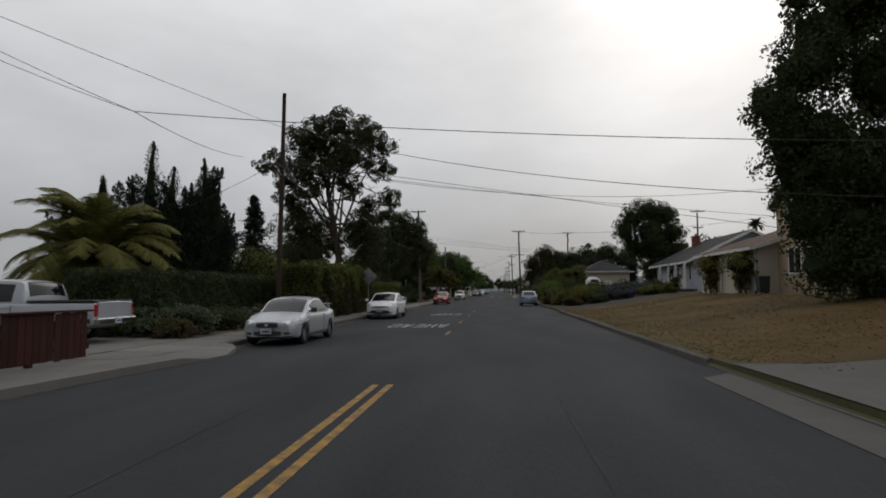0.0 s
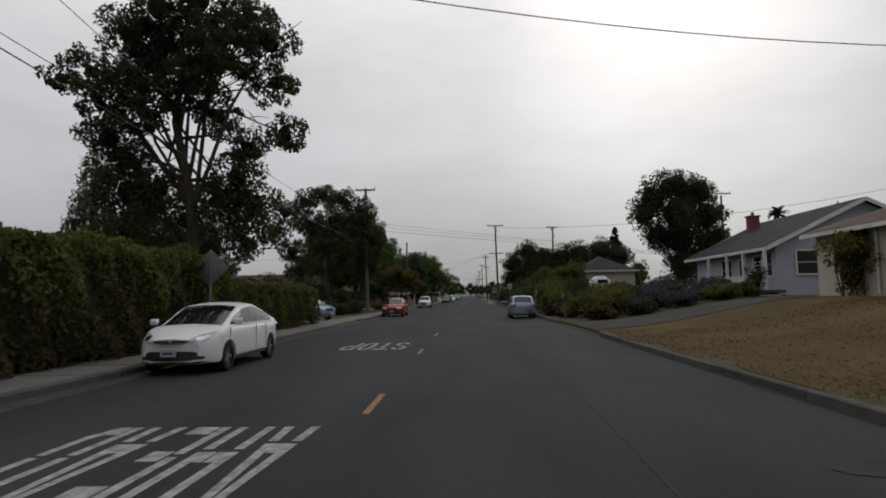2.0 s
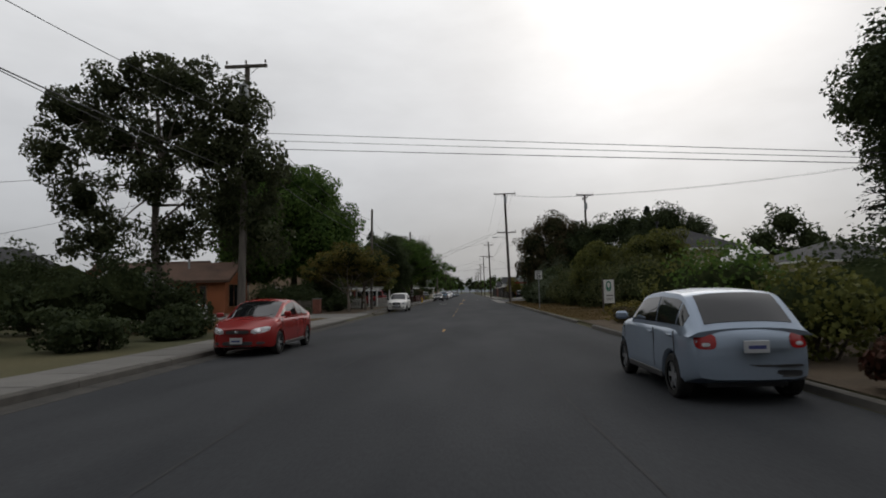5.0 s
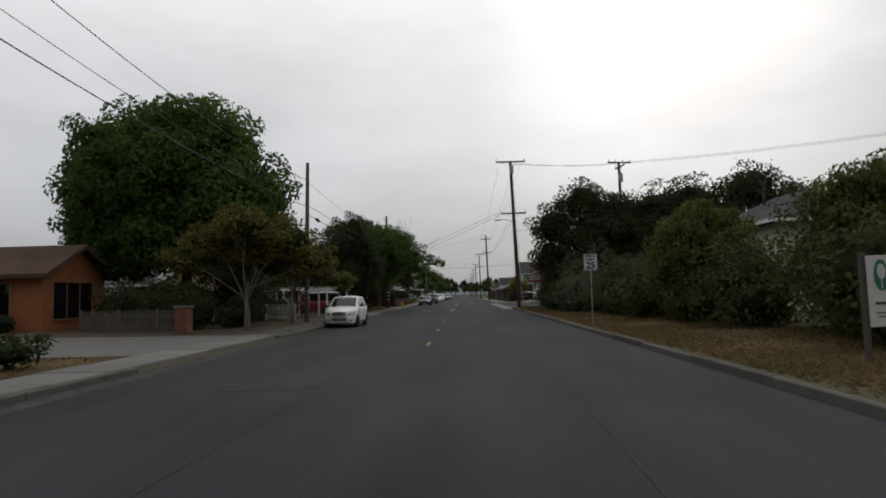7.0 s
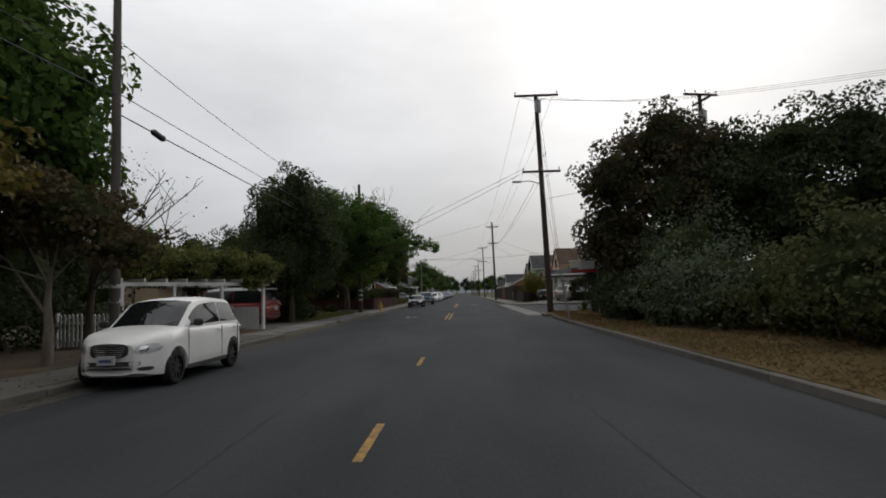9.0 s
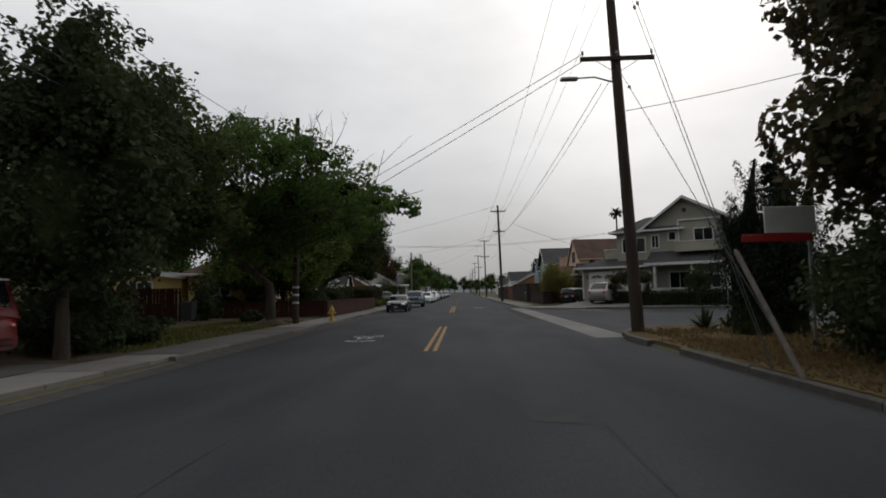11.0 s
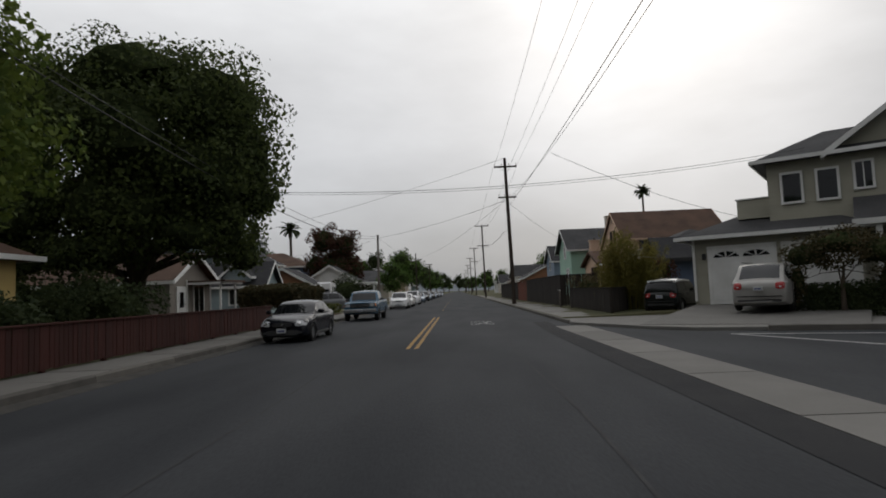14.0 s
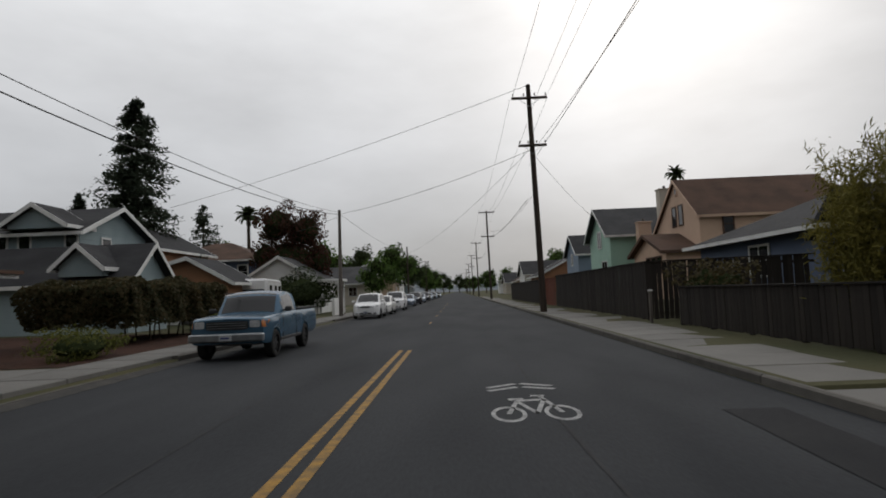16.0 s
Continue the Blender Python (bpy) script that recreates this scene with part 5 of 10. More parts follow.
for k in range(34):
    s = Vector((tr_.uniform(-2.2, 3.2), tr_.uniform(-3.0, 0.0), tr_.uniform(6.4, 7.9)))
    e = s + Vector((tr_.uniform(-0.6, 0.7), tr_.uniform(-0.4, 0.4), tr_.uniform(0.7, 1.7)))
    limb(tw, [s, s.lerp(e, 0.5) + Vector((0.06, 0.02, 0)), e], 0.02, 0.006, 4)
    for _ in range(3):
        q = s.lerp(e, tr_.uniform(0.4, 0.9))
        limb(tw, [q, q + Vector((tr_.uniform(-0.3, 0.35), tr_.uniform(-0.2, 0.2), tr_.uniform(0.1, 0.5)))], 0.01, 0.005, 3)
stuff(part("twig_fringe", tw, M["bark_pale"], elm, "leafless grey twigs"))
# low mound of earth round the street tree's foot
mb = bmesh.new()
mrng = random.Random(31)
ringv = [[mb.verts.new(((0.86 * q / 6) * math.cos(a * 0.349) * (1 + 0.12 * math.sin(2.3 * a * 0.349 + 1)), (0.8 * q / 6) * math.sin(a * 0.349), 0.3 * (1 - (q / 6) ** 1.6) + mrng.uniform(-0.015, 0.02) - 0.06)) for a in range(18)] for q in range(1, 7)]
for q in range(5):
    for a in range(18):
        mb.faces.new((ringv[q][a], ringv[q + 1][a], ringv[q + 1][(a + 1) % 18], ringv[q][(a + 1) % 18]))
mb.faces.new(ringv[0])
md = thing("earth_mound", (-8.75, 115.1, 0.17), "low mound of brown earth round a tree's foot", "earth mound")
part("soil", mb, M["earth"], md, smooth=60)
tree("large tree with dense dark foliage over the verge", (-11.5, 107.0, 0.15), [(0, 0, -0.1), (0, 0, 1.6), (0.1, 0, 3.5)], 0.3,
     [(0.7, 0, 7.0, 1.9, 2.0, 1.5), (2.2, 0, 6.0, 2.0, 2.0, 1.8), (0.4, -0.5, 4.6, 2.6, 2.2, 1.7), (-2.2, 0, 3.2, 2.2, 2.0, 1.7), (3.0, 0.4, 4.0, 1.4, 1.5, 1.2), (-4.6, 0.4, 2.8, 1.8, 1.8, 1.6), (0.6, -0.2, 3.0, 2.0, 1.8, 1.0)], 26000, 0.18, "leaf_oak", seed=93, sub=16, fill=0.4, core=0.5)
tree("large spreading tree with broad mid-green leaves behind a red fence", (-11.2, 125.0, 0.15), [(0, 0, -0.1), (0.05, 0, 1.4), (0, 0, 3)], 0.22,
     [(-1.8, 0, 6.3, 2.0, 2.2, 1.7), (0.2, 0, 7.0, 1.8, 2.0, 1.3), (1.9, 0, 6.0, 1.9, 2.2, 1.7), (0.2, 0, 4.6, 2.8, 2.4, 1.8), (2.7, 0.2, 4.2, 1.4, 1.7, 1.5), (-3.4, 0.2, 4.6, 1.7, 1.8, 1.6), (1.6, -1.2, 2.9, 1.7, 1.5, 1.2), (-1.4, -1.2, 2.8, 1.9, 1.5, 1.2), (-3.4, -0.4, 2.8, 1.4, 1.4, 1.2), (0, 0.6, 2.4, 2.0, 1.4, 1.0)], 32000, 0.19, "leaf_lime", seed=94, sub=17, fill=0.35, core=0.5)
tree("great dark oak with a low spreading crown", (-11.6, 136.5, 0.15), [(0, 0, -0.1), (-0.1, 0, 1.3), (0.2, 0, 2.4), (0, 0, 4)], 0.45,
     [(0, 0, 9.6, 3.2, 3.0, 1.9), (-3.4, 0, 8.6, 2.8, 2.8, 2.2), (3.0, 0, 8.4, 2.4, 2.8, 2.0), (4.0, 0, 6.6, 1.5, 2.4, 2.0), (3.2, -0.6, 6.0, 2.4, 2.4, 2.0), (-5.0, 0, 6.4, 2.4, 2.6, 2.4), (0.4, -2.0, 7.0, 2.8, 2.2, 2.2), (0.6, 2.2, 6.4, 2.8, 2.0, 2.4), (4.4, 0.2, 5.0, 1.0, 1.4, 1.0), (3.5, -0.6, 4.2, 1.5, 1.6, 1.4), (-3.0, -1.8, 4.6, 2.4, 1.8, 1.7), (0.4, -2.0, 4.4, 2.4, 1.6, 1.3), (2.6, -1.4, 3.5, 1.5, 1.4, 0.9), (-4.8, -0.4, 3.6, 1.8, 1.8, 1.4), (-0.8, 0.4, 5.0, 3.4, 2.4, 2.0), (3.7, 0.6, 2.9, 0.9, 1.2, 0.8), (-3.6, -1.6, 3.0, 2.2, 1.6, 1.2), (-0.6, -2.0, 3.0, 2.0, 1.4, 0.9), (1.5, 4.6, 6.6, 1.4, 1.6, 1.6), (1.3, 4.6, 4.3, 1.4, 1.5, 1.2), (-0.8, 4.2, 7.4, 2.2, 1.8, 1.7)], 52000, 0.18, "leaf_oak", seed=95, sub=18, fill=0.35, core=0.62)
tree("dense dark tree filling the yard behind a high fence", (-18.9, 118.4, 0.15), [(0, 0, -0.1), (0, 0, 1.6), (0.1, 0, 3.5)], 0.25,
     [(2.9, 0, 6.2, 2.4, 2.0, 1.8), (0.5, 0, 5.0, 2.0, 1.8, 2.0), (5.1, 0.2, 5.4, 1.9, 1.8, 1.5), (2.9, -0.4, 4.9, 2.6, 1.8, 1.3), (0.2, -0.4, 3.9, 2.2, 1.6, 1.1), (1.9, -0.5, 4.0, 1.8, 1.6, 0.9), (3.0, -0.4, 3.6, 1.3, 1.3, 0.8), (4.3, -0.3, 3.9, 1.0, 1.2, 0.6)], 16000, 0.19, "leaf_dark", seed=97, sub=14, fill=0.35, core=0.55)
for i, (x, y, w, h) in enumerate(((-10.4, 103.4, 1.6, 1.3), (-9.2, 105.2, 0.9, 0.8), (-14.2, 120.6, 1.0, 2.1), (-13.5, 130.0, 1.8, 1.6), (-10.5, 117.6, 0.5, 0.5), (-10.2, 128.5, 1.2, 1.5), (-10.0, 125.6, 1.2, 2.0), (-12.4, 124.6, 1.3, 2.3), (-14.6, 124.4, 0.9, 1.3), (-9.7, 131.8, 1.2, 1.9), (-12.4, 133.4, 1.4, 2.2), (-14.8, 139.5, 1.8, 2.6), (-17.6, 137.5, 2.0, 3.0), (-10.6, 104.6, 1.5, 2.0), (-9.4, 103.0, 1.0, 1.5))):
    shrub("dark rounded shrub near the fence", (x, y, 0.16), [(0, 0, h * 0.5, w, w, h * 0.6)], 3400, 0.14, "leaf_dark", 100 + i, group="fence shrubs")
hedge("dark purple-leaved hedge on bare stems", -13.0, -9.6, 150.4, 157.5, 0.15, 2.15, 24000, 0.13, "leaf_bronze", 24, bulge=0.2, bare=0.6)
shrub("low clipped shrub at the driveway edge", (-8.9, 147.0, 0.15), [(0, 0, 0.3, 0.9, 1.2, 0.45)], 2400, 0.09, "leaf_hedge", 106)
shrub("low green shrub at the pavement edge", (-9.2, 156.8, 0.15), [(0, 0, 0.35, 1.0, 1.6, 0.5)], 2800, 0.1, "leaf_hedge", 107)
conifer("tall redwood behind the houses", (-23.0, 175, 0.2), 16.6, 4.5, 9500, "leaf_redwood", 13, 0.36, gap=0.7, name="redwood_tree")
conifer("smaller dark redwood in the distance", (-29.0, 200, 0.2), 12.4, 3.6, 3600, "leaf_redwood", 14, 0.4, gap=1.0, name="redwood_tree")
conifer("dark conifer behind the teal house", (-37.0, 190, 0.2), 12.6, 2.6, 2600, "leaf_conifer", 25, 0.4, gap=0.6)
conifer("dark conifer beside another behind the teal house", (-33.6, 190, 0.2), 12.3, 2.4, 2600, "leaf_conifer", 26, 0.4, gap=0.6)
tree("rounded tree with red-tipped foliage", (-14.2, 184, 0.2), [(0, 0, 0), (0, 0, 2), (0, 0, 4)], 0.3, [(-1.2, 0, 7.6, 2.0, 2, 1.9), (1.2, 0, 7.0, 1.9, 2, 1.8), (0, 0, 4.6, 2.9, 2.4, 2.0), (2.4, 0, 4.2, 1.2, 1.5, 1.6), (-2.4, 0, 5, 1.4, 1.5, 1.6)], 11000, 0.24, "leaf_red", seed=110, sub=12)
shrub("wide dark shrub behind parked cars", (-11.5, 177, 0.2), [(0, 0, 1.6, 2.8, 2.0, 1.7)], 6000, 0.2, "leaf_dark", 111)

# ---- planting, right side ----
tree("huge dark cypress leaning over the driveway", (13.4, 10.5, 0.9), [(0, 0, -0.2), (0, 0, 2), (0.1, 0, 6)], 0.4,
     [(0.4, 0, 11.0, 2.2, 2.2, 2.2), (-1.2, 0, 9.6, 1.5, 1.8, 1.8), (-1.9, -0.2, 8.4, 1.5, 1.8, 1.4), (-2.9, -0.2, 6.9, 1.0, 1.3, 1.2), (1.2, 0, 8.0, 2.6, 2.4, 2.4), (-1.7, -0.3, 5.8, 1.5, 2.0, 1.4), (-1.3, -0.2, 4.4, 1.5, 2.0, 1.4), (1.0, 0, 4.8, 2.6, 2.4, 2.2), (-0.9, -0.2, 2.8, 1.4, 2.0, 1.5), (-0.5, -0.2, 1.4, 1.5, 1.9, 1.3), (1.6, 0, 2.4, 2.4, 2.4, 2.2), (1.4, -0.2, 0.9, 2.0, 1.9, 1.0), (-1.9, 0, 11.4, 0.7, 0.8, 1.3), (-0.6, 0, 12.6, 1.2, 1.2, 1.6), (-3.4, -0.1, 7.3, 0.5, 0.7, 0.9), (-2.6, -0.3, 6.0, 1.2, 1.4, 1.2), (-2.3, -0.2, 4.6, 1.3, 1.4, 1.3), (-1.8, -0.2, 3.0, 1.3, 1.4, 1.3), (-1.4, -0.2, 1.3, 1.3, 1.4, 1.2)], 46000, 0.16, "leaf_dark", seed=121, limbs=[], sub=14, fill=0.35, droop=0.9, core=0.58)
tree("dense dark round-topped tree beside the porch house", (17.6, 57.5, 0.5), [(0, 0, -0.2), (0, 0, 2), (0.1, 0, 5)], 0.3,
     [(0.0, 0, 9.9, 2.0, 2.2, 1.5), (-1.8, 0, 9.0, 1.7, 2.0, 1.5), (1.9, 0, 9.4, 1.6, 2.0, 1.5), (-2.6, 0, 7.6, 1.3, 1.8, 1.4), (2.6, 0, 7.4, 1.5, 2.0, 1.7), (0, -1.0, 7.6, 2.4, 2.0, 1.9), (0.2, 0, 5.4, 2.2, 2.2, 1.7), (-1.6, 0, 5.8, 1.4, 1.7, 1.4), (2.6, 0, 5.0, 1.5, 1.8, 1.6), (0.8, 0, 3.4, 2.0, 2.0, 1.6), (3.6, 0.2, 5.8, 0.8, 1.2, 0.8), (2.8, 0, 3.0, 1.6, 1.8, 1.4)], 28000, 0.19, "leaf_dark", seed=122, sub=16, fill=0.3, core=0.58)
conifer("thin conifer with open tiers of boughs", (21.2, 66, 0.5), 9.5, 2.6, 1600, "leaf_conifer", 15, 0.3, gap=0.95)
GARDEN = [(5.4, 45.5, 1.2, 1.7, "leaf_hedge"), (5.6, 49, 1.4, 2.2, "leaf_green"), (6.2, 52.5, 1.6, 2.1, "leaf_hedge"), (7.6, 47, 1.5, 1.9, "leaf_dark"), (6.0, 38.6, 0.9, 1.2, "leaf_hedge"), (7.3, 38.0, 1.0, 1.3, "leaf_yellow"), (8.2, 41.5, 1.4, 1.6, "leaf_hedge"), (9.6, 38.6, 1.1, 1.0, "flower_blue"), (6.2, 35.8, 0.8, 0.7, "leaf_hedge_brown"), (8.2, 36.3, 0.9, 0.8, "leaf_dark"), (10.4, 36.8, 0.9, 0.8, "flower_blue"), (12.6, 37.2, 0.9, 0.8, "leaf_hedge"), (10.8, 40.2, 1.4, 1.2, "flower_blue"), (11.6, 43, 1.5, 1.3, "leaf_dark"), (12.6, 39.2, 1.1, 0.9, "flower_blue"), (13.8, 41, 1.2, 1.0, "leaf_hedge_brown"), (9.5, 45, 1.5, 1.7, "leaf_dark"), (10.5, 49.5, 1.8, 1.5, "leaf_hedge"), (8.4, 54, 1.8, 1.0, "leaf_hedge_brown"), (6.3, 57, 1.3, 0.6, "leaf_hedge_brown"), (13, 47, 1.6, 1.4, "leaf_dark"), (14.3, 38.4, 0.7, 0.8, "leaf_hedge"), (4.95, 42.3, 0.6, 0.6, "leaf_red"), (5.3, 40.0, 0.7, 0.8, "leaf_hedge_brown"), (11.5, 53.0, 1.8, 1.6, "leaf_dark"), (13.5, 51.0, 1.4, 1.4, "leaf_hedge"), (14.6, 44.5, 1.2, 1.2, "leaf_dark")]
for i, (x, y, w, h, leaf) in enumerate(GARDEN):
    shrub({"flower_blue": "lavender bush in bloom in the front garden", "leaf_red": "rusty red low bush behind the kerb"}.get(leaf, "full garden shrub in a mixed bed"), (x, y, ground_z(x, y)), [(0, 0, h * 0.5, w, w, h * 0.58), (w * 0.5, 0.3, h * 0.45, w * 0.6, w * 0.6, h * 0.5)], 4200, 0.12, leaf, 130 + i, group="front garden shrubs")
shrub("white rose bush in flower by the porch", (14.9, 38.6, 1.1), [(0, 0, 0.9, 0.6, 0.6, 0.8)], 1500, 0.1, "leaf_dark", 160)
rb = shrub("white roses in bloom", (14.9, 38.5, 1.1), [(0, -0.1, 1.0, 0.6, 0.6, 0.7)], 130, 0.14, "flower", 161, aspect=0.9, core=0)
shrub("wild yellow-green weeds behind the kerb", (6.6, 59.2, 0.15), [(0, 0, 0.3, 1.4, 1.6, 0.4)], 2400, 0.12, "leaf_yellow", 162)
# heap of bare earth behind the weeds
hb = bmesh.new()
hrng = np.random.default_rng(407)
HN = 26
hv = []
for j in range(HN + 1):
    row = []
    for i in range(HN + 1):
        u, v = 2 * i / HN - 1, 2 * j / HN - 1
        rr = min(1.0, math.hypot(u, v) * (1 + 0.08 * math.sin(5 * math.atan2(v, u))))
        z = 0.95 * (0.5 + 0.5 * math.cos(math.pi * rr)) ** 0.75 * (1 + 0.12 * math.sin(3.1 * u + 1) * math.cos(2.7 * v)) + hrng.normal(0, 0.018) * (1 - rr) - 0.12
        row.append(hb.verts.new((10.6 + 3.1 * u, 60.8 + 2.5 * v, ground_z(10.6 + 3.1 * u, 60.8 + 2.5 * v) + z)))
    hv.append(row)
for j in range(HN):
    for i in range(HN):
        hb.faces.new((hv[j][i], hv[j][i + 1], hv[j + 1][i + 1], hv[j + 1][i]))
hm = thing("earth_heap", (10.6, 60.8, 0.2), "low heap of bare brown earth behind roadside weeds", "earth heap")
for v in hb.verts:
    v.co -= Vector((10.6, 60.8, 0.2))
part("soil", hb, M["earth"], hm, smooth=60)
shrub("rounded dark bush near the pale garage", (12.8, 66.0, 0.35), [(0, 0, 1.75, 1.0, 1.0, 1.0), (0.1, 0, 0.8, 0.6, 0.6, 0.6)], 5000, 0.15, "leaf_dark", 163)
# vines climbing the beige wing
for i, (x, y, h) in enumerate(((15.4, 31.2, 2.6), (15.2, 25.6, 2.4))):
    shrub("bushy yellow-green climber against a beige wall", (x, y, 1.08), [(-0.2, 0, h * 0.72, 1.0, 1.3, 0.9), (-0.1, 0.2, h * 0.35, 0.5, 0.7, 0.9)], 4200, 0.13, "leaf_yellow" if i == 0 else "leaf_hedge", 165 + i)

WALL_R = [(10.5, 68.3, 1.7, 3.3, "leaf_wall"), (8.6, 66.5, 1.8, 3.0, "leaf_wall"), (9.6, 69.3, 1.9, 3.7, "leaf_wall"), (8.9, 73.0, 1.7, 2.8, "leaf_wall"), (8.5, 76.6, 1.7, 2.6, "leaf_wall"), (8.2, 81.0, 1.6, 2.7, "leaf_wall"), (8.9, 83.0, 1.5, 2.8, "leaf_dark"), (8.0, 84.5, 1.5, 3.0, "leaf_wall"), (8.4, 87.5, 1.5, 2.2, "leaf_wall"), (7.6, 90.5, 1.7, 2.4, "leaf_grey"), (7.0, 93.0, 1.5, 2.1, "leaf_grey"), (8.3, 94.5, 2.1, 4.4, "leaf_grey"), (6.7, 96.5, 1.3, 2.0, "leaf_dark"), (6.9, 99.5, 1.5, 2.4, "leaf_dark")]
for i, (x, y, w, h, leaf) in enumerate(WALL_R):
    shrub("tall shaggy shrub in a wild roadside hedge", (x, y, 0.15), [(0, 0, h * 0.5, w, w * 1.15, h * 0.55), (0.3, 0.8, h * 0.42, w * 0.8, w * 0.9, h * 0.46), (-0.3, -0.9, h * 0.3, w * 0.7, w * 0.8, h * 0.34)], 7500, 0.15, leaf, 170 + i, group="roadside hedge shrubs", sub=12)
tree("weeping pepper tree with hanging light green foliage", (9.2, 77.0, 0.2), [(0, 0, 0), (0, 0, 1.5), (0.2, 0, 3)], 0.22, [(-0.2, 0, 3.7, 1.1, 1.3, 0.75), (-0.9, -0.6, 3.0, 0.9, 1.1, 0.9), (0.7, 0.3, 3.4, 1.1, 1.3, 0.8), (-0.8, 0.9, 3.0, 0.9, 1.0, 0.9), (-1.2, 0, 2.2, 0.9, 1.4, 1.0), (0.4, -0.8, 2.6, 1.2, 1.0, 0.9)], 15000, 0.2, "leaf_hedge", seed=190, droop=2.2, aspect=0.3, sub=14)
tree("old pepper tree with hanging light green foliage over a hedge", (10.9, 69.4, 0.2), [(0, 0, 0), (0, 0, 1.5), (0.1, 0, 3)], 0.26, [(0.2, 0, 3.7, 1.1, 1.4, 0.9), (-1.2, -0.2, 3.3, 1.1, 1.3, 0.9), (0.6, -0.2, 3.0, 0.8, 1.3, 0.9), (-1.1, -0.6, 2.2, 1.2, 1.3, 1.1), (0.4, -0.6, 2.0, 1.0, 1.2, 1.1)], 13000, 0.18, "leaf_hedge", seed=189, droop=2.0, aspect=0.3, sub=13)
tree("big rounded evergreen with bronze new growth", (8.9, 98.8, 0.2), [(0, 0, 0), (0, 0, 2), (0, 0, 4.5)], 0.35, [(0.4, 0, 7.8, 2.3, 1.7, 1.8), (-1.9, 0, 6.1, 2.0, 1.6, 1.8), (2.4, 0, 6.7, 2.0, 1.7, 1.9), (-2.3, 0, 3.8, 1.6, 1.4, 1.8), (0.4, -1.0, 5.0, 2.4, 1.6, 2.0), (2.8, 0, 4.0, 2.0, 1.7, 2.0), (-1.0, -0.5, 2.6, 2.2, 1.6, 1.6)], 26000, 0.2, "leaf_bronze", seed=191, sub=14, fill=0.3)
tree("dense dark evergreen in a roadside thicket", (14.2, 97.5, 0.2), [(0, 0, 0), (0, 0, 2), (0, 0, 4.5)], 0.35, [(0, 0, 7.0, 2.6, 2.4, 1.8), (-2.4, 0, 5.8, 2.0, 2.2, 1.9), (2.6, 0, 7.4, 2.2, 2.2, 1.7), (0, -1, 4.2, 3.2, 2.2, 2.0), (3.6, 0, 5.2, 2.2, 2.2, 2.0), (-3.6, 0.4, 3.6, 2.0, 2.0, 2.4), (-1.6, 0.6, 5.4, 2.0, 2.0, 2.0), (-0.4, 0, 2.4, 2.6, 2.0, 2.0)], 26000, 0.21, "leaf_dark", seed=192, sub=14, fill=0.3)
tree("dark evergreen at the back of the thicket", (19.5, 94.5, 0.2), [(0, 0, 0), (0, 0, 2), (0, 0, 4.5)], 0.35, [(0, 0, 7.6, 2.6, 2.4, 1.8), (-2.4, 0, 6.0, 2.0, 2.2, 1.9), (2.6, 0, 6.6, 2.2, 2.2, 1.7), (0, -1, 4.2, 3.2, 2.2, 2.0)], 15000, 0.22, "leaf_dark", seed=193, sub=14, fill=0.3)
juniper("twisted dark juniper on the street corner", (7.9, 105.3, 0.13), 9, [(-1.0, 0.1, 3.2), (-0.3, 0, 4.7), (0.35, 0.2, 4.1), (1.0, -0.2, 4.6), (0, 0.6, 3.0), (0.4, -0.7, 2.6), (-0.7, -0.5, 2.2)], 0.85, 22000, 0.1)

def agave(base, label, seed, n=26, ln=0.85):
    t = thing("agave", base, label, "succulent plant")
    rr = random.Random(seed)
    for k in range(n):
        a, e = k * 2.399, rr.uniform(0.35, 1.35)
        L = ln * rr.uniform(0.7, 1.1)
        d = Vector((math.cos(a) * math.cos(e), math.sin(a) * math.cos(e), math.sin(e)))
        s = Vector((-math.sin(a), math.cos(a), 0))
        b = bmesh.new()
        rows = []
        for f, w in ((0, 0.05), (0.35, 0.065), (0.7, 0.04), (1, 0.004)):
            c = d * L * f + Vector((0, 0, -0.08 * f * f))
            rows.append([b.verts.new(c - s * w), b.verts.new(c - d.cross(s) * w * 0.35), b.verts.new(c + s * w), b.verts.new(c + d.cross(s) * w * 0.2)])
        for r0, r1 in zip(rows[:-1], rows[1:]):
            for i in range(4):
                b.faces.new((r0[i], r0[(i + 1) % 4], r1[(i + 1) % 4], r1[i]))
        part("leaf_blade", b, M["leaf_grey"], t)
    return t


agave((6.95, 107.3, 0.13), "spiky grey-green agave on the corner", 1)
agave((7.75, 107.5, 0.13), "smaller grey-green agave beside another", 2, 18, 0.6)
hedge("low dark clipped hedge in front of the corner house", 11.0, 19.5, 133.0, 134.2, 0.1, 1.15, 9000, 0.1, "leaf_dark", 25, rz=-35)
tree("small purple-leaved tree clipped into an arch over the gate", (12.6, 134.8, 0.15), [(0, 0, 0), (0, 0, 0.9), (0.1, 0, 1.6)], 0.09, [(0, 0, 2.3, 1.2, 1.1, 0.7), (0.9, -0.5, 2.0, 0.8, 0.7, 0.6), (-0.8, 0.4, 2.0, 0.8, 0.7, 0.6), (-1.1, 0.5, 1.1, 0.3, 0.3, 0.8), (1.1, -0.5, 1.1, 0.3, 0.3, 0.8)], 4200, 0.1, "leaf_bronze", seed=200)
shrub("rounded dark shrub beside the porch", (16.4, 131.6, 0.15), [(0, 0, 1.7, 0.9, 0.9, 1.2)], 4200, 0.13, "leaf_dark", 199)
shrub("tall dark shrub at the street corner", (18.8, 129.8, 0.15), [(0, 0, 1.7, 1.1, 1.1, 1.8), (0.9, -0.5, 2.2, 0.9, 0.9, 1.3)], 5200, 0.13, "leaf_dark", 201)
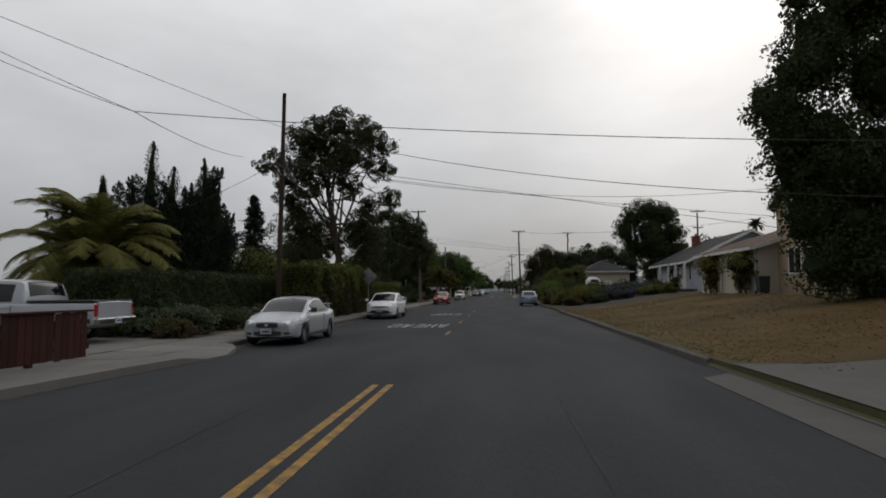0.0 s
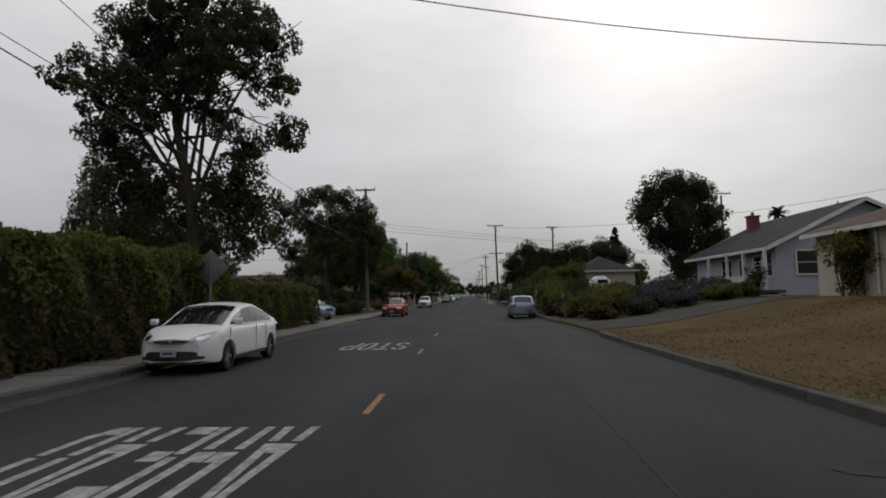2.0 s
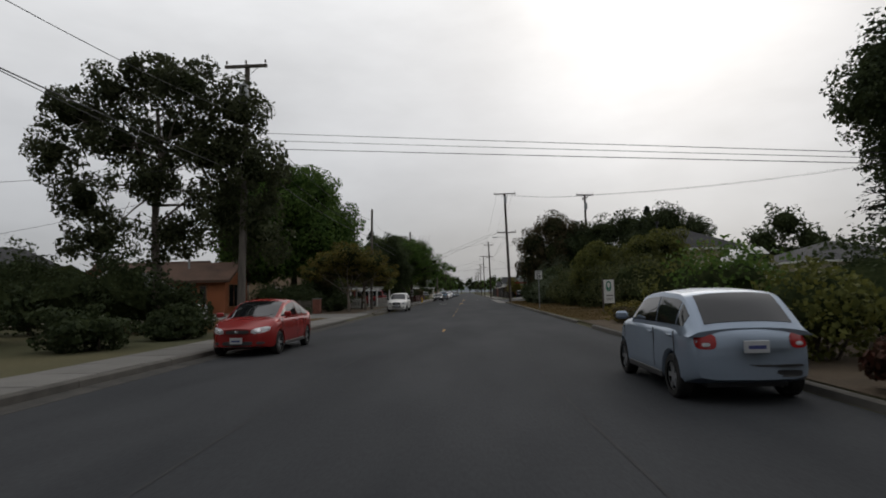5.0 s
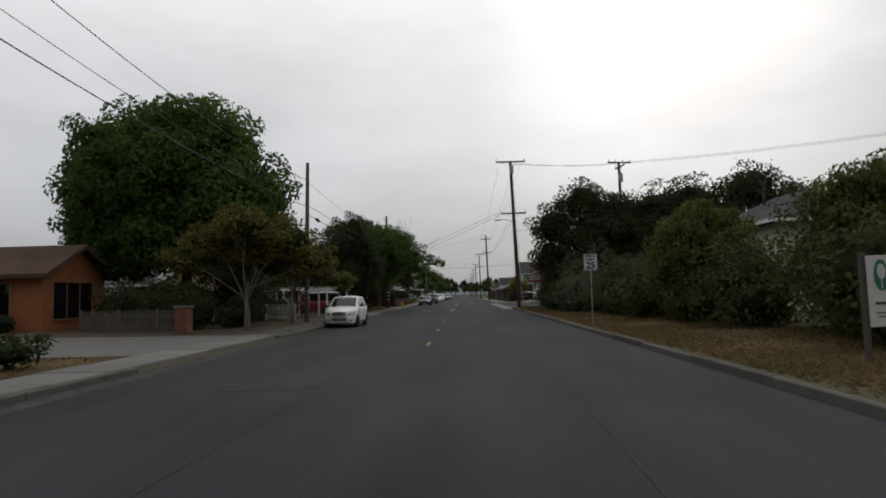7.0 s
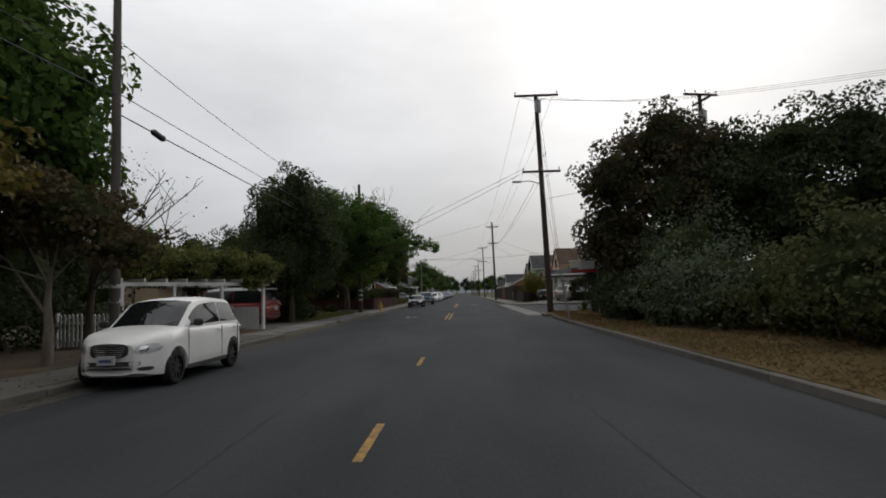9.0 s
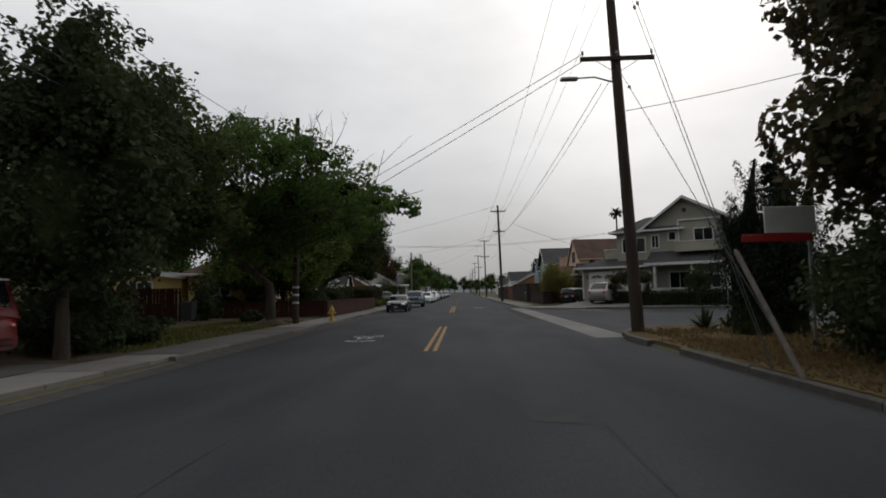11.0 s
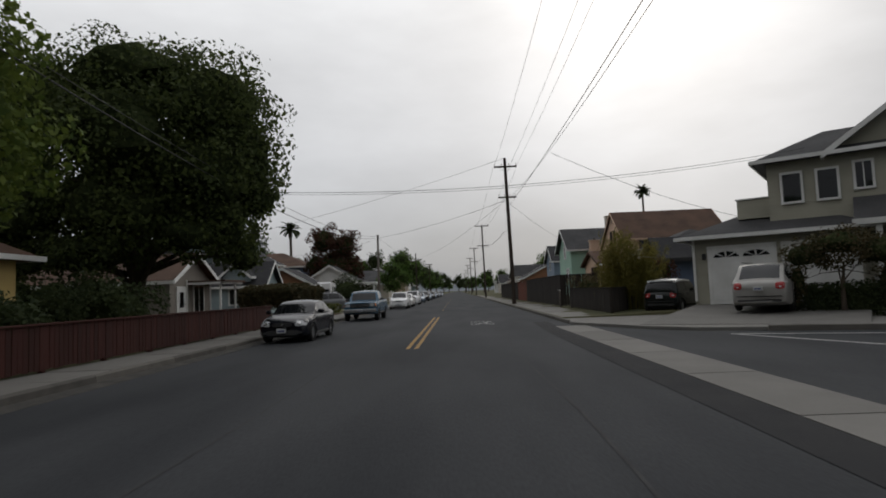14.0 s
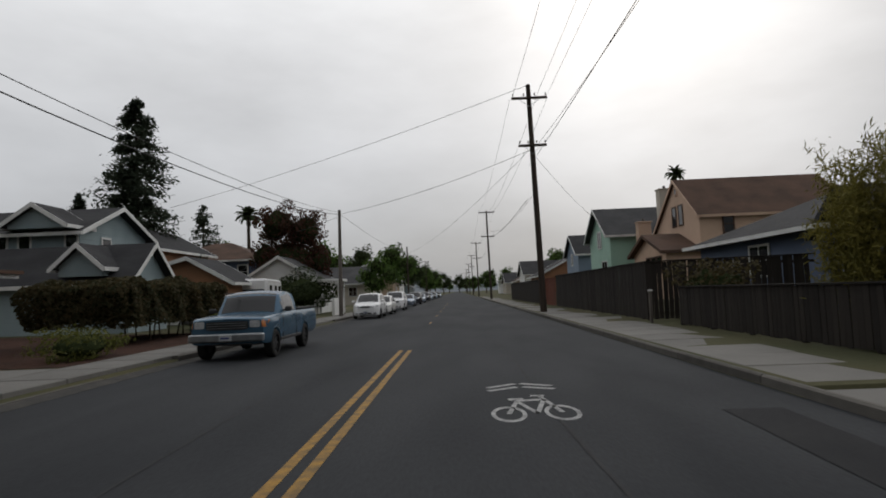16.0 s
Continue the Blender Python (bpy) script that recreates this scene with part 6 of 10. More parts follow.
conifer("tall dark fir behind the corner house", (38.4, 162, 0.3), 18.6, 4.0, 7000, "leaf_conifer", 16, 0.5, gap=0.8, name="fir_tree")
bb = thing("bamboo", (7.6, 143.7, 0.15), "bamboo clump with yellow-green leaves behind the fence", "bamboo")
brng = np.random.default_rng(202)
cane, bp_, bo_ = bmesh.new(), [], []
for k in range(84):
    x, y = brng.uniform(-0.4, 2.3), brng.uniform(-0.7, 0.9)
    hh = brng.uniform(2.0, 3.4) + 0.9 * math.exp(-((x - 0.6) / 0.7) ** 2)
    lx, ly = brng.normal(0.45 * (x - 0.6), 0.3), brng.normal(0, 0.25)
    pts = [(x * 0.8 + lx * f * f, y * 0.8 + ly * f * f, hh * f - 0.25 * f ** 4) for f in (0, 0.3, 0.6, 0.85, 1.0)]
    limb(cane, pts, 0.016, 0.004, 4)
    m = 210
    f = brng.uniform(0.28, 1.03, m)
    c = np.stack([np.interp(f, (0, 0.3, 0.6, 0.85, 1.0), [q[i] for q in pts]) for i in range(3)], 1)
    off = brng.normal(0, 1, (m, 3)) * (0.09 + 0.16 * (1.05 - f))[:, None]
    bp_.append(c + off)
    bo_.append(off * 2 + [0, 0, 0.2])
stuff(part("cane_base", cane, M["leaf_bamboo"], bb))
part("foliage", quads_mesh(leaf_quads(brng, np.concatenate(bp_), np.concatenate(bo_), 0.16, 0.16, 0.8, droop=1.4), M["leaf_bamboo"]), None, bb)
shrub("red-leaved shrub beside the garage", (10.2, 145.2, 0.3), [(0, 0, 1.5, 1.0, 1.0, 1.1)], 3200, 0.12, "leaf_red", 203)
shrub("garden shrub rising behind the board fence", (8.0, 151.0, 0.15), [(0, 0, 1.1, 1.0, 2.0, 0.8)], 2800, 0.13, "leaf_hedge_brown", 204)
palm("tall thin fan palm far behind the roofs", (36.7, 229.5, 0.3), 18.9, 40, 2.0, 17, r=0.22, leaf="leaf_dark", droop=0.75, up=1.15)
palm("fan palm far behind the roofs", (-24.6, 202.5, 0.3), 11.2, 40, 1.9, 18, r=0.22, leaf="leaf_dark", droop=0.75, up=1.15)
palm("fan palm far behind the first houses", (44, 92, 0.8), 11.5, 36, 1.7, 19, r=0.22, leaf="leaf_dark", droop=0.75, up=1.15)

# far street trees on both sides, alike but turned
far = tree("street tree far down the road", (-11, 232, 0.2), [(0, 0, 0), (0, 0, 2), (0, 0, 4)], 0.3, [(0, 0, 7.4, 2.6, 2.4, 2.0), (-2.6, 0, 5.6, 2.2, 2.2, 2.0), (2.6, 0, 5.6, 2.2, 2.2, 2.0), (0, -1, 4, 3, 2.2, 2.0)], 2600, 0.42, "leaf_green", seed=210, sub=12, group="distant street trees")
far2 = tree("dark street tree far down the road", (-18, 246, 0.2), [(0, 0, 0), (0, 0, 2), (0, 0, 4)], 0.3, [(0, 0, 8.4, 2.6, 2.4, 2.2), (-2.6, 0, 6.2, 2.2, 2.2, 2.0), (2.6, 0, 6.2, 2.2, 2.2, 2.0), (0, -1, 4, 3, 2.2, 2.2)], 2600, 0.42, "leaf_dark", seed=211, sub=12, group="distant street trees")
fr = random.Random(8)
for i, (x, y, s) in enumerate(((-14, 262, 1.15), (-9.5, 205, 0.62), (-22, 228, 1.1), (-12, 290, 1.1), (-17, 310, 1.2), (-10, 330, 1.0), (-13, 370, 1.2), (-11, 420, 1.3), (-16, 470, 1.3), (-10, 540, 1.4), (-30, 270, 1.2), (-42, 240, 1.3), (-34, 330, 1.3), (14, 300, 0.8), (11, 360, 0.9), (16, 420, 1.1), (10, 500, 1.1), (22, 260, 1.0), (30, 310, 1.2), (12, 600, 1.3), (40, 380, 1.4), (1, 640, 1.5), (-8, 660, 1.4), (8, 680, 1.5), (46, 300, 1.2), (-50, 300, 1.4), (-60, 210, 1.3), (-46, 170, 1.2), (-38, 140, 1.1), (52, 190, 1.2), (50, 130, 1.3), (40, 84, 1.0), (48, 60, 1.2), (46, 20, 1.2))):
    copy_thing(far if i % 3 else far2, Matrix.Translation((x, y, 0.2)) @ Matrix.Rotation(fr.uniform(0, 6), 4, "Z") @ Matrix.Diagonal((s, s, s, 1)))

# ---- utility poles and wires ----
def utility_pole(base, top, label, arms=(), r=0.16, wood="pole", lamp=None, can=None, bands=False):
    """arms: (height, half length, turn in degrees, insulators). lamp: height of a street lamp arm towards the road."""
    base, top = Vector(base), Vector(top)
    t = thing("utility_pole", base, label, "utility pole", "utility poles")
    d = top - base
    bm = bmesh.new()
    limb(bm, [(0, 0, -0.3), d * 0.33, d * 0.66, d], r, r * 0.66, 12)
    part("shaft", bm, M[wood], t, smooth=50)
    for z, hl, turn, pins in arms:
        c = d * (z / d.z)
        a = radians(turn)
        bm = bmesh.new()
        box(bm, c + Vector((0, -r, 0)), (2 * hl, 0.1, 0.13), a, 0.01)
        arm = part("crossarm", bm, M[wood], t)
        for k in range(pins):
            s = -hl + 0.08 + (2 * hl - 0.16) * k / max(1, pins - 1)
            p = c + Vector((s * math.cos(a), s * math.sin(a) - r, 0.065))
            bm = bmesh.new()
            tube(bm, p, p + Vector((0, 0, 0.08)), 0.012)
            tube(bm, p + Vector((0, 0, 0.08)), p + Vector((0, 0, 0.2)), 0.05, 0.03)
            part("insulator", bm, M["insulator"], arm)
        for s in (-1, 1):
            bm = bmesh.new()
            tube(bm, c + Vector((s * hl * 0.6 * math.cos(a), s * hl * 0.6 * math.sin(a) - r, -0.05)), c + Vector((0, -r * 0.6, -0.45)), 0.012, n=5)
            part("brace", bm, M["steel"], arm)
    if can:
        bm = bmesh.new()
        c = d * (can / d.z) + Vector((0.02, -r - 0.2, 0))
        tube(bm, c, c + Vector((0, 0, 0.75)), 0.19, 0.19, 14)
        tube(bm, c + Vector((0, 0, 0.75)), c + Vector((0, 0, 0.9)), 0.06, 0.04, 8)
        part("transformer", bm, M["steel"], t)
    if lamp:
        bm = bmesh.new()
        c = d * (lamp / d.z)
        limb(bm, [c, c + Vector((-0.7, 0, 0.22)), c + Vector((-1.25, 0, 0.2))], 0.03, 0.025, 6)
        la = part("lamp_arm", bm, M["steel"], t)
        part("lamp_head", boxes((c + Vector((-1.5, 0, 0.18)), (0.55, 0.22, 0.1)), bev=0.03), M["steel"], la)
    if bands:
        for z in (0.9, 1.25, 1.6):
            bm = bmesh.new()
            c = d * (z / d.z)
            tube(bm, c, c + Vector((0, 0, 0.1)), r * 1.02, r * 1.01, 12)
            part("marker_band", bm, M["plate"], t)
    return t


utility_pole((-9.42, 14.2, 0.13), (-9.25, 14.2, 10.5), "tall wooden utility pole with a short crossarm and tangled cables", ((6.95, 0.62, 84, 2),), 0.125)
utility_pole((-8.73, 57.43, 0.13), (-9.2, 59.4, 11.2), "wooden utility pole with a crossarm beside eucalyptus", ((10.95, 0.9, 0, 3),), 0.16, "pole_grey", can=9.2)
utility_pole((-8.5, 86.0, 0.13), (-8.25, 85.5, 8.7), "grey wooden utility pole with a splice box", (), 0.135, "pole_grey", bands=True)
utility_pole((-7.9, 116.0, 0.13), (-8.1, 117.2, 10.0), "wooden utility pole behind street trees", (), 0.15, bands=True)
utility_pole((-7.3, 170.6, 0.13), (-7.3, 170.9, 7.0), "short grey wooden utility pole", (), 0.14, "pole_grey")
utility_pole((-7.3, 222, 0.13), (-7.3, 222, 8.5), "wooden utility pole far down the street", (), 0.14)
utility_pole((-7.4, 275, 0.13), (-7.4, 275, 9), "wooden utility pole far down the street", ((8.7, 0.9, 0, 3),), 0.14)
utility_pole((4.9, 107.05, 0.13), (4.62, 107.9, 13.4), "tall wooden utility pole with two crossarms and a street lamp", ((13.25, 1.35, 0, 2), (8.45, 1.15, 0, 3)), 0.19, lamp=7.7, can=12.1)
utility_pole((4.75, 164.4, 0.13), (4.45, 163.9, 12.3), "dark wooden utility pole with two pinned crossarms", ((11.4, 0.95, 0, 4), (8.85, 0.75, 0, 4)), 0.18)
for y, h in ((213, 12.2), (262, 12.0), (311, 12.2), (362, 12.0), (420, 12.0), (480, 12.0)):
    utility_pole((4.7, y, 0.1), (4.5, y, h), "wooden utility pole in a long line", ((h - 0.3, 1.1, 0, 3), (h - 3.6, 0.9, 0, 3)), 0.16)
utility_pole((14.3, 107.2, 0.13), (14.3, 107.2, 12.9), "wooden utility pole with double crossarms and a transformer", ((12.7, 1.1, 12, 4), (12.3, 0.9, 100, 3)), 0.17, can=10.9)
utility_pole((28.5, 74, 0.5), (28.5, 74, 12.2), "wooden utility pole behind the houses", ((11.9, 1.0, 0, 3), (9.6, 0.7, 0, 2)), 0.15)



def wire(a, b, sag, r=0.012, label=""):
    cu = bpy.data.curves.new("wire", "CURVE")
    cu.dimensions, cu.bevel_depth, cu.bevel_resolution = "3D", r, 1
    sp = cu.splines.new("POLY")
    n = 20
    sp.points.add(n)
    a, b = Vector(a), Vector(b)
    for i in range(n + 1):
        f = i / n
        p = a.lerp(b, f)
        sp.points[i].co = (p.x, p.y, p.z - 4 * sag * f * (1 - f), 1)
    cu.materials.append(M["cable"])
    return tagged(new("overhead_wire", cu), label or "black overhead wire sagging between poles", "wire", "overhead wires")


# along the left-hand poles
for a, b, sg, r in (((-9.3, 14.2, 9.2), (-9.1, 59, 8.85), 1.9, 0.01), ((-9.2, 14.2, 6.9), (-9.0, 59, 5.7), 0.18, 0.01), ((-9.2, 14.2, 6.65), (-9.0, 59, 6.35), 0.6, 0.015),
                    ((-9.1, 59, 9.0), (-8.3, 85.6, 7.75), 0.73, 0.012), ((-9.1, 59, 7.8), (-8.35, 85.6, 6.9), 0.55, 0.009), ((-9.1, 59, 7.1), (-8.3, 85.6, 6.33), 0.46, 0.015),
                    ((-8.3, 85.6, 6.4), (-8.1, 117, 6.2), 0.05, 0.011), ((-8.3, 85.6, 5.9), (-8.1, 117, 5.57), 0.05, 0.016), ((-8.3, 85.6, 7.7), (-8.1, 117, 8.4), 0.6, 0.009),
                    ((-8.0, 117, 7.0), (-7.3, 170.8, 6.85), 1.37, 0.01), ((-8.0, 117, 6.9), (-7.3, 170.8, 6.7), 1.57, 0.015), ((-7.3, 170.8, 6.8), (-7.3, 222, 7.6), 0.5, 0.01), ((-7.3, 222, 7.6), (-7.4, 275, 8.5), 0.5, 0.01)):
    wire(a, b, sg, r, "thick black telephone cable between poles" if r > 0.014 else "")
# along the right-hand poles
RP = [(4.62, 107.9, 13.35), (4.45, 164, 11.55), (4.5, 213, 12.1), (4.5, 262, 11.9), (4.5, 311, 12.1), (4.5, 362, 11.9), (4.5, 420, 11.9)]
for a, b in zip(RP[:-1], RP[1:]):
    for dx in (-1.0, 0.4, 1.0):
        wire((a[0] + dx, a[1], a[2]), (b[0] + dx * 0.9, b[1], b[2]), 0.7, 0.009)
    wire((a[0] + 0.3, a[1], a[2] - 4.8), (b[0] + 0.3, b[1], b[2] - 2.6), 0.9, 0.01)
    wire((a[0] - 0.3, a[1], a[2] - 5.4), (b[0] - 0.1, b[1], b[2] - 3.6), 0.55, 0.013, "thick black telephone cable between poles")
for dx in (-0.9, 0.0, 0.9):
    wire((4.62 + dx, 107.9, 13.3), (14.3, 107.2 + dx * 0.3, 12.8), 0.25, 0.009)
    wire((14.3, 107.2 + dx * 0.4, 12.8), (60, 88 + dx, 15.5), 1.2, 0.009)
# service drops and spans across the street
for a, b, s, r in (((-8.08, 1.4, 5.67), (14.5, 1.2, 4.3), 0.3, 0.009), ((-9.3, 14.2, 8.9), (17.2, 1.2, 3.15), 1.15, 0.012), ((-9.3, 14.2, 7.24), (17.0, 20.7, 6.95), 1.1, 0.01), ((-9.3, 14.2, 7.35), (17.6, 10.65, 2.5), 0.02, 0.01), ((-9.3, 14.2, 7.14), (15.2, 15.2, 4.33), 0.25, 0.009),
                   ((-9.3, 14.2, 8.9), (-13.1, 3.0, 9.0), 0.02, 0.009), ((-8.08, 1.4, 5.67), (-13.0, 1.0, 8.0), 0.05, 0.008), ((-8.08, 1.4, 5.67), (-13.0, 1.6, 7.7), 0.05, 0.008), ((-8.08, 1.4, 5.67), (-11.3, 14.5, 7.68), 0.2, 0.009), ((-9.4, 14.7, 7.6), (-30, 28, 5.5), 0.8, 0.01), ((-9.0, 58.6, 8.07), (16.6, 49.5, 3.95), 0.02, 0.01), ((-9.0, 58.6, 7.77), (16.6, 49.7, 3.9), 0.02, 0.009), ((-9.0, 58.6, 7.43), (16.6, 49.9, 3.85), 0.02, 0.012), ((4.65, 107.5, 6.88), (14.2, 107.3, 8.85), 0.15, 0.011), ((-8.98, 58.5, 6.8), (-26, 50, 4.6), 0.3, 0.009), ((-8.96, 58.4, 6.2), (-30, 66, 4.6), 0.3, 0.009),
                   ((-7.3, 170.8, 6.7), (4.4, 164.2, 8.8), 0.3, 0.012), ((-11.5, 136.4, 5.65), (13.0, 136.9, 6.1), 0.75, 0.009), ((-11.5, 136.2, 5.55), (13.0, 136.9, 6.0), 0.75, 0.007), ((4.4, 140.6, 7.2), (14.24, 145, 4.58), 0.25, 0.01), ((-19.5, 173, 8.0), (4.4, 164, 12.3), 0.3, 0.012), ((4.45, 164, 8.7), (13, 184, 6.6), 0.3, 0.01), ((-7.3, 171, 6.6), (-22, 190, 6.6), 0.3, 0.01), ((-8.3, 85.6, 5.9), (-16, 96, 4.2), 0.4, 0.009), ((3.75, 107.5, 8.6), (-13, 121.6, 2.9), 0.1, 0.011), ((3.7, 107.5, 8.8), (-12.4, 121.6, 3.9), 0.1, 0.011), ((4.4, 164, 8.8), (-7.3, 222, 7.4), 0.8, 0.01)):
    wire(a, b, s, r, "thin overhead service wire to a house")
# guy wires that stay the tall pole, with a pale guard over their foot and strain insulators
ANCHOR = Vector((4.32, 97.6, 0.13))
for top_, foot, k in (((4.65, 107.5, 8.53), ANCHOR, 0.17), ((4.6, 107.5, 12.7), Vector((4.36, 98.5, 0.13)), 0.3), ((4.74, 107.5, 12.75), Vector((4.4, 98.5, 0.13)), 0.29)):
    wire(top_, foot, 0.0, 0.009, "taut guy wire from the pole to the ground")
    gi = thing("guy_insulator", Vector(top_).lerp(foot, k), "black strain insulator on a guy wire", "insulator")
    v = (foot - Vector(top_)).normalized()
    bm = bmesh.new()
    tube(bm, v * -0.09, v * -0.02, 0.025, 0.05, 8)
    tube(bm, v * -0.02, v * 0.09, 0.05, 0.025, 8)
    part("body", bm, M["insulator"], gi)
gg = thing("guy_guard", ANCHOR, "pale plastic guard over the foot of a guy wire", "guard")
v = (Vector((4.64, 107.5, 10.0)) - ANCHOR).normalized()
bm = bmesh.new()
tube(bm, v * -0.1, v * 2.6, 0.045, 0.045, 10)
tube(bm, v * 2.6, v * 2.68, 0.045, 0.015, 10)
part("sleeve", bm, M["pole_grey"], gg)
# splice cases hung on the cable near two poles
for p, q in (((-8.2, 87.0, 5.85), (-8.15, 87.6, 5.75)), ((-9.2, 14.9, 6.66), (-9.2, 15.6, 6.62))):
    sc = thing("splice_case", Vector(p), "black cable splice case on an overhead cable", "cable case")
    bm = bmesh.new()
    v = Vector(q) - Vector(p)
    tube(bm, (0, 0, 0), v * 0.15, 0.03, 0.085, 10)
    tube(bm, v * 0.15, v * 0.85, 0.085, 0.085, 10)
    tube(bm, v * 0.85, v, 0.085, 0.03, 10)
    part("case", bm, M["trim_black"], sc)


# ---- signs, hydrant, mailbox ----
def letters(text, size, loc, parent, material, turn=0.0, bold=0.0, name="lettering"):
    cu = bpy.data.curves.new("letters", "FONT")
    cu.body, cu.size, cu.align_x, cu.align_y, cu.extrude, cu.offset = text, size, "CENTER", "CENTER", 0.0015, bold
    cu.materials.append(material)
    o = new(name, cu)
    o.parent = parent
    o.location, o.rotation_euler = loc, (math.pi / 2, 0, turn)
    o["label"] = "black " + text
    return o


def plate_bm(w, h, th=0.004, r=0.03):
    b = bmesh.new()
    pts = []
    for sx, sz, a0 in ((1, 1, 0), (-1, 1, 90), (-1, -1, 180), (1, -1, 270)):
        for k in range(4):
            a = radians(a0 + 30 * k)
            pts.append(Vector((sx * (w / 2 - r) + r * math.cos(a), 0, sz * (h / 2 - r) + r * math.sin(a))))
    return extrude_poly(b, pts, (0, th, 0))


sp = thing("speed_limit_sign", (4.75, 76.6, 0.13), "white speed limit sign on a thin steel post", "road sign")
bm = bmesh.new()
box(bm, (0, 0.03, 1.3), (0.05, 0.04, 2.7))
part("post", bm, M["steel"], sp)
me = mesh_of(plate_bm(0.5, 0.62), M["sign_white"])
me.transform(Matrix.Translation((0, 0, 2.34)))
pl = part("panel", me, None, sp)
for w, h, y in ((0.48, 0.6, -0.001),):
    bm = bmesh.new()
    for c, s in (((0, y, 2.34 + h / 2 - 0.006), (w, 0.002, 0.012)), ((0, y, 2.34 - h / 2 + 0.006), (w, 0.002, 0.012)), ((-w / 2 + 0.006, y, 2.34), (0.012, 0.002, h)), ((w / 2 - 0.006, y, 2.34), (0.012, 0.002, h))):
        box(bm, c, s)
    part("border", bm, M["ink_black"], pl)
letters("SPEED", 0.135, (0, -0.003, 2.56), pl, M["ink_black"], bold=0.003)
letters("LIMIT", 0.135, (0, -0.003, 2.43), pl, M["ink_black"], bold=0.003)
letters("25", 0.34, (0, -0.003, 2.2), pl, M["ink_black"], bold=0.012)

ds = thing("warning_sign", (-7.45, 23.8, 0.13), "back of a diamond-shaped warning sign on a steel post", "road sign")
bm = bmesh.new()
box(bm, (0, -0.02, 1.3), (0.05, 0.04, 2.75))
part("post", bm, M["steel"], ds)
me = mesh_of(plate_bm(0.76, 0.76), M["steel"])
me.transform(Matrix.Translation((0, 0.005, 2.2)) @ Matrix.Rotation(radians(45), 4, "Y"))
part("panel", me, None, ds, "unpainted metal back of the panel")

gs = thing("garden_sign", pose(6.55, 64.0, 0.25, 0, 0, 10), "white business sign with a green tree emblem between two posts", "sign")
for x in (-0.38, 0.38):
    part("post", boxes(((x, 0.03, 0.78), (0.09, 0.09, 1.7)), bev=0.008), M["pole_grey"], gs)
pn = part("panel", boxes(((0, -0.04, 1.02), (0.72, 0.03, 1.12)), bev=0.004), M["sign_white"], gs)
bm = bmesh.new()
bmesh.ops.create_circle(bm, cap_ends=True, segments=28, radius=1, matrix=Matrix.Translation((-0.02, -0.0575, 1.27)) @ Matrix.Rotation(radians(90), 4, "X") @ Matrix.Diagonal((0.2, 0.25, 1, 1)))
em = part("emblem", bm, M["sign_green"], pn, "dark green oval emblem")
bm = bmesh.new()
bmesh.ops.create_circle(bm, cap_ends=True, segments=20, radius=1, matrix=Matrix.Translation((-0.02, -0.0595, 1.33)) @ Matrix.Rotation(radians(90), 4, "X") @ Matrix.Diagonal((0.11, 0.12, 1, 1)))
box(bm, (-0.02, -0.0597, 1.15), (0.03, 0.002, 0.2))
part("tree_shape", bm, M["sign_white"], em)
for z, w in ((0.83, 0.5), (0.68, 0.46), (0.62, 0.4)):
    part("text_bar", boxes(((0.02, -0.0565, z), (w, 0.003, 0.045 if z > 0.8 else 0.02))), M["concrete_old"], pn, "grey bar of small writing")

gs.scale = (0.7, 1, 1)
bs = thing("notice_board", (5.95, 100.6, 0.13), "white notice board with a red lower band on a steel post", "sign")
bm = bmesh.new()
limb(bm, [(0.32, 0, -0.05), (0.32, 0, 2.3)], 0.03, 0.03, 8)
part("post", bm, M["steel"], bs)
part("panel", boxes(((-0.05, -0.06, 2.5), (0.95, 0.03, 0.5)), bev=0.006), M["sign_white"], bs)
part("red_band", boxes(((-0.3, -0.06, 2.16), (1.3, 0.03, 0.14)), bev=0.005), M["sign_red"], bs)

ss = thing("stop_sign", (12.6, 121.2, 0.0), "red octagonal stop sign below green street name blades", "road sign")
ss.matrix_world = pose(16.68, 127.67, 0.1, 0, 0, 30)
bm = bmesh.new()
tube(bm, (0, 0, 0), (0, 0, 3.95), 0.03, 0.03, 8)
part("post", bm, M["steel"], ss)
bm = bmesh.new()
bmesh.ops.create_circle(bm, cap_ends=True, segments=8, radius=0.4, matrix=Matrix.Translation((0, -0.04, 3.05)) @ Matrix.Rotation(radians(90), 4, "X") @ Matrix.Rotation(radians(22.5), 4, "Z"))
part("octagon", bm, M["sign_red"], ss)
for z, a in ((3.72, -35), (3.92, 60)):
    bm = bmesh.new()
    box(bm, (0, 0, z), (0.75, 0.012, 0.16), radians(a), 0.003)
    bl = part("name_blade", bm, M["sign_green"], ss)
    bm = bmesh.new()
    box(bm, (0, 0, z), (0.5, 0.018, 0.06), radians(a))
    part("text_bar", bm, M["sign_white"], bl)

hy = thing("fire_hydrant", (-6.72, 118.2, 0.13), "weathered yellow fire hydrant at the kerb", "fire hydrant")
bm = bmesh.new()
for z0, z1, r0, r1 in ((0, 0.05, 0.16, 0.16), (0.05, 0.12, 0.12, 0.11), (0.12, 0.46, 0.105, 0.1), (0.46, 0.5, 0.14, 0.14), (0.5, 0.6, 0.115, 0.105), (0.6, 0.68, 0.105, 0.05)):
    tube(bm, (0, 0, z0), (0, 0, z1), r0, r1, 14)
part("barrel", bm, M["hydrant_yellow"], hy, smooth=40)
bm = bmesh.new()
tube(bm, (0, 0, 0.68), (0, 0, 0.75), 0.03, 0.028, 5)
part("operating_nut", bm, M["hydrant_yellow"], hy)
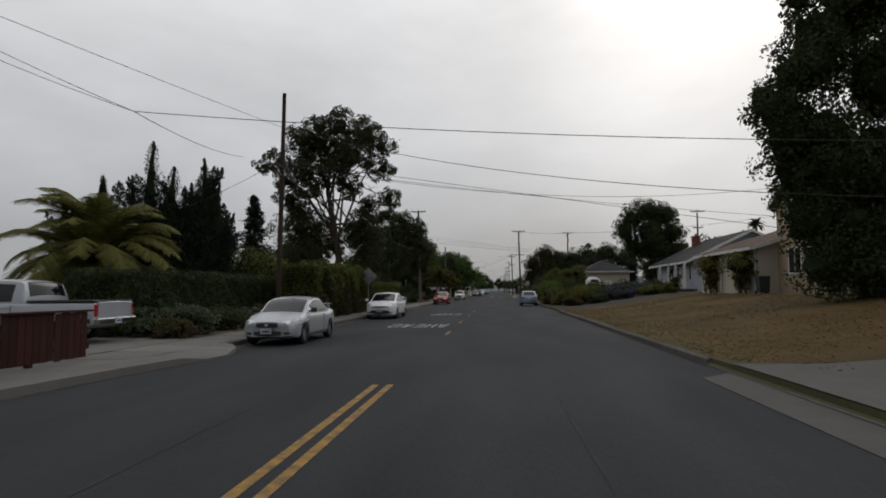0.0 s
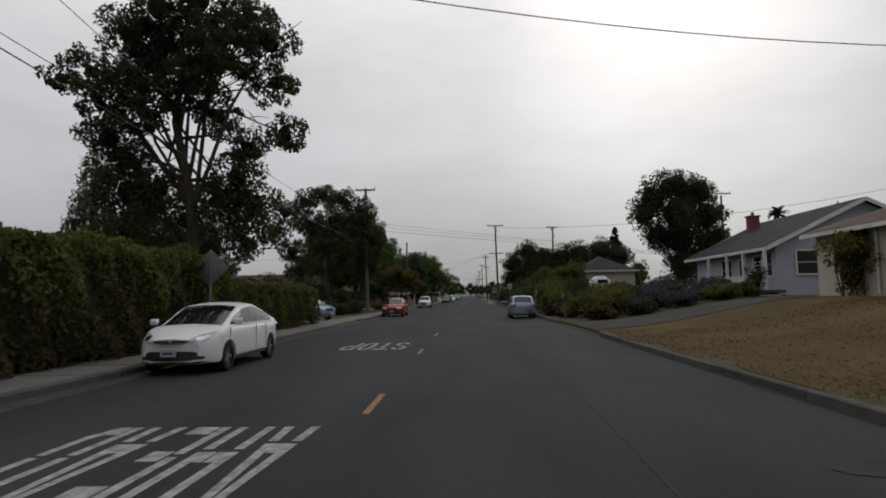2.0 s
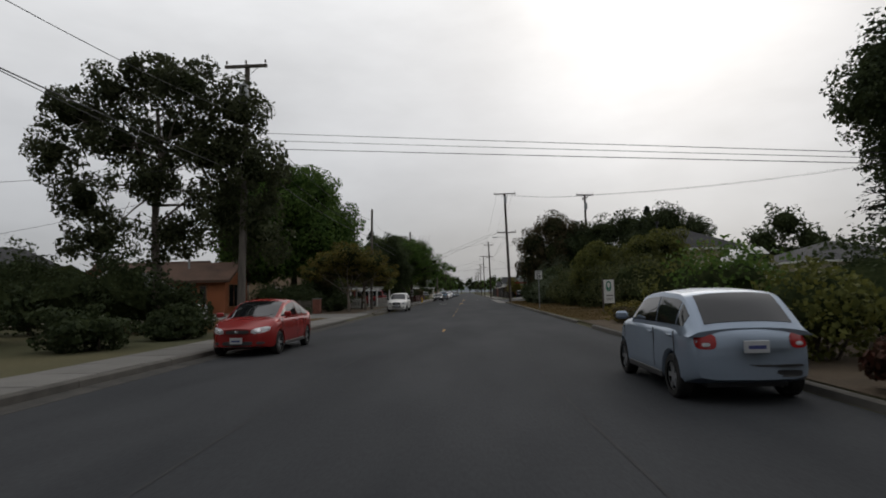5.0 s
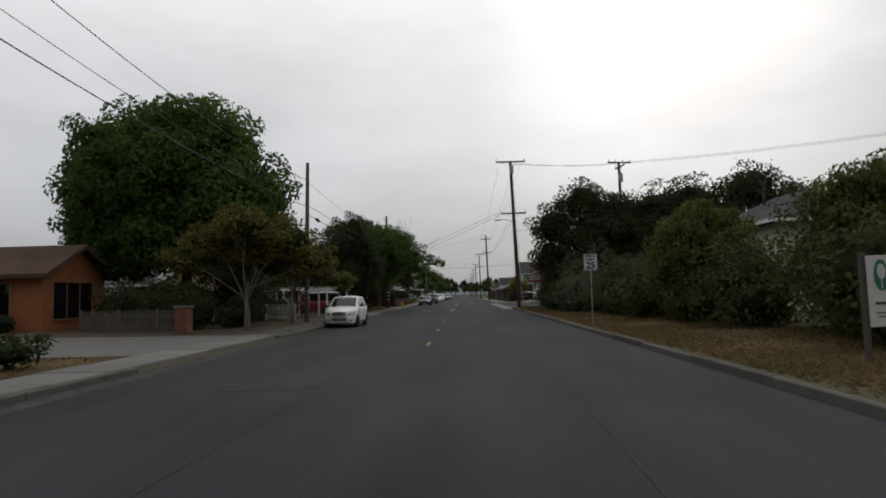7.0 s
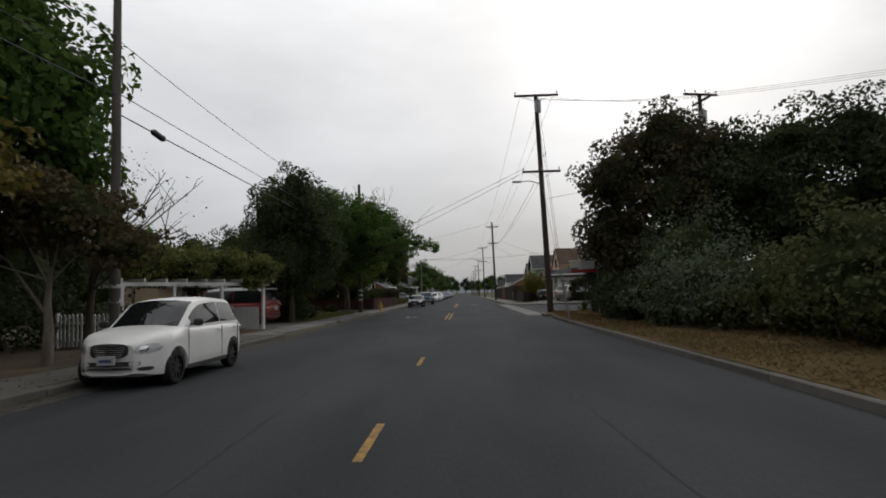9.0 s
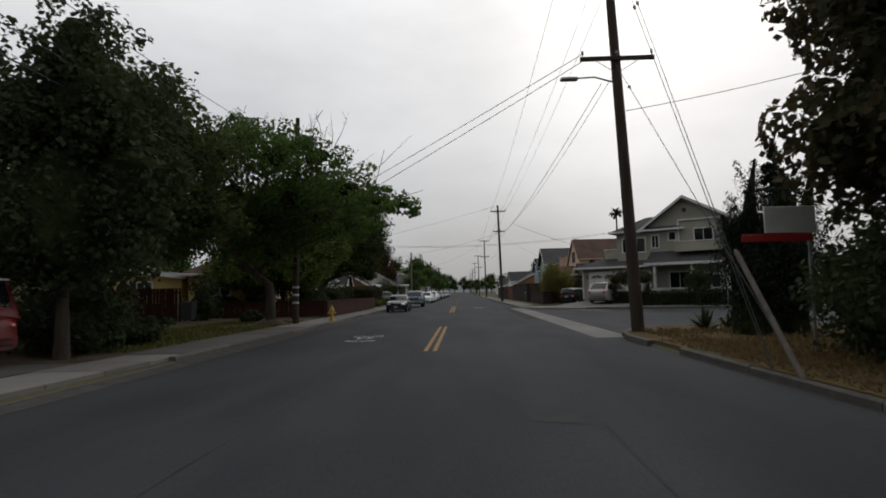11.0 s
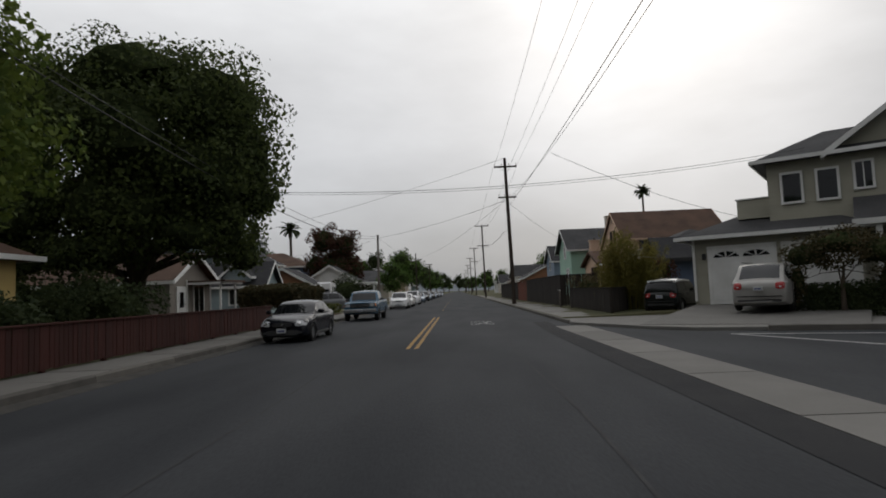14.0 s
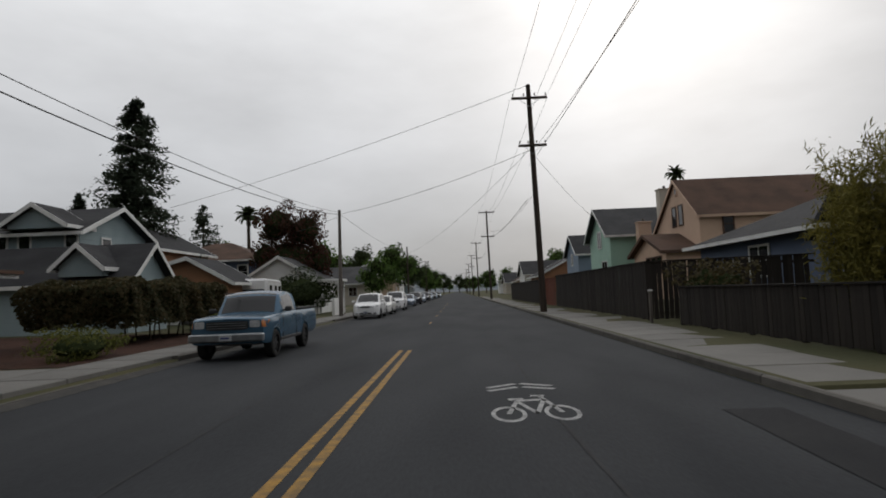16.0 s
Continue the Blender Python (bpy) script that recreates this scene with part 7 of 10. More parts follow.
for v in ((1, 0, 0), (-1, 0, 0), (0, -1, 0)):
    bm = bmesh.new()
    v = Vector(v)
    tube(bm, v * 0.08 + Vector((0, 0, 0.37)), v * 0.18 + Vector((0, 0, 0.37)), 0.06, 0.06, 10)
    tube(bm, v * 0.18 + Vector((0, 0, 0.37)), v * 0.21 + Vector((0, 0, 0.37)), 0.045, 0.03, 6)
    part("outlet_cap", bm, M["steel"] if v.y else M["hydrant_yellow"], hy)

mb = thing("mailbox", (4.75, 36.9, 0.13), "green metal mailbox on a wooden post", "mailbox")
part("post", boxes(((0, 0, 0.5), (0.09, 0.09, 1.1)), bev=0.006), M["pole_grey"], mb)
bm = bmesh.new()
prof = [Vector((0.13 * math.cos(radians(a)), -0.26, 1.17 + 0.1 * math.sin(radians(a)))) for a in range(0, 181, 20)] + [Vector((-0.13, -0.26, 1.03)), Vector((0.13, -0.26, 1.03))]
extrude_poly(bm, prof, (0, 0.52, 0))
part("box", bm, M["mailbox"], mb, smooth=40)
for i, (x, y, z) in enumerate(((15.3, 23.4, 1.12), (-14.2, 118.9, 0.2))):
    wb = thing("wheeled_bin", (x, y, z), "dark wheeled refuse bin against the wall", "refuse bin")
    bm = bmesh.new()
    prism(bm, [(-0.3, -0.3), (0.3, -0.3), (0.3, 0.3), (-0.3, 0.3)], 0.08, 0.95)
    for v in bm.verts:
        if v.co.z < 0.5:
            v.co.x *= 0.85
            v.co.y *= 0.8
    part("tub", bm, M["bin"], wb)
    part("lid", boxes(((0, 0, 0.99), (0.64, 0.68, 0.06)), bev=0.02), M["bin"], wb)
    for s in (-1, 1):
        bm = bmesh.new()
        tube(bm, (s * 0.24, 0.26, 0.1), (s * 0.3, 0.26, 0.1), 0.1, 0.1, 12)
        part("wheel", bm, M["tyre"], wb)


# ---- fences ----
def board_fence(label, p0, p1, h, material, bw=0.14, gap=0.012, post=2.0, cap=True, z=0.13, top=None, rail=True):
    """Upright boards between two plan points on posts and rails; each board is a piece of its own."""
    p0, p1 = Vector((*p0, z)), Vector((*p1, z))
    d = p1 - p0
    t = thing("fence", Matrix.Translation(p0) @ Matrix.Rotation(math.atan2(d.y, d.x), 4, "Z"), label, "fence")
    L = d.length
    rr = random.Random(int(L * 100))
    me = mesh_of(boxes(((0, 0, h / 2 + 0.03), (bw, 0.018, h - 0.06)), bev=0.003), material)
    n = int(L / (bw + gap))
    for i in range(n):
        o = part("board", me, None, t)
        o.location = ((i + 0.5) * (bw + gap), rr.uniform(-0.006, 0.006), rr.uniform(-0.015, 0.015))
        o.rotation_euler = (0, rr.uniform(-0.012, 0.012), 0)
    pm = mesh_of(boxes(((0, 0.07, h / 2), (0.1, 0.1, h + 0.08)), bev=0.008), material)
    for i in range(int(L / post) + 1):
        o = part("post", pm, None, t)
        o.location = (min(i * post, L), 0, 0)
    if rail:
        for zz in (0.25, h - 0.2):
            part("rail", boxes(((L / 2, 0.045, zz), (L, 0.04, 0.09))), material, t)
    if cap:
        part("cap_rail", boxes(((L / 2, 0.02, h + 0.02), (L, 0.15, 0.04)), bev=0.006), material, t)
    return t


board_fence("dark red stained board fence by the pavement", (-7.75, -14), (-7.5, -0.6), 0.92, M["fence_red"], 0.15)
board_fence("dark red stained low board fence beside the street", (-7.95, 122.7), (-7.95, 140.6), 0.92, M["fence_red"], 0.13)
board_fence("dark red stained low board fence along the side of the garden", (-20, 123.2), (-8.0, 122.6), 0.92, M["fence_red"], 0.13)
board_fence("dark red stained high board fence across a yard", (-23, 120.3), (-15.0, 119.6), 1.75, M["fence_red"], 0.16)
board_fence("dark weathered low board fence beside the pavement", (6.72, 150.4), (6.8, 141.3), 1.12, M["fence_grey"], 0.15)
board_fence("dark weathered board fence along the drive", (6.86, 141.3), (10.6, 147.8), 1.12, M["fence_grey"], 0.15)
board_fence("tall dark weathered board fence beside the pavement", (6.7, 172), (6.7, 153.2), 2.0, M["fence_grey"], 0.15)
board_fence("tall dark weathered board fence returning to the house", (6.72, 153.2), (11.8, 152.2), 2.0, M["fence_grey"], 0.15)
board_fence("rust-red board fence further along the pavement", (6.7, 180), (6.7, 172.2), 1.9, M["fence_rust"], 0.15)
board_fence("dark board fence far along the pavement", (6.7, 205), (6.7, 180.2), 1.9, M["fence_grey"], 0.15)
gp = thing("gate_post", (6.4, 152.0, 0.13), "pale slim post with a capped top in front of the fence", "post")
part("shaft", boxes(((0, 0, 0.5), (0.09, 0.09, 1.05)), bev=0.01), M["pole_grey"], gp)
part("cap", boxes(((0, 0, 1.05), (0.13, 0.13, 0.05)), bev=0.01), M["white_paint"], gp)


def picket_fence(label, p0, p1, h, material, z=0.15, bw=0.075, gap=0.075):
    p0, p1 = Vector((*p0, z)), Vector((*p1, z))
    d = p1 - p0
    L = d.length
    t = thing("picket_fence", Matrix.Translation(p0) @ Matrix.Rotation(math.atan2(d.y, d.x), 4, "Z"), label, "picket fence")
    b = bmesh.new()
    extrude_poly(b, [(-bw / 2, 0, 0.05), (bw / 2, 0, 0.05), (bw / 2, 0, h - 0.06), (0, 0, h), (-bw / 2, 0, h - 0.06)], (0, 0.02, 0))
    me = mesh_of(b, material)
    for i in range(int(L / (bw + gap)) + 1):
        o = part("picket", me, None, t)
        o.location = (i * (bw + gap), 0, 0)
    for zz in (0.22, h - 0.25):
        part("rail", boxes(((L / 2, 0.04, zz), (L, 0.035, 0.07))), material, t)
    pm = mesh_of(boxes(((0, 0.06, h / 2), (0.09, 0.09, h + 0.06)), bev=0.008), material)
    for i in range(int(L / 2.2) + 1):
        o = part("post", pm, None, t)
        o.location = (min(i * 2.2, L), 0, 0)
    return t


picket_fence("weathered grey picket fence in front of the red house", (-16.6, 79.4), (-11.3, 77.5), 0.95, M["pole_grey"])
bp = thing("brick_pillar", (-10.9, 77.0, 0.15), "low brick gate pillar at the fence end", "pillar")
part("shaft", boxes(((0, 0, 0.5), (0.5, 0.5, 1.0)), bev=0.015), M["brick"], bp)
part("cap", boxes(((0, 0, 1.04), (0.58, 0.58, 0.08)), bev=0.015), M["concrete"], bp)
picket_fence("white picket fence below the street trees", (-11.5, 88.2), (-9.6, 87.7), 0.95, M["white_paint"])
picket_fence("white picket gate panel beside the arbour", (-9.67, 95.95), (-8.4, 95.5), 0.92, M["white_paint"], bw=0.1, gap=0.02)
# white arbour of posts and beams, with a vine on top
ar = thing("arbour", pose(-8.26, 95.7, 0.15, 0, 0, -122.9), "white timber arbour over a drive, covered by vines", "arbour")
for x in (0, 1.9, 3.8, 5.6):
    for y in (0, -2.8):
        part("post", boxes(((x, y, 0.88), (0.11, 0.11, 1.76)), bev=0.008), M["white_paint"], ar)
for y in (0, -2.8):
    part("beam", boxes(((2.8, y, 1.82), (6.2, 0.08, 0.13)), bev=0.006), M["white_paint"], ar)
me = mesh_of(boxes(((0, 0, 0), (0.05, 3.6, 0.12))), M["white_paint"])
for k in range(9):
    o = part("rafter", me, None, ar)
    o.location = (-0.2 + 0.75 * k, -1.4, 1.945)
shrub("leafy yellow-green vine spread over the arbour", (-10.6, 94.3, 1.95), [(2.3, 1.3, 0.65, 0.75, 0.9, 0.6), (1.2, 0.6, 0.75, 1.0, 1.1, 0.65), (0.3, -0.7, 0.7, 1.0, 1.2, 0.65), (-0.6, -2.1, 0.65, 0.9, 1.1, 0.6), (-0.6, 1.4, 0.95, 1.5, 1.6, 0.8), (-1.9, 0, 1.0, 1.4, 1.6, 0.8), (-2.4, 1.8, 1.0, 1.4, 1.4, 0.8), (2.2, 0.6, 0.1, 0.5, 0.6, 0.35)], 26000, 0.13, "leaf_hedge", 220, name="vine", category="vine", sub=12)
pg = thing("porch_frame", (-8.6, 176.5, 0.15), "white timber porch frame with posts by the pavement", "porch")
for x in (0, -1.8):
    for y in (0, 1.8):
        part("post", boxes(((x, y, 1.2), (0.14, 0.14, 2.4)), bev=0.01), M["white_paint"], pg)
part("roof_frame", boxes(((-0.9, 0.9, 2.45), (2.3, 2.3, 0.18)), bev=0.02), M["white_paint"], pg)
wl = thing("garden_wall", (-8.2, 172.5, 0.1), "low white rendered garden wall", "wall")
part("wall", boxes(((0, 1.6, 0.6), (0.18, 3.2, 1.2)), bev=0.01), M["white_paint"], wl)

# ---- parked vehicles ----
PAINT = {"silver": paint("paint_silver", (0.46, 0.48, 0.51), 0.35, 0.25), "champagne": paint("paint_champagne", (0.34, 0.33, 0.31), 0.35, 0.28), "white": paint("paint_white", (0.82, 0.82, 0.82)), "cream": paint("paint_cream", (0.8, 0.79, 0.76)), "red": paint("paint_red", (0.28, 0.022, 0.02), 0.2),
         "blue": paint("paint_blue", (0.06, 0.125, 0.19), 0.2), "black": paint("paint_black", (0.02, 0.02, 0.024)), "green": paint("paint_dark_green", (0.007, 0.0095, 0.009)), "grey": paint("paint_grey", (0.17, 0.175, 0.18), 0.4), "sky": paint("paint_pale_blue", (0.3, 0.36, 0.44), 0.4), "navy": paint("paint_navy", (0.006, 0.007, 0.012)), "maroon": paint("paint_maroon", (0.2, 0.03, 0.03))}


def eased(tab, length, win):
    """A table's broken line with its corners rounded over win metres."""
    ss = np.arange(-1.0, length + 1.0, 0.01)
    xs, ys = [p[0] for p in tab], [p[1] for p in tab]
    v = np.interp(ss, xs, ys)
    n = max(1, int(win / 0.01))
    v2 = np.convolve(np.convolve(v, np.ones(n) / n, "same"), np.ones(n) / n, "same")
    keep = np.clip(np.minimum(ss, length - ss) / max(win, 1e-3), 0, 1)
    v = v * (1 - keep) + v2 * keep
    return lambda q: float(np.interp(q, ss, v))


def wheel_part(parent, x, y, r, w, side, spokes, rim):
    """Tyre with a rim of spokes; side is +1 or -1, the way its face looks."""
    b = bmesh.new()
    n = 28
    prof = [(-0.5, 0.66), (-0.5, 0.9), (-0.38, 0.985), (0, 1.0), (0.38, 0.985), (0.5, 0.9), (0.5, 0.66)]
    rings = [[b.verts.new((px * w * side, r * pr * math.cos(2 * math.pi * i / n), r * pr * math.sin(2 * math.pi * i / n))) for i in range(n)] for px, pr in prof]
    for r0, r1 in zip(rings[:-1], rings[1:]):
        for i in range(n):
            b.faces.new((r0[i], r0[(i + 1) % n], r1[(i + 1) % n], r1[i]))
    bmesh.ops.recalc_face_normals(b, faces=b.faces[:])
    o = part("wheel", b, M["tyre"], parent, smooth=40)
    o.location = (x, y, r)
    b = bmesh.new()
    f = 0.36 * w * side
    tube(b, (-0.3 * w * side, 0, 0), (0.1 * w * side, 0, 0), r * 0.67, r * 0.67, n)
    for i in range(n):
        a0, a1 = 2 * math.pi * i / n, 2 * math.pi * (i + 1) / n
        b.faces.new([b.verts.new((f, r * q * math.cos(a), r * q * math.sin(a))) for q, a in ((0.6, a0), (0.6, a1), (0.68, a1), (0.68, a0))])
    tube(b, (0, 0, 0), (f * 1.1, 0, 0), r * 0.16, r * 0.13, 12)
    for k in range(spokes):
        a = 2 * math.pi * k / spokes
        c = Vector((f * 0.9, math.cos(a) * r * 0.38, math.sin(a) * r * 0.38))
        box(b, (0, 0, 0), (0.02, r * 0.56, r * (0.9 / spokes + 0.05)), m=Matrix.Translation(c) @ Matrix.Rotation(a, 4, "X"))
    part("rim", b, rim, o, "dark steel rim" if rim is M["trim_black"] else "silver alloy rim", smooth=30)
    return o


def car(kind, label, m, col, L, W, H, wb, fo, hood, belt, deck, cowl, roof0, roof1, tail, r=0.31, nose=0.62, spokes=7, rear_low=None, doors=4, pickup=False, face=None, grp="parked cars", spoiler=False, rails=False, dark_rims=False, two_tone=None, bow=0.26, snout=0.6, lamp=(0.64, 0.0, 0.4, 0.15, 0.16, 2.6), mouth=(0.0, 0.72, 0.085), intake=(0.36, 0.9, 0.1)):
    """A vehicle with its nose at -y. Heights: hood (at the windscreen), belt, deck (boot or tail); lengths from the nose: cowl, roof0, roof1, tail."""
    body_mat = PAINT[col]
    t = thing(kind, m, label, {"pickup_truck": "pickup truck"}.get(kind, "car"), grp)
    hw = W / 2
    y0 = -L / 2
    fw, rw = fo, fo + wb
    if pickup:
        top_tab = [(0, nose), (0.1, nose + 0.06), (cowl * 0.5, hood - 0.03), (cowl, hood), (tail, deck), (L - 0.02, deck), (L, deck - 0.04)]
        wid_tab = [(0, 0.93), (0.1, 0.97), (0.5, 1.0), (L - 0.1, 1.0), (L, 0.98)]
        bot_tab = [(0, 0.42), (0.2, 0.38), (L - 0.4, 0.4), (L, 0.5)]
    else:
        top_tab = [(0, nose), (0.1, nose + 0.05), (0.3, nose + 0.12), (cowl * 0.6, hood - 0.07), (cowl, hood), (tail - 0.4, max(hood, belt)), (tail, deck), (L - 0.12, deck - 0.03), (L - 0.03, deck - 0.12), (L, deck - 0.3)]
        wid_tab = [(0, snout), (0.05, snout + 0.12), (0.15, snout + 0.22), (0.36, 0.925), (0.7, 0.985), (1.0, 1.0), (L - 0.9, 1.0), (L - 0.4, 0.965), (L - 0.12, 0.91), (L, 0.83)]
        bot_tab = [(0, 0.27), (0.25, 0.2), (L - 0.4, 0.22), (L, 0.33)]
    ar = r + 0.05
    top_of, wid_of, bot_of = eased(top_tab, L, 0.16), eased(wid_tab, L, 0.12), eased(bot_tab, L, 0.1)
    st = set(np.round(np.concatenate([[0.0, 0.02, 0.05], np.arange(0.09, 0.6, 0.07), np.arange(0.6, L - 0.4, 0.16), np.arange(L - 0.4, L - 0.02, 0.06), [L - 0.02, L]]), 3))
    for w in (fw, rw):
        st |= {round(w + ar * math.sin(a), 3) for a in np.linspace(-math.pi / 2, math.pi / 2, 15)}
        st |= {round(w - ar - 0.01, 3), round(w + ar + 0.01, 3)}
    bm = bmesh.new()
    prev = None
    bow = bow if not pickup else 0.05
    for s in sorted(st):
        if s < 0 or s > L:
            continue
        w_, ztop, zb = hw * wid_of(s), top_of(s), bot_of(s)
        arch = 0.0
        for q in (fw, rw):
            if abs(s - q) <= ar + 0.004:
                arch = max(arch, r + math.sqrt(max(0, ar * ar - (s - q) ** 2)))
        zl = max(zb + 0.06, arch)
        zs = max(min(belt - 0.07, ztop - 0.13), zl + 0.03)
        ztop = max(ztop, zs + 0.03)
        half = [(0.0, zb), (w_ * 0.7, zb if not arch else max(zb, arch - 0.02)), (w_ * 0.955, zl - 0.03), (w_ * (0.985 if not arch else 1.01), zl + 0.012), (w_ * 0.998, zl + (zs - zl) * 0.25), (w_, zl + (zs - zl) * 0.55), (w_ * 0.994, zl + (zs - zl) * 0.82), (w_ * 0.975, zs)]
        for a in (0.3, 0.55, 0.8):
            half.append((w_ * (0.975 - 0.22 * (1 - math.cos(a * math.pi / 2))) if not pickup else w_ * (0.975 - 0.08 * (1 - math.cos(a * math.pi / 2))), zs + (ztop - 0.012 - zs) * math.sin(a * math.pi / 2)))
        half += [(w_ * 0.5, ztop + 0.004), (w_ * 0.25, ztop + 0.016), (0.0, ztop + 0.02)]
        e = max(0.0, 1 - s / 0.7)
        e2 = max(0.0, 1 - (L - s) / 0.6)

        def put(x, z):
            y = y0 + s + bow * e * (x / hw) ** 2 + 0.1 * e * max(0.0, (z - 0.5) / 0.5) ** 2 * (0 if pickup else 1)
            return bm.verts.new((x, y - 0.6 * bow * e2 * (x / hw) ** 2, z))
        ring = [put(x, z) for x, z in half] + [put(-x, z) for x, z in half[-2:0:-1]]
        if prev:
            n = len(ring)
            for i in range(n):
                bm.faces.new((prev[i], prev[(i + 1) % n], ring[(i + 1) % n], ring[i]))
        else:
            bm.faces.new(ring)
        prev = ring
    bm.faces.new(prev[::-1])
    bmesh.ops.recalc_face_normals(bm, faces=bm.faces[:])
    shell = np.array([[v.co[:] for v in (f.verts[0], f.verts[i], f.verts[i + 1])] for f in bm.faces for i in range(1, len(f.verts) - 1)])
    body = part("body", bm, body_mat, t, smooth=34)
    P, Q, R = shell[:, 0], shell[:, 1], shell[:, 2]
    den = (Q[:, 0] - P[:, 0]) * (R[:, 2] - P[:, 2]) - (R[:, 0] - P[:, 0]) * (Q[:, 2] - P[:, 2])
    den = np.where(np.abs(den) < 1e-9, 1e9, den)

    def skin(x, z, front=True):
        """Where the shell's nose (or tail) lies at a place across and a height."""
        u = ((x - P[:, 0]) * (R[:, 2] - P[:, 2]) - (R[:, 0] - P[:, 0]) * (z - P[:, 2])) / den
        v = ((Q[:, 0] - P[:, 0]) * (z - P[:, 2]) - (x - P[:, 0]) * (Q[:, 2] - P[:, 2])) / den
        ok = (u > -1e-4) & (v > -1e-4) & (u + v < 1.0001) & (np.abs(den) < 1e8)
        if not ok.any():
            flat = shell.reshape(-1, 3)
            flat = flat[flat[:, 1] < 0] if front else flat[flat[:, 1] > 0]
            return float(flat[np.argmin((flat[:, 0] - x) ** 2 + (flat[:, 2] - z) ** 2), 1])
        y = P[ok, 1] + u[ok] * (Q[ok, 1] - P[ok, 1]) + v[ok] * (R[ok, 1] - P[ok, 1])
        return float(y.min() if front else y.max())

    def decal(name, cx, cz, w, h, material, parent, label="", front=True, tilt=0.0, power=2.6, proud=0.008):
        """A rounded lamp, grille or opening that follows the shell's nose or tail."""
        b = bmesh.new()
        k, sg = 20, -1 if front else 1
        sx = 1 if cx >= 0 else -1

        def at_ring(f, push):
            out = []
            for i in range(k):
                a = 2 * math.pi * i / k
                ca, sa = math.cos(a), math.sin(a)
                dx = f * w / 2 * math.copysign(abs(ca) ** (2 / power), ca)
                dz = f * h / 2 * math.copysign(abs(sa) ** (2 / power), sa) + tilt * dx * sx
                out.append(b.verts.new((cx + dx, skin(cx + dx, cz + dz, front) + sg * push, cz + dz)))
            return out
        rim, outer, inner = at_ring(1.0, -0.03), at_ring(1.0, proud), at_ring(0.5, proud + 0.004)
        for r0, r1 in ((rim, outer), (outer, inner)):
            for i in range(k):
                b.faces.new((r0[i], r0[(i + 1) % k], r1[(i + 1) % k], r1[i]))
        b.faces.new(inner)
        bmesh.ops.recalc_face_normals(b, faces=b.faces[:])
        return part(name, b, material, parent, label, smooth=50)
    # cabin: rounded sections from the foot of the windscreen to the tail
    wb_, wr = hw * 0.945, hw * 0.76
    A, B, C, D = (y0 + v for v in (cowl, roof0, roof1, tail))
    zA, zD = hood - 0.03, deck - 0.03
    mid = (B + C) / 2
    low = min(belt, hood, deck) - 0.12
    ztab = [(A, zA), (B - 0.12, H - 0.09), (B + 0.2, H - 0.03), (mid, H), (C - 0.1, H - 0.03), (C + 0.1, H - 0.08), (D, zD)]
    wtab = [(A, wb_ * 0.9), (B, wr), (mid, wr * 1.01), (C, wr * 0.97), (D, wb_ * (0.86 if not pickup else 0.97))]
    zt_of, we_of = eased([(y - A, z) for y, z in ztab], D - A, 0.2 if not pickup else 0.08), eased([(y - A, z) for y, z in wtab], D - A, 0.2)

    def side(y, k, s, off=0.0):
        """A point on the cabin's side at length y, at share k of the height between belt and roof edge."""
        zt, we = zt_of(y - A) - 0.055, we_of(y - A)
        z = belt + (zt - belt) * k
        f = min(1.0, max(0.0, (z - low) / max(0.05, zt - low)))
        x = wb_ + (we - wb_) * f + 0.035 * math.sin(math.pi * min(1, f)) * (1 if zt - low > 0.25 else 0)
        return Vector((s * (x + off), y, z + off * 0.25))

    def roof(y, u, off=0.0):
        """A point on the cabin's top at length y, u from -1 to 1 across it."""
        zt, we = zt_of(y - A), we_of(y - A)
        d = (zt_of(y + 0.03 - A) - zt_of(y - 0.03 - A)) / 0.06
        q = off / math.sqrt(1 + d * d)
        return Vector((we * u, y - 0.1 * (1 - u * u) * (1 if y < mid else -0.6) * min(1, abs(d)) - d * q, zt - 0.055 * abs(u) ** 2.6 + q))
    bm = bmesh.new()
    prev = None
    for y in np.concatenate([np.arange(A, D - 0.02, 0.07), [D]]):
        ring = []
        for s in (1, -1):
            zt = zt_of(y - A) - 0.055
            k0 = (low - belt) / max(0.02, zt - belt) if zt > belt + 0.02 else 0
            sd = [Vector((s * wb_, y, low))] + ([side(y, k0 + (1 - k0) * k, s) for k in (0.3, 0.55, 0.8)] if zt > belt + 0.02 else [Vector((s * (wb_ + (we_of(y - A) - wb_) * k), y, low + (zt - low) * k)) for k in (0.3, 0.55, 0.8)])
            tp = [roof(y, s * u) for u in (1.0, 0.93, 0.82, 0.6, 0.3)]
            ring.append(sd + tp)
        full = ring[0] + [roof(y, 0)] + ring[1][::-1]
        vs_ = [bm.verts.new(p) for p in full]
        if prev:
            for i in range(len(vs_) - 1):
                bm.faces.new((prev[i], prev[i + 1], vs_[i + 1], vs_[i]))
        else:
            bm.faces.new(vs_)
        prev = vs_
    bm.faces.new(prev[::-1])
    bmesh.ops.recalc_face_normals(bm, faces=bm.faces[:])
    cab = part("cabin", bm, body_mat, t, smooth=40)

    def patch(name, fn, us, vs, material, parent, label="", thick=0.0):
        """A curved sheet over the rectangle us x vs, given by fn(u, v, lift)."""
        b = bmesh.new()
        g0 = [[b.verts.new(fn(u, v, 0.006)) for u in us] for v in vs]
        g1 = [[b.verts.new(fn(u, v, -0.03)) for u in us] for v in vs]
        for g in (g0, g1):
            for j in range(len(vs) - 1):
                for i in range(len(us) - 1):
                    b.faces.new((g[j][i], g[j][i + 1], g[j + 1][i + 1], g[j + 1][i]))
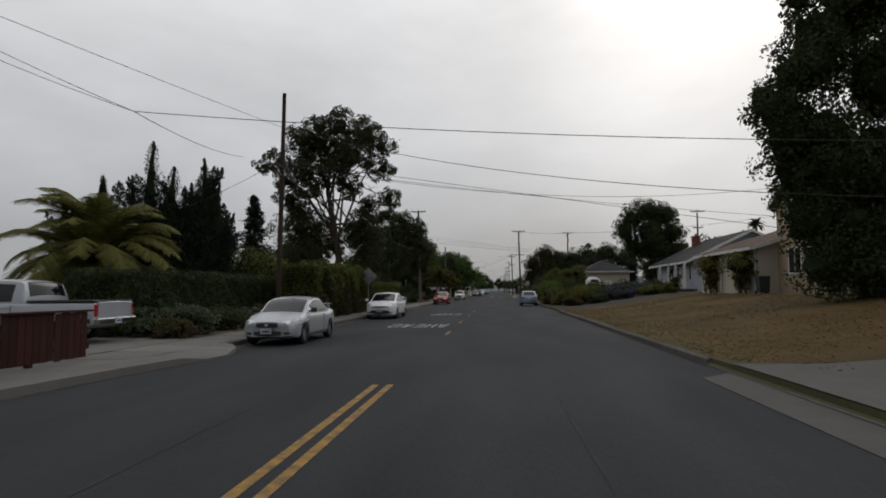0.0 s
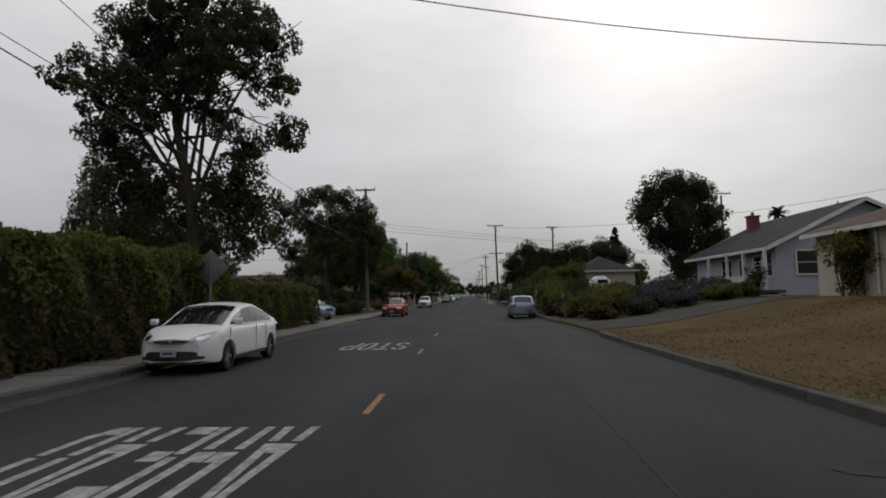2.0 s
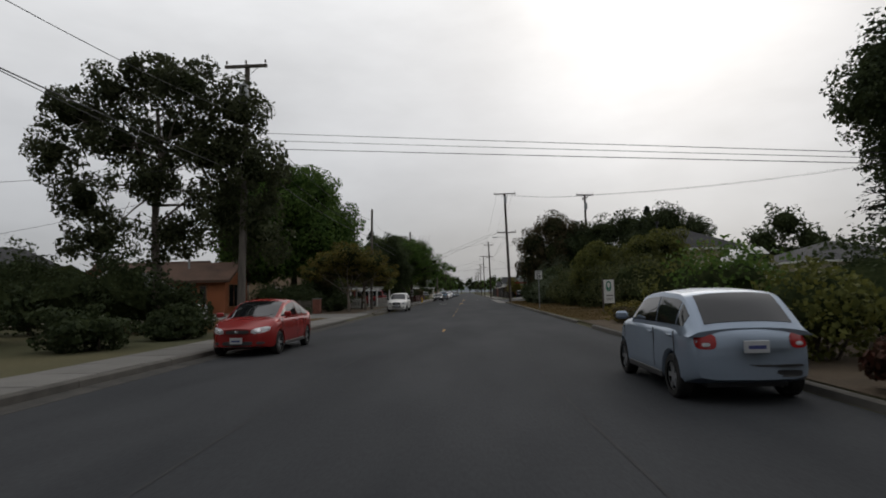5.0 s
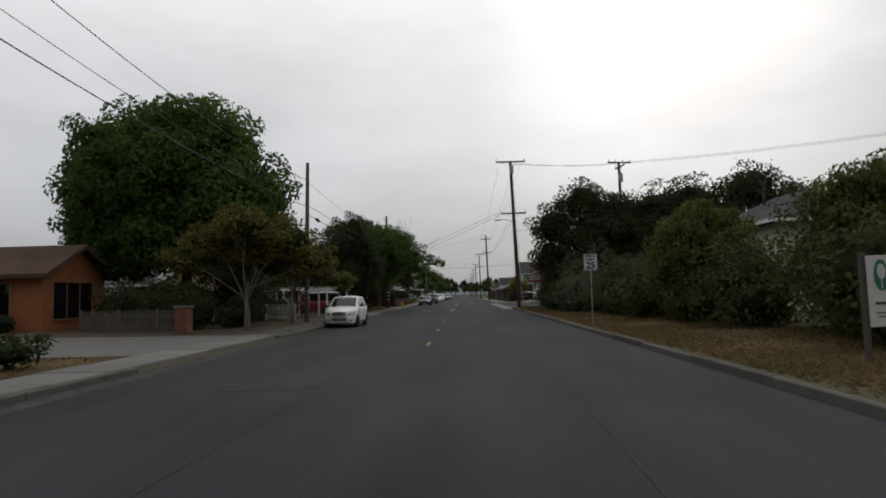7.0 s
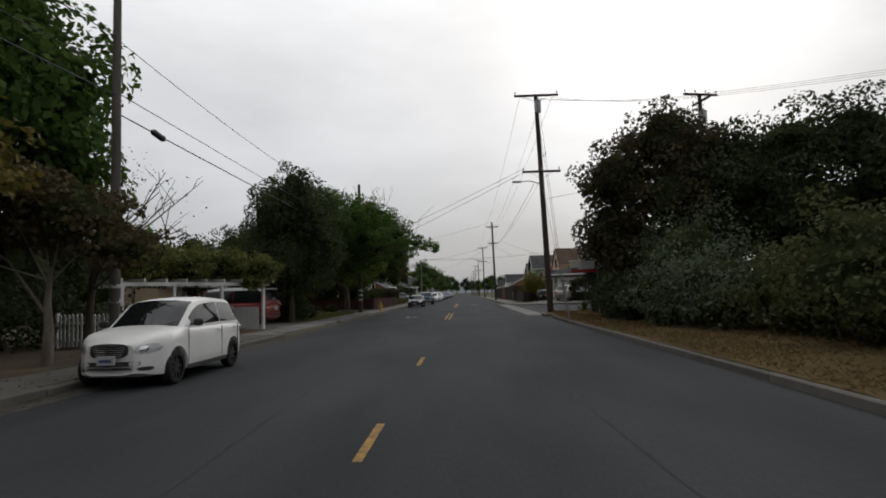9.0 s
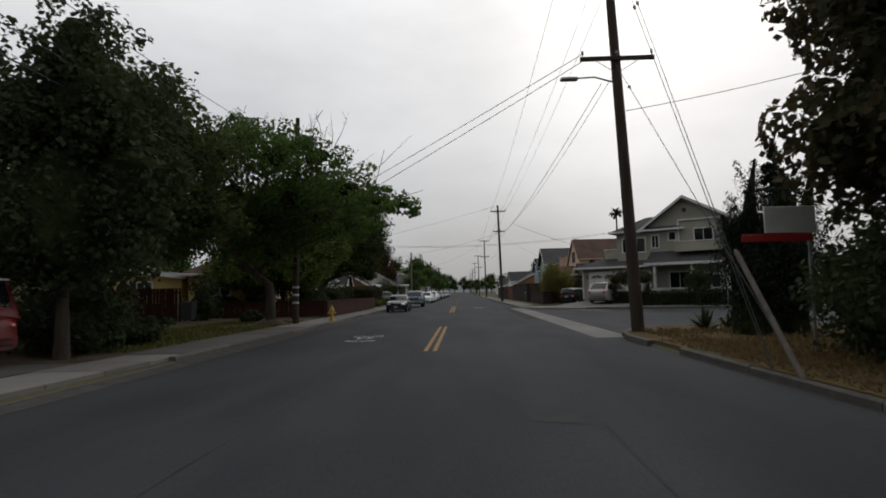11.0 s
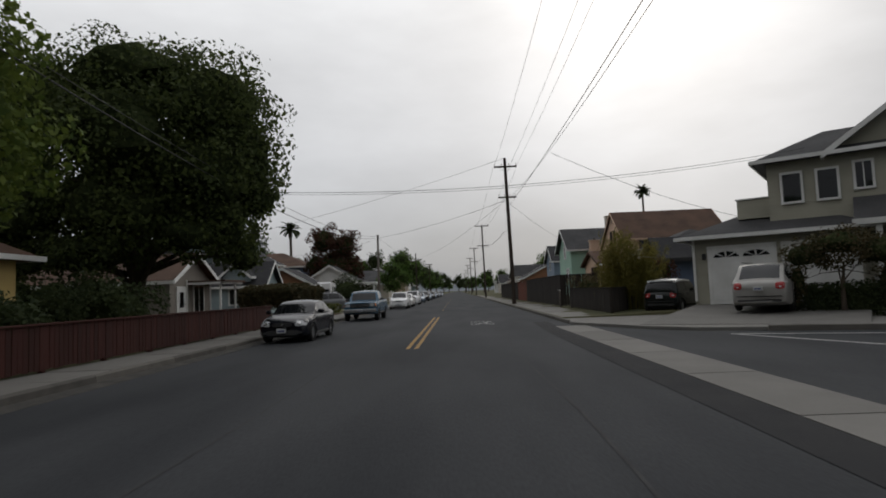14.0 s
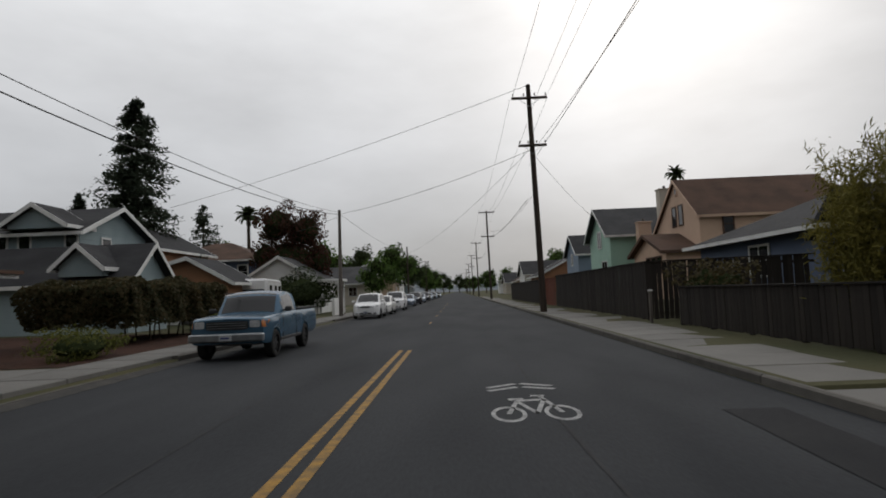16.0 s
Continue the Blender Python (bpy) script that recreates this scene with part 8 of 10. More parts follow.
        nu, nv = len(us), len(vs)
        loop = [(0, i) for i in range(nu)] + [(j, nu - 1) for j in range(1, nv)] + [(nv - 1, i) for i in range(nu - 2, -1, -1)] + [(j, 0) for j in range(nv - 2, 0, -1)]
        for (j, i), (j2, i2) in zip(loop, loop[1:] + loop[:1]):
            b.faces.new((g0[j][i], g0[j2][i2], g1[j2][i2], g1[j][i]))
        bmesh.ops.recalc_face_normals(b, faces=b.faces[:])
        return part(name, b, material, parent, label, smooth=40)
    g = M["glass_dark"]
    us = np.linspace(-0.9, 0.9, 9)
    patch("windscreen", lambda u, v, o: roof(v, u, o), us, np.linspace(A + 0.07, B - 0.02, 7), g, cab)
    patch("rear_window", lambda u, v, o: roof(v, u, o), us * 0.93, np.linspace(C + (D - C) * (0.1 if not pickup else 0.25), C + (D - C) * (0.86 if not pickup else 0.8), 6), g, cab)
    if two_tone:
        patch("roof_panel", lambda u, v, o: roof(v, u, o + 0.004), np.linspace(-0.99, 0.99, 11), np.linspace(B - 0.02, C + 0.08, 9), PAINT[two_tone], cab, "white painted roof")
        for s in (-1, 1):
            patch("roof_edge", lambda u, v, o: side(u, v, s, o + 0.006), np.linspace(B + 0.1, C + 0.02, 8), (0.87, 0.94, 1.0), PAINT[two_tone], cab, "white roof edge")
        part("roof_lip", boxes(((0, C + 0.1, H - 0.1), (wr * 1.8, 0.22, 0.045)), bev=0.02), PAINT[two_tone], cab, "white rear roof lip")
    # side glass: front door, rear door, quarter
    for s in (-1, 1):
        cuts = [A + 0.32, mid + (0.05 if doors == 4 else 0.35), C + (D - C) * 0.15, C + (D - C) * 0.62] if not pickup else [A + 0.3, C - 0.12]
        for i, (ya, yb) in enumerate(zip(cuts[:-1], cuts[1:])):
            ya, yb = ya + 0.025, yb - 0.025
            kt = 0.86

            def pane(u, v, o):
                zt = zt_of(u - A) - 0.055
                return side(u, v * kt if zt > belt + 0.1 else v * 0.4, s, o)
            patch("side_window", pane, np.linspace(ya, yb, 7), np.linspace(0.05, 1.0, 4), g, cab)
        # door seams, handles, mirrors, sill strip
        seams = [cuts[0] - 0.22, cuts[1], cuts[2] + 0.05] if doors == 4 and not pickup else [cuts[0] - 0.22, cuts[1]]
        for y in seams:
            part("door_seam", boxes(((s * (hw * 0.998), y, (belt + 0.3) / 2), (0.012, 0.012, belt - 0.42))), M["trim_black"], body)
        for y in seams[1:]:
            part("door_handle", boxes(((s * (hw + 0.004), y - 0.16, belt - 0.13), (0.03, 0.17, 0.03)), bev=0.008), body_mat, body)
        part("sill_trim", boxes(((s * (hw * 0.985), y0 + (fw + rw) / 2, 0.27 if not pickup else 0.45), (0.03, wb - 2 * ar - 0.06, 0.09)), bev=0.01), M["trim_black"], body)
        bmm = boxes(((s * (hw + 0.09), cuts[0] - 0.02, belt + 0.07), (0.2, 0.1, 0.14)), bev=0.035)
        mi = part("wing_mirror", bmm, M["trim_black"] if col in ("silver", "blue", "black", "cream", "maroon") else body_mat, body)
        part("mirror_stalk", boxes(((s * (hw - 0.02), cuts[0] - 0.02, belt + 0.03), (0.1, 0.05, 0.04))), M["trim_black"], mi)
        # lamps
        zl = nose - 0.035 if not pickup else 0.93
        if pickup:
            hl = decal("headlight", s * hw * 0.72, zl, 0.26, 0.18, M["lamp_clear"], body, power=6)
            decal("indicator", s * hw * 0.93, zl, 0.08, 0.18, M["lamp_amber"], body, power=6)
        else:
            hl = decal("headlight", s * hw * lamp[0], zl + lamp[1], lamp[2], lamp[3], M["lamp_clear"], body, tilt=lamp[4], power=lamp[5])
            decal("lamp_reflector", s * hw * (lamp[0] - 0.05), zl + lamp[1], lamp[2] * 0.32, lamp[3] * 0.62, M["chrome"], hl, proud=0.014)
        decal("fog_recess", s * hw * 0.66, 0.36 if not pickup else 0.55, 0.18, 0.07, M["trim_black"], body)
        if pickup:
            decal("tail_light", s * hw * 0.87, deck - 0.22, 0.15, 0.34, M["lamp_red"], body, front=False, power=6)
        else:
            tl = decal("tail_light", s * hw * 0.7, deck - 0.2, hw * 0.3, 0.2 if H < 1.55 else 0.26, M["lamp_red"], body, front=False, power=3.2)
            decal("reverse_lamp", s * hw * 0.7, deck - 0.24, 0.1, 0.05, M["lamp_clear"], tl, front=False, proud=0.014)
    zg = nose - 0.07 if not pickup else 0.9
    if face == "bars":
        gr = decal("grille", 0, zg - 0.04, hw * 0.8, 0.25, M["trim_black"], body, power=3.5)
        for k in range(6):
            decal("grille_bar", 0, zg - 0.135 + 0.038 * k, hw * (0.56 + 0.035 * k), 0.016, M["chrome"], gr, power=8, proud=0.02)
    elif face == "wide":
        gr = decal("grille", 0, zg, hw * 1.1, 0.22, M["trim_black"], body, power=8)
        for k in range(3):
            decal("grille_bar", 0, zg - 0.06 + 0.06 * k, hw * 1.05, 0.012, M["steel"], gr, power=8, proud=0.018)
    else:
        gr = decal("grille", 0, zg + mouth[0], hw * mouth[1], mouth[2], M["trim_black"], body, power=4.5)
        decal("badge", 0, zg + mouth[0] + 0.005, 0.1, 0.075, M["chrome"], gr, "plain round metal badge", proud=0.02)
    zi = intake[0] if not pickup else 0.52
    decal("air_intake", 0, zi, hw * intake[1], intake[2], M["trim_black"], body, power=5)
    decal("bumper_lip", 0, zi - intake[2] / 2 - 0.04, hw * 1.35, 0.025, M["trim_black"], body, power=6, proud=0.02)
    if not pickup:
        decal("bumper_strip", 0, 0.5 if H < 1.55 else 0.56, hw * 1.5, 0.035, M["trim_black"], body, front=False, power=6)
        decal("lower_valance", 0, 0.4, hw * 1.45, 0.09, M["trim_black"], body, front=False, power=6)
    if pickup:
        part("bumper", boxes(((0, y0 - 0.02, 0.6), (W * 0.97, 0.14, 0.2)), bev=0.03), M["steel"], body, "dull metal bumper")
        part("rear_bumper", boxes(((0, y0 + L + 0.02, 0.6), (W * 0.94, 0.16, 0.18)), bev=0.03), M["chrome"], body, "chrome rear bumper")
    for front in (True, False):
        zz = (zi + 0.07 if front else deck * 0.74) if not pickup else 0.6
        yy = skin(0, zz, front) + (-1 if front else 1) * (0.03 if not pickup else 0.105)
        p_ = part("number_plate", boxes(((0, yy, zz), (0.31, 0.05, 0.155)), bev=0.004), M["plate"], body)
        part("text_bar", boxes(((0, yy + (-0.0265 if front else 0.0265), zz - 0.005), (0.22, 0.003, 0.045))), M["ink_blue"], p_)
    for s in (-1, 1):
        for q in (fw, rw):
            wheel_part(t, s * (hw - 0.105), y0 + q, r, 0.2 if not pickup else 0.24, s, spokes, M["rim"] if not dark_rims else M["trim_black"])
    part("underbody", boxes(((0, 0.0, 0.3 if not pickup else 0.48), (W * 0.62, L * 0.86, 0.2))), M["trim_black"], t)
    wip = bmesh.new()
    for x in (-0.35, 0.15):
        limb(wip, [(x, A - 0.02, zA + 0.01), (x + 0.3, A + 0.05, zA + 0.06), (x + 0.5, A + 0.1, zA + 0.11)], 0.008, 0.006, 4)
    part("wiper", wip, M["trim_black"], cab)
    if spoiler:
        sp_ = part("spoiler", boxes(((0, y0 + L - 0.22, deck + 0.13), (W * 0.78, 0.2, 0.03)), bev=0.012), body_mat, body)
        for s in (-1, 1):
            part("spoiler_foot", boxes(((s * W * 0.33, y0 + L - 0.22, deck + 0.06), (0.05, 0.15, 0.13))), body_mat, sp_)
    if rails:
        for s in (-1, 1):
            part("roof_rail", boxes(((s * wr * 0.9, mid, H + 0.03), (0.035, (C - B) * 0.9, 0.035)), bev=0.01), M["trim_black"], cab)
    if pickup:
        bed = bmesh.new()
        yb0, yb1 = D + 0.05, y0 + L - 0.06
        for c, sz in (((-hw * 0.9, (yb0 + yb1) / 2, deck + 0.03), (0.1, yb1 - yb0, 0.06)), ((hw * 0.9, (yb0 + yb1) / 2, deck + 0.03), (0.1, yb1 - yb0, 0.06)), ((0, yb1, deck + 0.02), (W * 0.9, 0.07, 0.05)), ((0, yb0, deck + 0.03), (W * 0.9, 0.06, 0.06))):
            box(bed, c, sz, bev=0.01)
        part("bed_rim", bed, M["trim_black"], body)
        part("bed_floor", boxes(((0, (yb0 + yb1) / 2, deck + 0.025), (W * 0.84, yb1 - yb0 - 0.05, 0.02))), M["trim_black"], body, "dark open load bed")
        part("tailgate", boxes(((0, y0 + L - 0.01, deck - 0.24), (W * 0.8, 0.06, 0.5)), bev=0.015), body_mat, body)
    return t


def at(x, y, rz=0, z=0.0):
    return pose(x, y, z, 0, 0, rz)


# left kerb, noses towards the camera
car("coupe", "silver two-door coupe parked at the kerb", at(-5.58, 5.4), "silver", 4.44, 1.70, 1.41, 2.62, 0.9, 0.94, 0.93, 1.0, 1.12, 1.92, 2.95, 3.82, doors=2, spokes=12, spoiler=True, nose=0.67, snout=0.72, bow=0.24, lamp=(0.7, 0.03, 0.54, 0.17, 0.15, 3.0), mouth=(-0.01, 0.74, 0.12), intake=(0.36, 0.95, 0.13))
car("hatchback", "white hybrid hatchback parked at the kerb", at(-5.58, 19.95), "white", 4.48, 1.745, 1.49, 2.70, 0.94, 1.0, 0.99, 1.1, 0.9, 2.0, 3.0, 4.3, doors=4, spokes=5, nose=0.73, snout=0.66, bow=0.3, lamp=(0.7, 0.07, 0.5, 0.17, 0.3, 2.3), mouth=(0.03, 0.86, 0.05), intake=(0.4, 1.25, 0.19))
car("hatchback", "red hybrid hatchback parked at the kerb", at(-5.58, 51.2), "red", 4.45, 1.74, 1.5, 2.70, 0.9, 1.0, 1.0, 1.1, 0.95, 2.0, 2.95, 4.25, doors=4, spokes=5, nose=0.72)
car("hatchback", "white retro-styled tall hatchback parked at the kerb", at(-5.78, 83.24), "cream", 4.29, 1.72, 1.62, 2.62, 0.82, 1.06, 1.04, 1.02, 1.15, 1.95, 3.55, 4.12, r=0.32, face="bars", spokes=8, nose=0.8, dark_rims=True, bow=0.36, snout=0.5, lamp=(0.68, -0.06, 0.33, 0.17, 0.1, 2.2), intake=(0.46, 1.2, 0.08))
car("sedan", "dark navy-black sedan parked at the kerb", at(-5.25, 135.25, -1.5), "navy", 4.38, 1.73, 1.44, 2.51, 0.86, 0.97, 0.96, 1.05, 1.22, 1.97, 3.1, 3.85, spokes=7, nose=0.7, snout=0.76, bow=0.2, lamp=(0.71, 0.0, 0.36, 0.17, 0.03, 7.0), mouth=(0.0, 0.8, 0.14), intake=(0.36, 1.3, 0.17))
car("pickup_truck", "faded blue pickup truck with a long bed at the kerb", at(-5.1, 147.4 + 1.48), "blue", 5.4, 1.98, 1.80, 2.97, 0.86, 1.16, 1.18, 1.2, 1.45, 2.0, 3.0, 3.15, r=0.37, nose=1.05, pickup=True, face="wide", spokes=8, dark_rims=True)
car("suv", "white crossover parked beyond the pickup", at(-5.2, 169.2), "white", 4.45, 1.8, 1.66, 2.6, 0.9, 1.08, 1.07, 1.1, 1.05, 1.8, 3.6, 4.25, r=0.34, nose=0.84, rails=True, spokes=5)
car("sedan", "grey-beige sedan parked in the row", at(-5.2, 175.2), "cream", 4.6, 1.78, 1.46, 2.7, 0.92, 0.96, 0.96, 1.04, 1.2, 2.0, 3.2, 4.0, nose=0.68)
car("suv", "white sport utility vehicle parked in the row", at(-5.2, 184), "white", 4.8, 1.9, 1.78, 2.8, 0.95, 1.15, 1.14, 1.16, 1.2, 1.9, 3.9, 4.6, r=0.37, nose=0.92, rails=True, face="wide")
silver_far = car("sedan", "silver sedan far along the row of parked cars", at(-5.2, 196), "sky", 4.6, 1.78, 1.46, 2.7, 0.92, 0.96, 0.96, 1.04, 1.2, 2.0, 3.2, 4.0, nose=0.68)
dark_far = car("suv", "dark sport utility vehicle far along the row", at(-5.2, 206), "black", 4.7, 1.85, 1.7, 2.7, 0.95, 1.12, 1.1, 1.12, 1.2, 1.9, 3.8, 4.45, r=0.36, nose=0.88)
for y in (216, 240, 262, 290):
    copy_thing(silver_far, at(-5.2, y))
for y in (228, 251, 275):
    copy_thing(dark_far, at(-5.2, y))
# right kerb, tail towards the camera
car("hatchback", "pale blue-silver small hatchback parked by the garden", at(3.2, 44.45, 180), "sky", 4.06, 1.69, 1.52, 2.53, 0.8, 1.02, 1.0, 1.02, 0.85, 1.75, 3.35, 3.95, nose=0.76, spokes=6, rails=False)
# in drives
car("pickup_truck", "silver pickup truck in the drive behind a red fence", at(-11.95, 2.85, -87, 0.16), "silver", 5.5, 1.95, 1.78, 3.2, 0.9, 1.1, 1.12, 1.12, 1.3, 1.9, 3.3, 3.55, r=0.37, nose=0.98, pickup=True, face="wide")
car("wagon", "pale blue station wagon in the drive behind a hedge", at(-9.9, 41.9, 62, 0.14), "sky", 4.75, 1.8, 1.6, 2.7, 0.95, 1.03, 1.02, 1.05, 1.15, 1.95, 4.0, 4.6, r=0.34, nose=0.76, rails=True, spokes=5)
car("sedan", "white sedan in the drive of the red house", at(-19.2, 72.9, -80, 0.16), "white", 4.45, 1.7, 1.39, 2.62, 0.9, 0.93, 0.93, 1.0, 1.2, 2.0, 3.05, 3.8)
car("van", "maroon and white van under the arbour", at(-11.3, 100.6, -100, 0.16), "maroon", 4.6, 1.85, 1.95, 2.5, 0.75, 1.15, 1.12, 1.1, 0.6, 1.0, 4.2, 4.5, r=0.34, nose=0.95, two_tone="white")
car("suv", "pale silver sport utility vehicle in the garage drive", at(11.4, 136.9, 143, 0.31), "champagne", 5.1, 2.0, 1.80, 3.02, 1.0, 1.16, 1.14, 1.14, 1.25, 1.95, 4.2, 4.9, r=0.38, nose=0.95, rails=True, face="wide", spokes=6)
car("hatchback", "black compact hatchback with a white roof in the drive", at(9.85, 142.2, 140, 0.09), "green", 3.85, 1.74, 1.62, 2.5, 0.75, 1.06, 1.04, 1.06, 1.05, 1.55, 3.5, 3.74, r=0.31, nose=0.72, two_tone="white", spokes=8)
car("suv", "grey sport utility vehicle in the drive behind a hedge", at(-10.6, 160.5, -60, 0.17), "grey", 4.6, 1.82, 1.68, 2.65, 0.9, 1.1, 1.08, 1.1, 1.1, 1.85, 3.8, 4.4, r=0.35, nose=0.86, rails=True)
mh = thing("motorhome", pose(-12.6, 170.5, 0.2, 0, 0, 8), "white motorhome parked behind the pickup", "motorhome", "parked cars")
mb_ = part("body", boxes(((0, 0, 1.55), (2.3, 6.0, 2.3)), bev=0.15), PAINT["white"], mh)
for z in (1.2, 1.6):
    part("stripe", boxes(((1.155, 0, z), (0.01, 5.6, 0.12))), M["slate_wall"], mb_, "blue side stripe")
part("windscreen", boxes(((0, -3.0, 1.6), (1.9, 0.03, 0.8)), bev=0.02), M["glass_dark"], mb_)
for y in (-1.6, 0.4, 2.0):
    part("side_window", boxes(((1.155, y, 2.0), (0.02, 0.9, 0.5)), bev=0.01), M["glass_dark"], mb_)
for s in (-1, 1):
    for y in (-2.0, 1.9):
        wheel_part(mh, s * 1.0, y, 0.36, 0.22, s, 8, M["rim"])
tr = thing("camper_trailer", (11.9, 61.5, 0.7), "small rounded white camper shell behind shrubs", "trailer")
part("shell", boxes(((0, 0, 1.55), (1.6, 2.4, 1.5)), bev=0.45), M["white_paint"], tr, smooth=50)
part("window", boxes(((0, -1.2, 1.8), (0.9, 0.03, 0.35)), bev=0.01), M["glass_dark"], tr)
for s in (-1, 1):
    wheel_part(tr, s * 0.7, 0, 0.32, 0.18, s, 8, M["rim"])

# ---- houses ----
def gable_block(t, x0, x1, y0, y1, z0, ze, zr, axis, wall, roof, trim="white_paint", over=0.5, rake=0.4, ridge=0.5, ze2=None):
    """Walls with a pitched roof whose ridge runs along axis; ridge: its place across the block (0 to 1); ze2: the second eave's height."""
    ze2 = ze if ze2 is None else ze2
    P = (lambda a, b, z: Vector((a, b, z))) if axis == "x" else (lambda a, b, z: Vector((b, a, z)))
    (a0, a1, b0, b1) = (x0, x1, y0, y1) if axis == "x" else (y0, y1, x0, x1)
    br = b0 + (b1 - b0) * ridge
    bm = bmesh.new()
    extrude_poly(bm, [P(a0, b0, z0), P(a0, b1, z0), P(a0, b1, ze2 - 0.06), P(a0, br, zr - 0.06), P(a0, b0, ze - 0.06)], P(a1 - a0, 0, 0))
    w = part("wall", bm, M[wall], t)
    for b_e, z_e in ((b0, ze), (b1, ze2)):
        d = Vector((b_e - br, z_e - zr)).normalized()
        be, zee = b_e + d.x * over, z_e + d.y * over
        bm = bmesh.new()
        extrude_poly(bm, [P(a0 - rake, br, zr), P(a1 + rake, br, zr), P(a1 + rake, be, zee), P(a0 - rake, be, zee)], (0, 0, 0.1))
        rf = part("roof", bm, M[roof], t)
        bm = bmesh.new()
        extrude_poly(bm, [P(a0 - rake, be, zee - 0.1), P(a1 + rake, be, zee - 0.1), P(a1 + rake, be, zee + 0.07), P(a0 - rake, be, zee + 0.07)], P(0, 0.09 * (1 if b_e > br else -1), 0))
        part("gutter", bm, M[trim], rf)
        for ae, s in ((a0 - rake, -1), (a1 + rake, 1)):
            bm = bmesh.new()
            extrude_poly(bm, [P(ae, br, zr - 0.12), P(ae, be, zee - 0.12), P(ae, be, zee + 0.11), P(ae, br, zr + 0.11)], P(0.035 * s, 0, 0))
            part("bargeboard", bm, M[trim], rf)
    return w


def hip_block(t, x0, x1, y0, y1, z0, ze, zr, wall, roof, trim="white_paint", over=0.5):
    w = part("wall", boxes((((x0 + x1) / 2, (y0 + y1) / 2, (z0 + ze) / 2), (x1 - x0, y1 - y0, ze - z0))), M[wall], t)
    X0, X1, Y0, Y1 = x0 - over, x1 + over, y0 - over, y1 + over
    h = min(X1 - X0, Y1 - Y0) / 2
    if X1 - X0 > Y1 - Y0:
        r0, r1 = (X0 + h, (Y0 + Y1) / 2), (X1 - h, (Y0 + Y1) / 2)
    else:
        r0, r1 = ((X0 + X1) / 2, Y0 + h), ((X0 + X1) / 2, Y1 - h)
    bm = bmesh.new()
    c = [bm.verts.new((x, y, ze)) for x, y in ((X0, Y0), (X1, Y0), (X1, Y1), (X0, Y1))]
    l = [bm.verts.new((x, y, ze - 0.08)) for x, y in ((X0, Y0), (X1, Y0), (X1, Y1), (X0, Y1))]
    a, b = bm.verts.new((*r0, zr)), bm.verts.new((*r1, zr))
    if X1 - X0 > Y1 - Y0:
        fs = ((c[0], c[1], b, a), (c[1], c[2], b), (c[2], c[3], a, b), (c[3], c[0], a))
    else:
        fs = ((c[0], c[1], a), (c[1], c[2], b, a), (c[2], c[3], b), (c[3], c[0], a, b))
    for f in fs:
        bm.faces.new(f)
    for i in range(4):
        bm.faces.new((l[i], l[(i + 1) % 4], c[(i + 1) % 4], c[i]))
    bm.faces.new(l[::-1])
    rf = part("roof", bm, M[roof], t)
    for c_, s in ((((X0 + X1) / 2, Y0 - 0.03, ze - 0.03), (X1 - X0, 0.06, 0.15)), (((X0 + X1) / 2, Y1 + 0.03, ze - 0.03), (X1 - X0, 0.06, 0.15)), ((X0 - 0.03, (Y0 + Y1) / 2, ze - 0.03), (0.06, Y1 - Y0, 0.15)), ((X1 + 0.03, (Y0 + Y1) / 2, ze - 0.03), (0.06, Y1 - Y0, 0.15))):
        part("gutter", boxes((c_, s)), M[trim], rf)
    return w


def window(t, x, y, z, facing, w, h, trim="white_paint", cols=1, rows=2, name="window", depth=0.06, glass="glass_dark"):
    """A framed window centred at (x, y, z) on a wall that faces 'x', '-x', 'y' or '-y'."""
    rot = {"-y": 0, "x": 90, "y": 180, "-x": 270}[facing]
    m = Matrix.Translation((x, y, z)) @ Matrix.Rotation(radians(rot), 4, "Z")
    bm = bmesh.new()
    f = 0.09
    for c, s in (((0, 0, h / 2 + f / 2), (w + 2 * f, depth, f)), ((0, 0, -h / 2 - f / 2), (w + 2 * f, depth + 0.03, f)), ((-w / 2 - f / 2, 0, 0), (f, depth, h)), ((w / 2 + f / 2, 0, 0), (f, depth, h))):
        box(bm, c, s, bev=0.006)
    for i in range(1, cols):
        box(bm, (-w / 2 + w * i / cols, -0.004, 0), (0.04, depth * 0.7, h))
    for i in range(1, rows):
        box(bm, (0, -0.002, -h / 2 + h * i / rows), (w, depth * 0.7, 0.035))
    bm.transform(m)
    o = part(name, bm, M[trim], t)
    for i in range(cols):
        for j in range(rows):
            bm = bmesh.new()
            box(bm, (-w / 2 + w * (i + 0.5) / cols, 0.008, -h / 2 + h * (j + 0.5) / rows), (w / cols - 0.01, 0.03, h / rows - 0.01))
            bm.transform(m)
            part("pane", bm, M[glass], o)
    return o


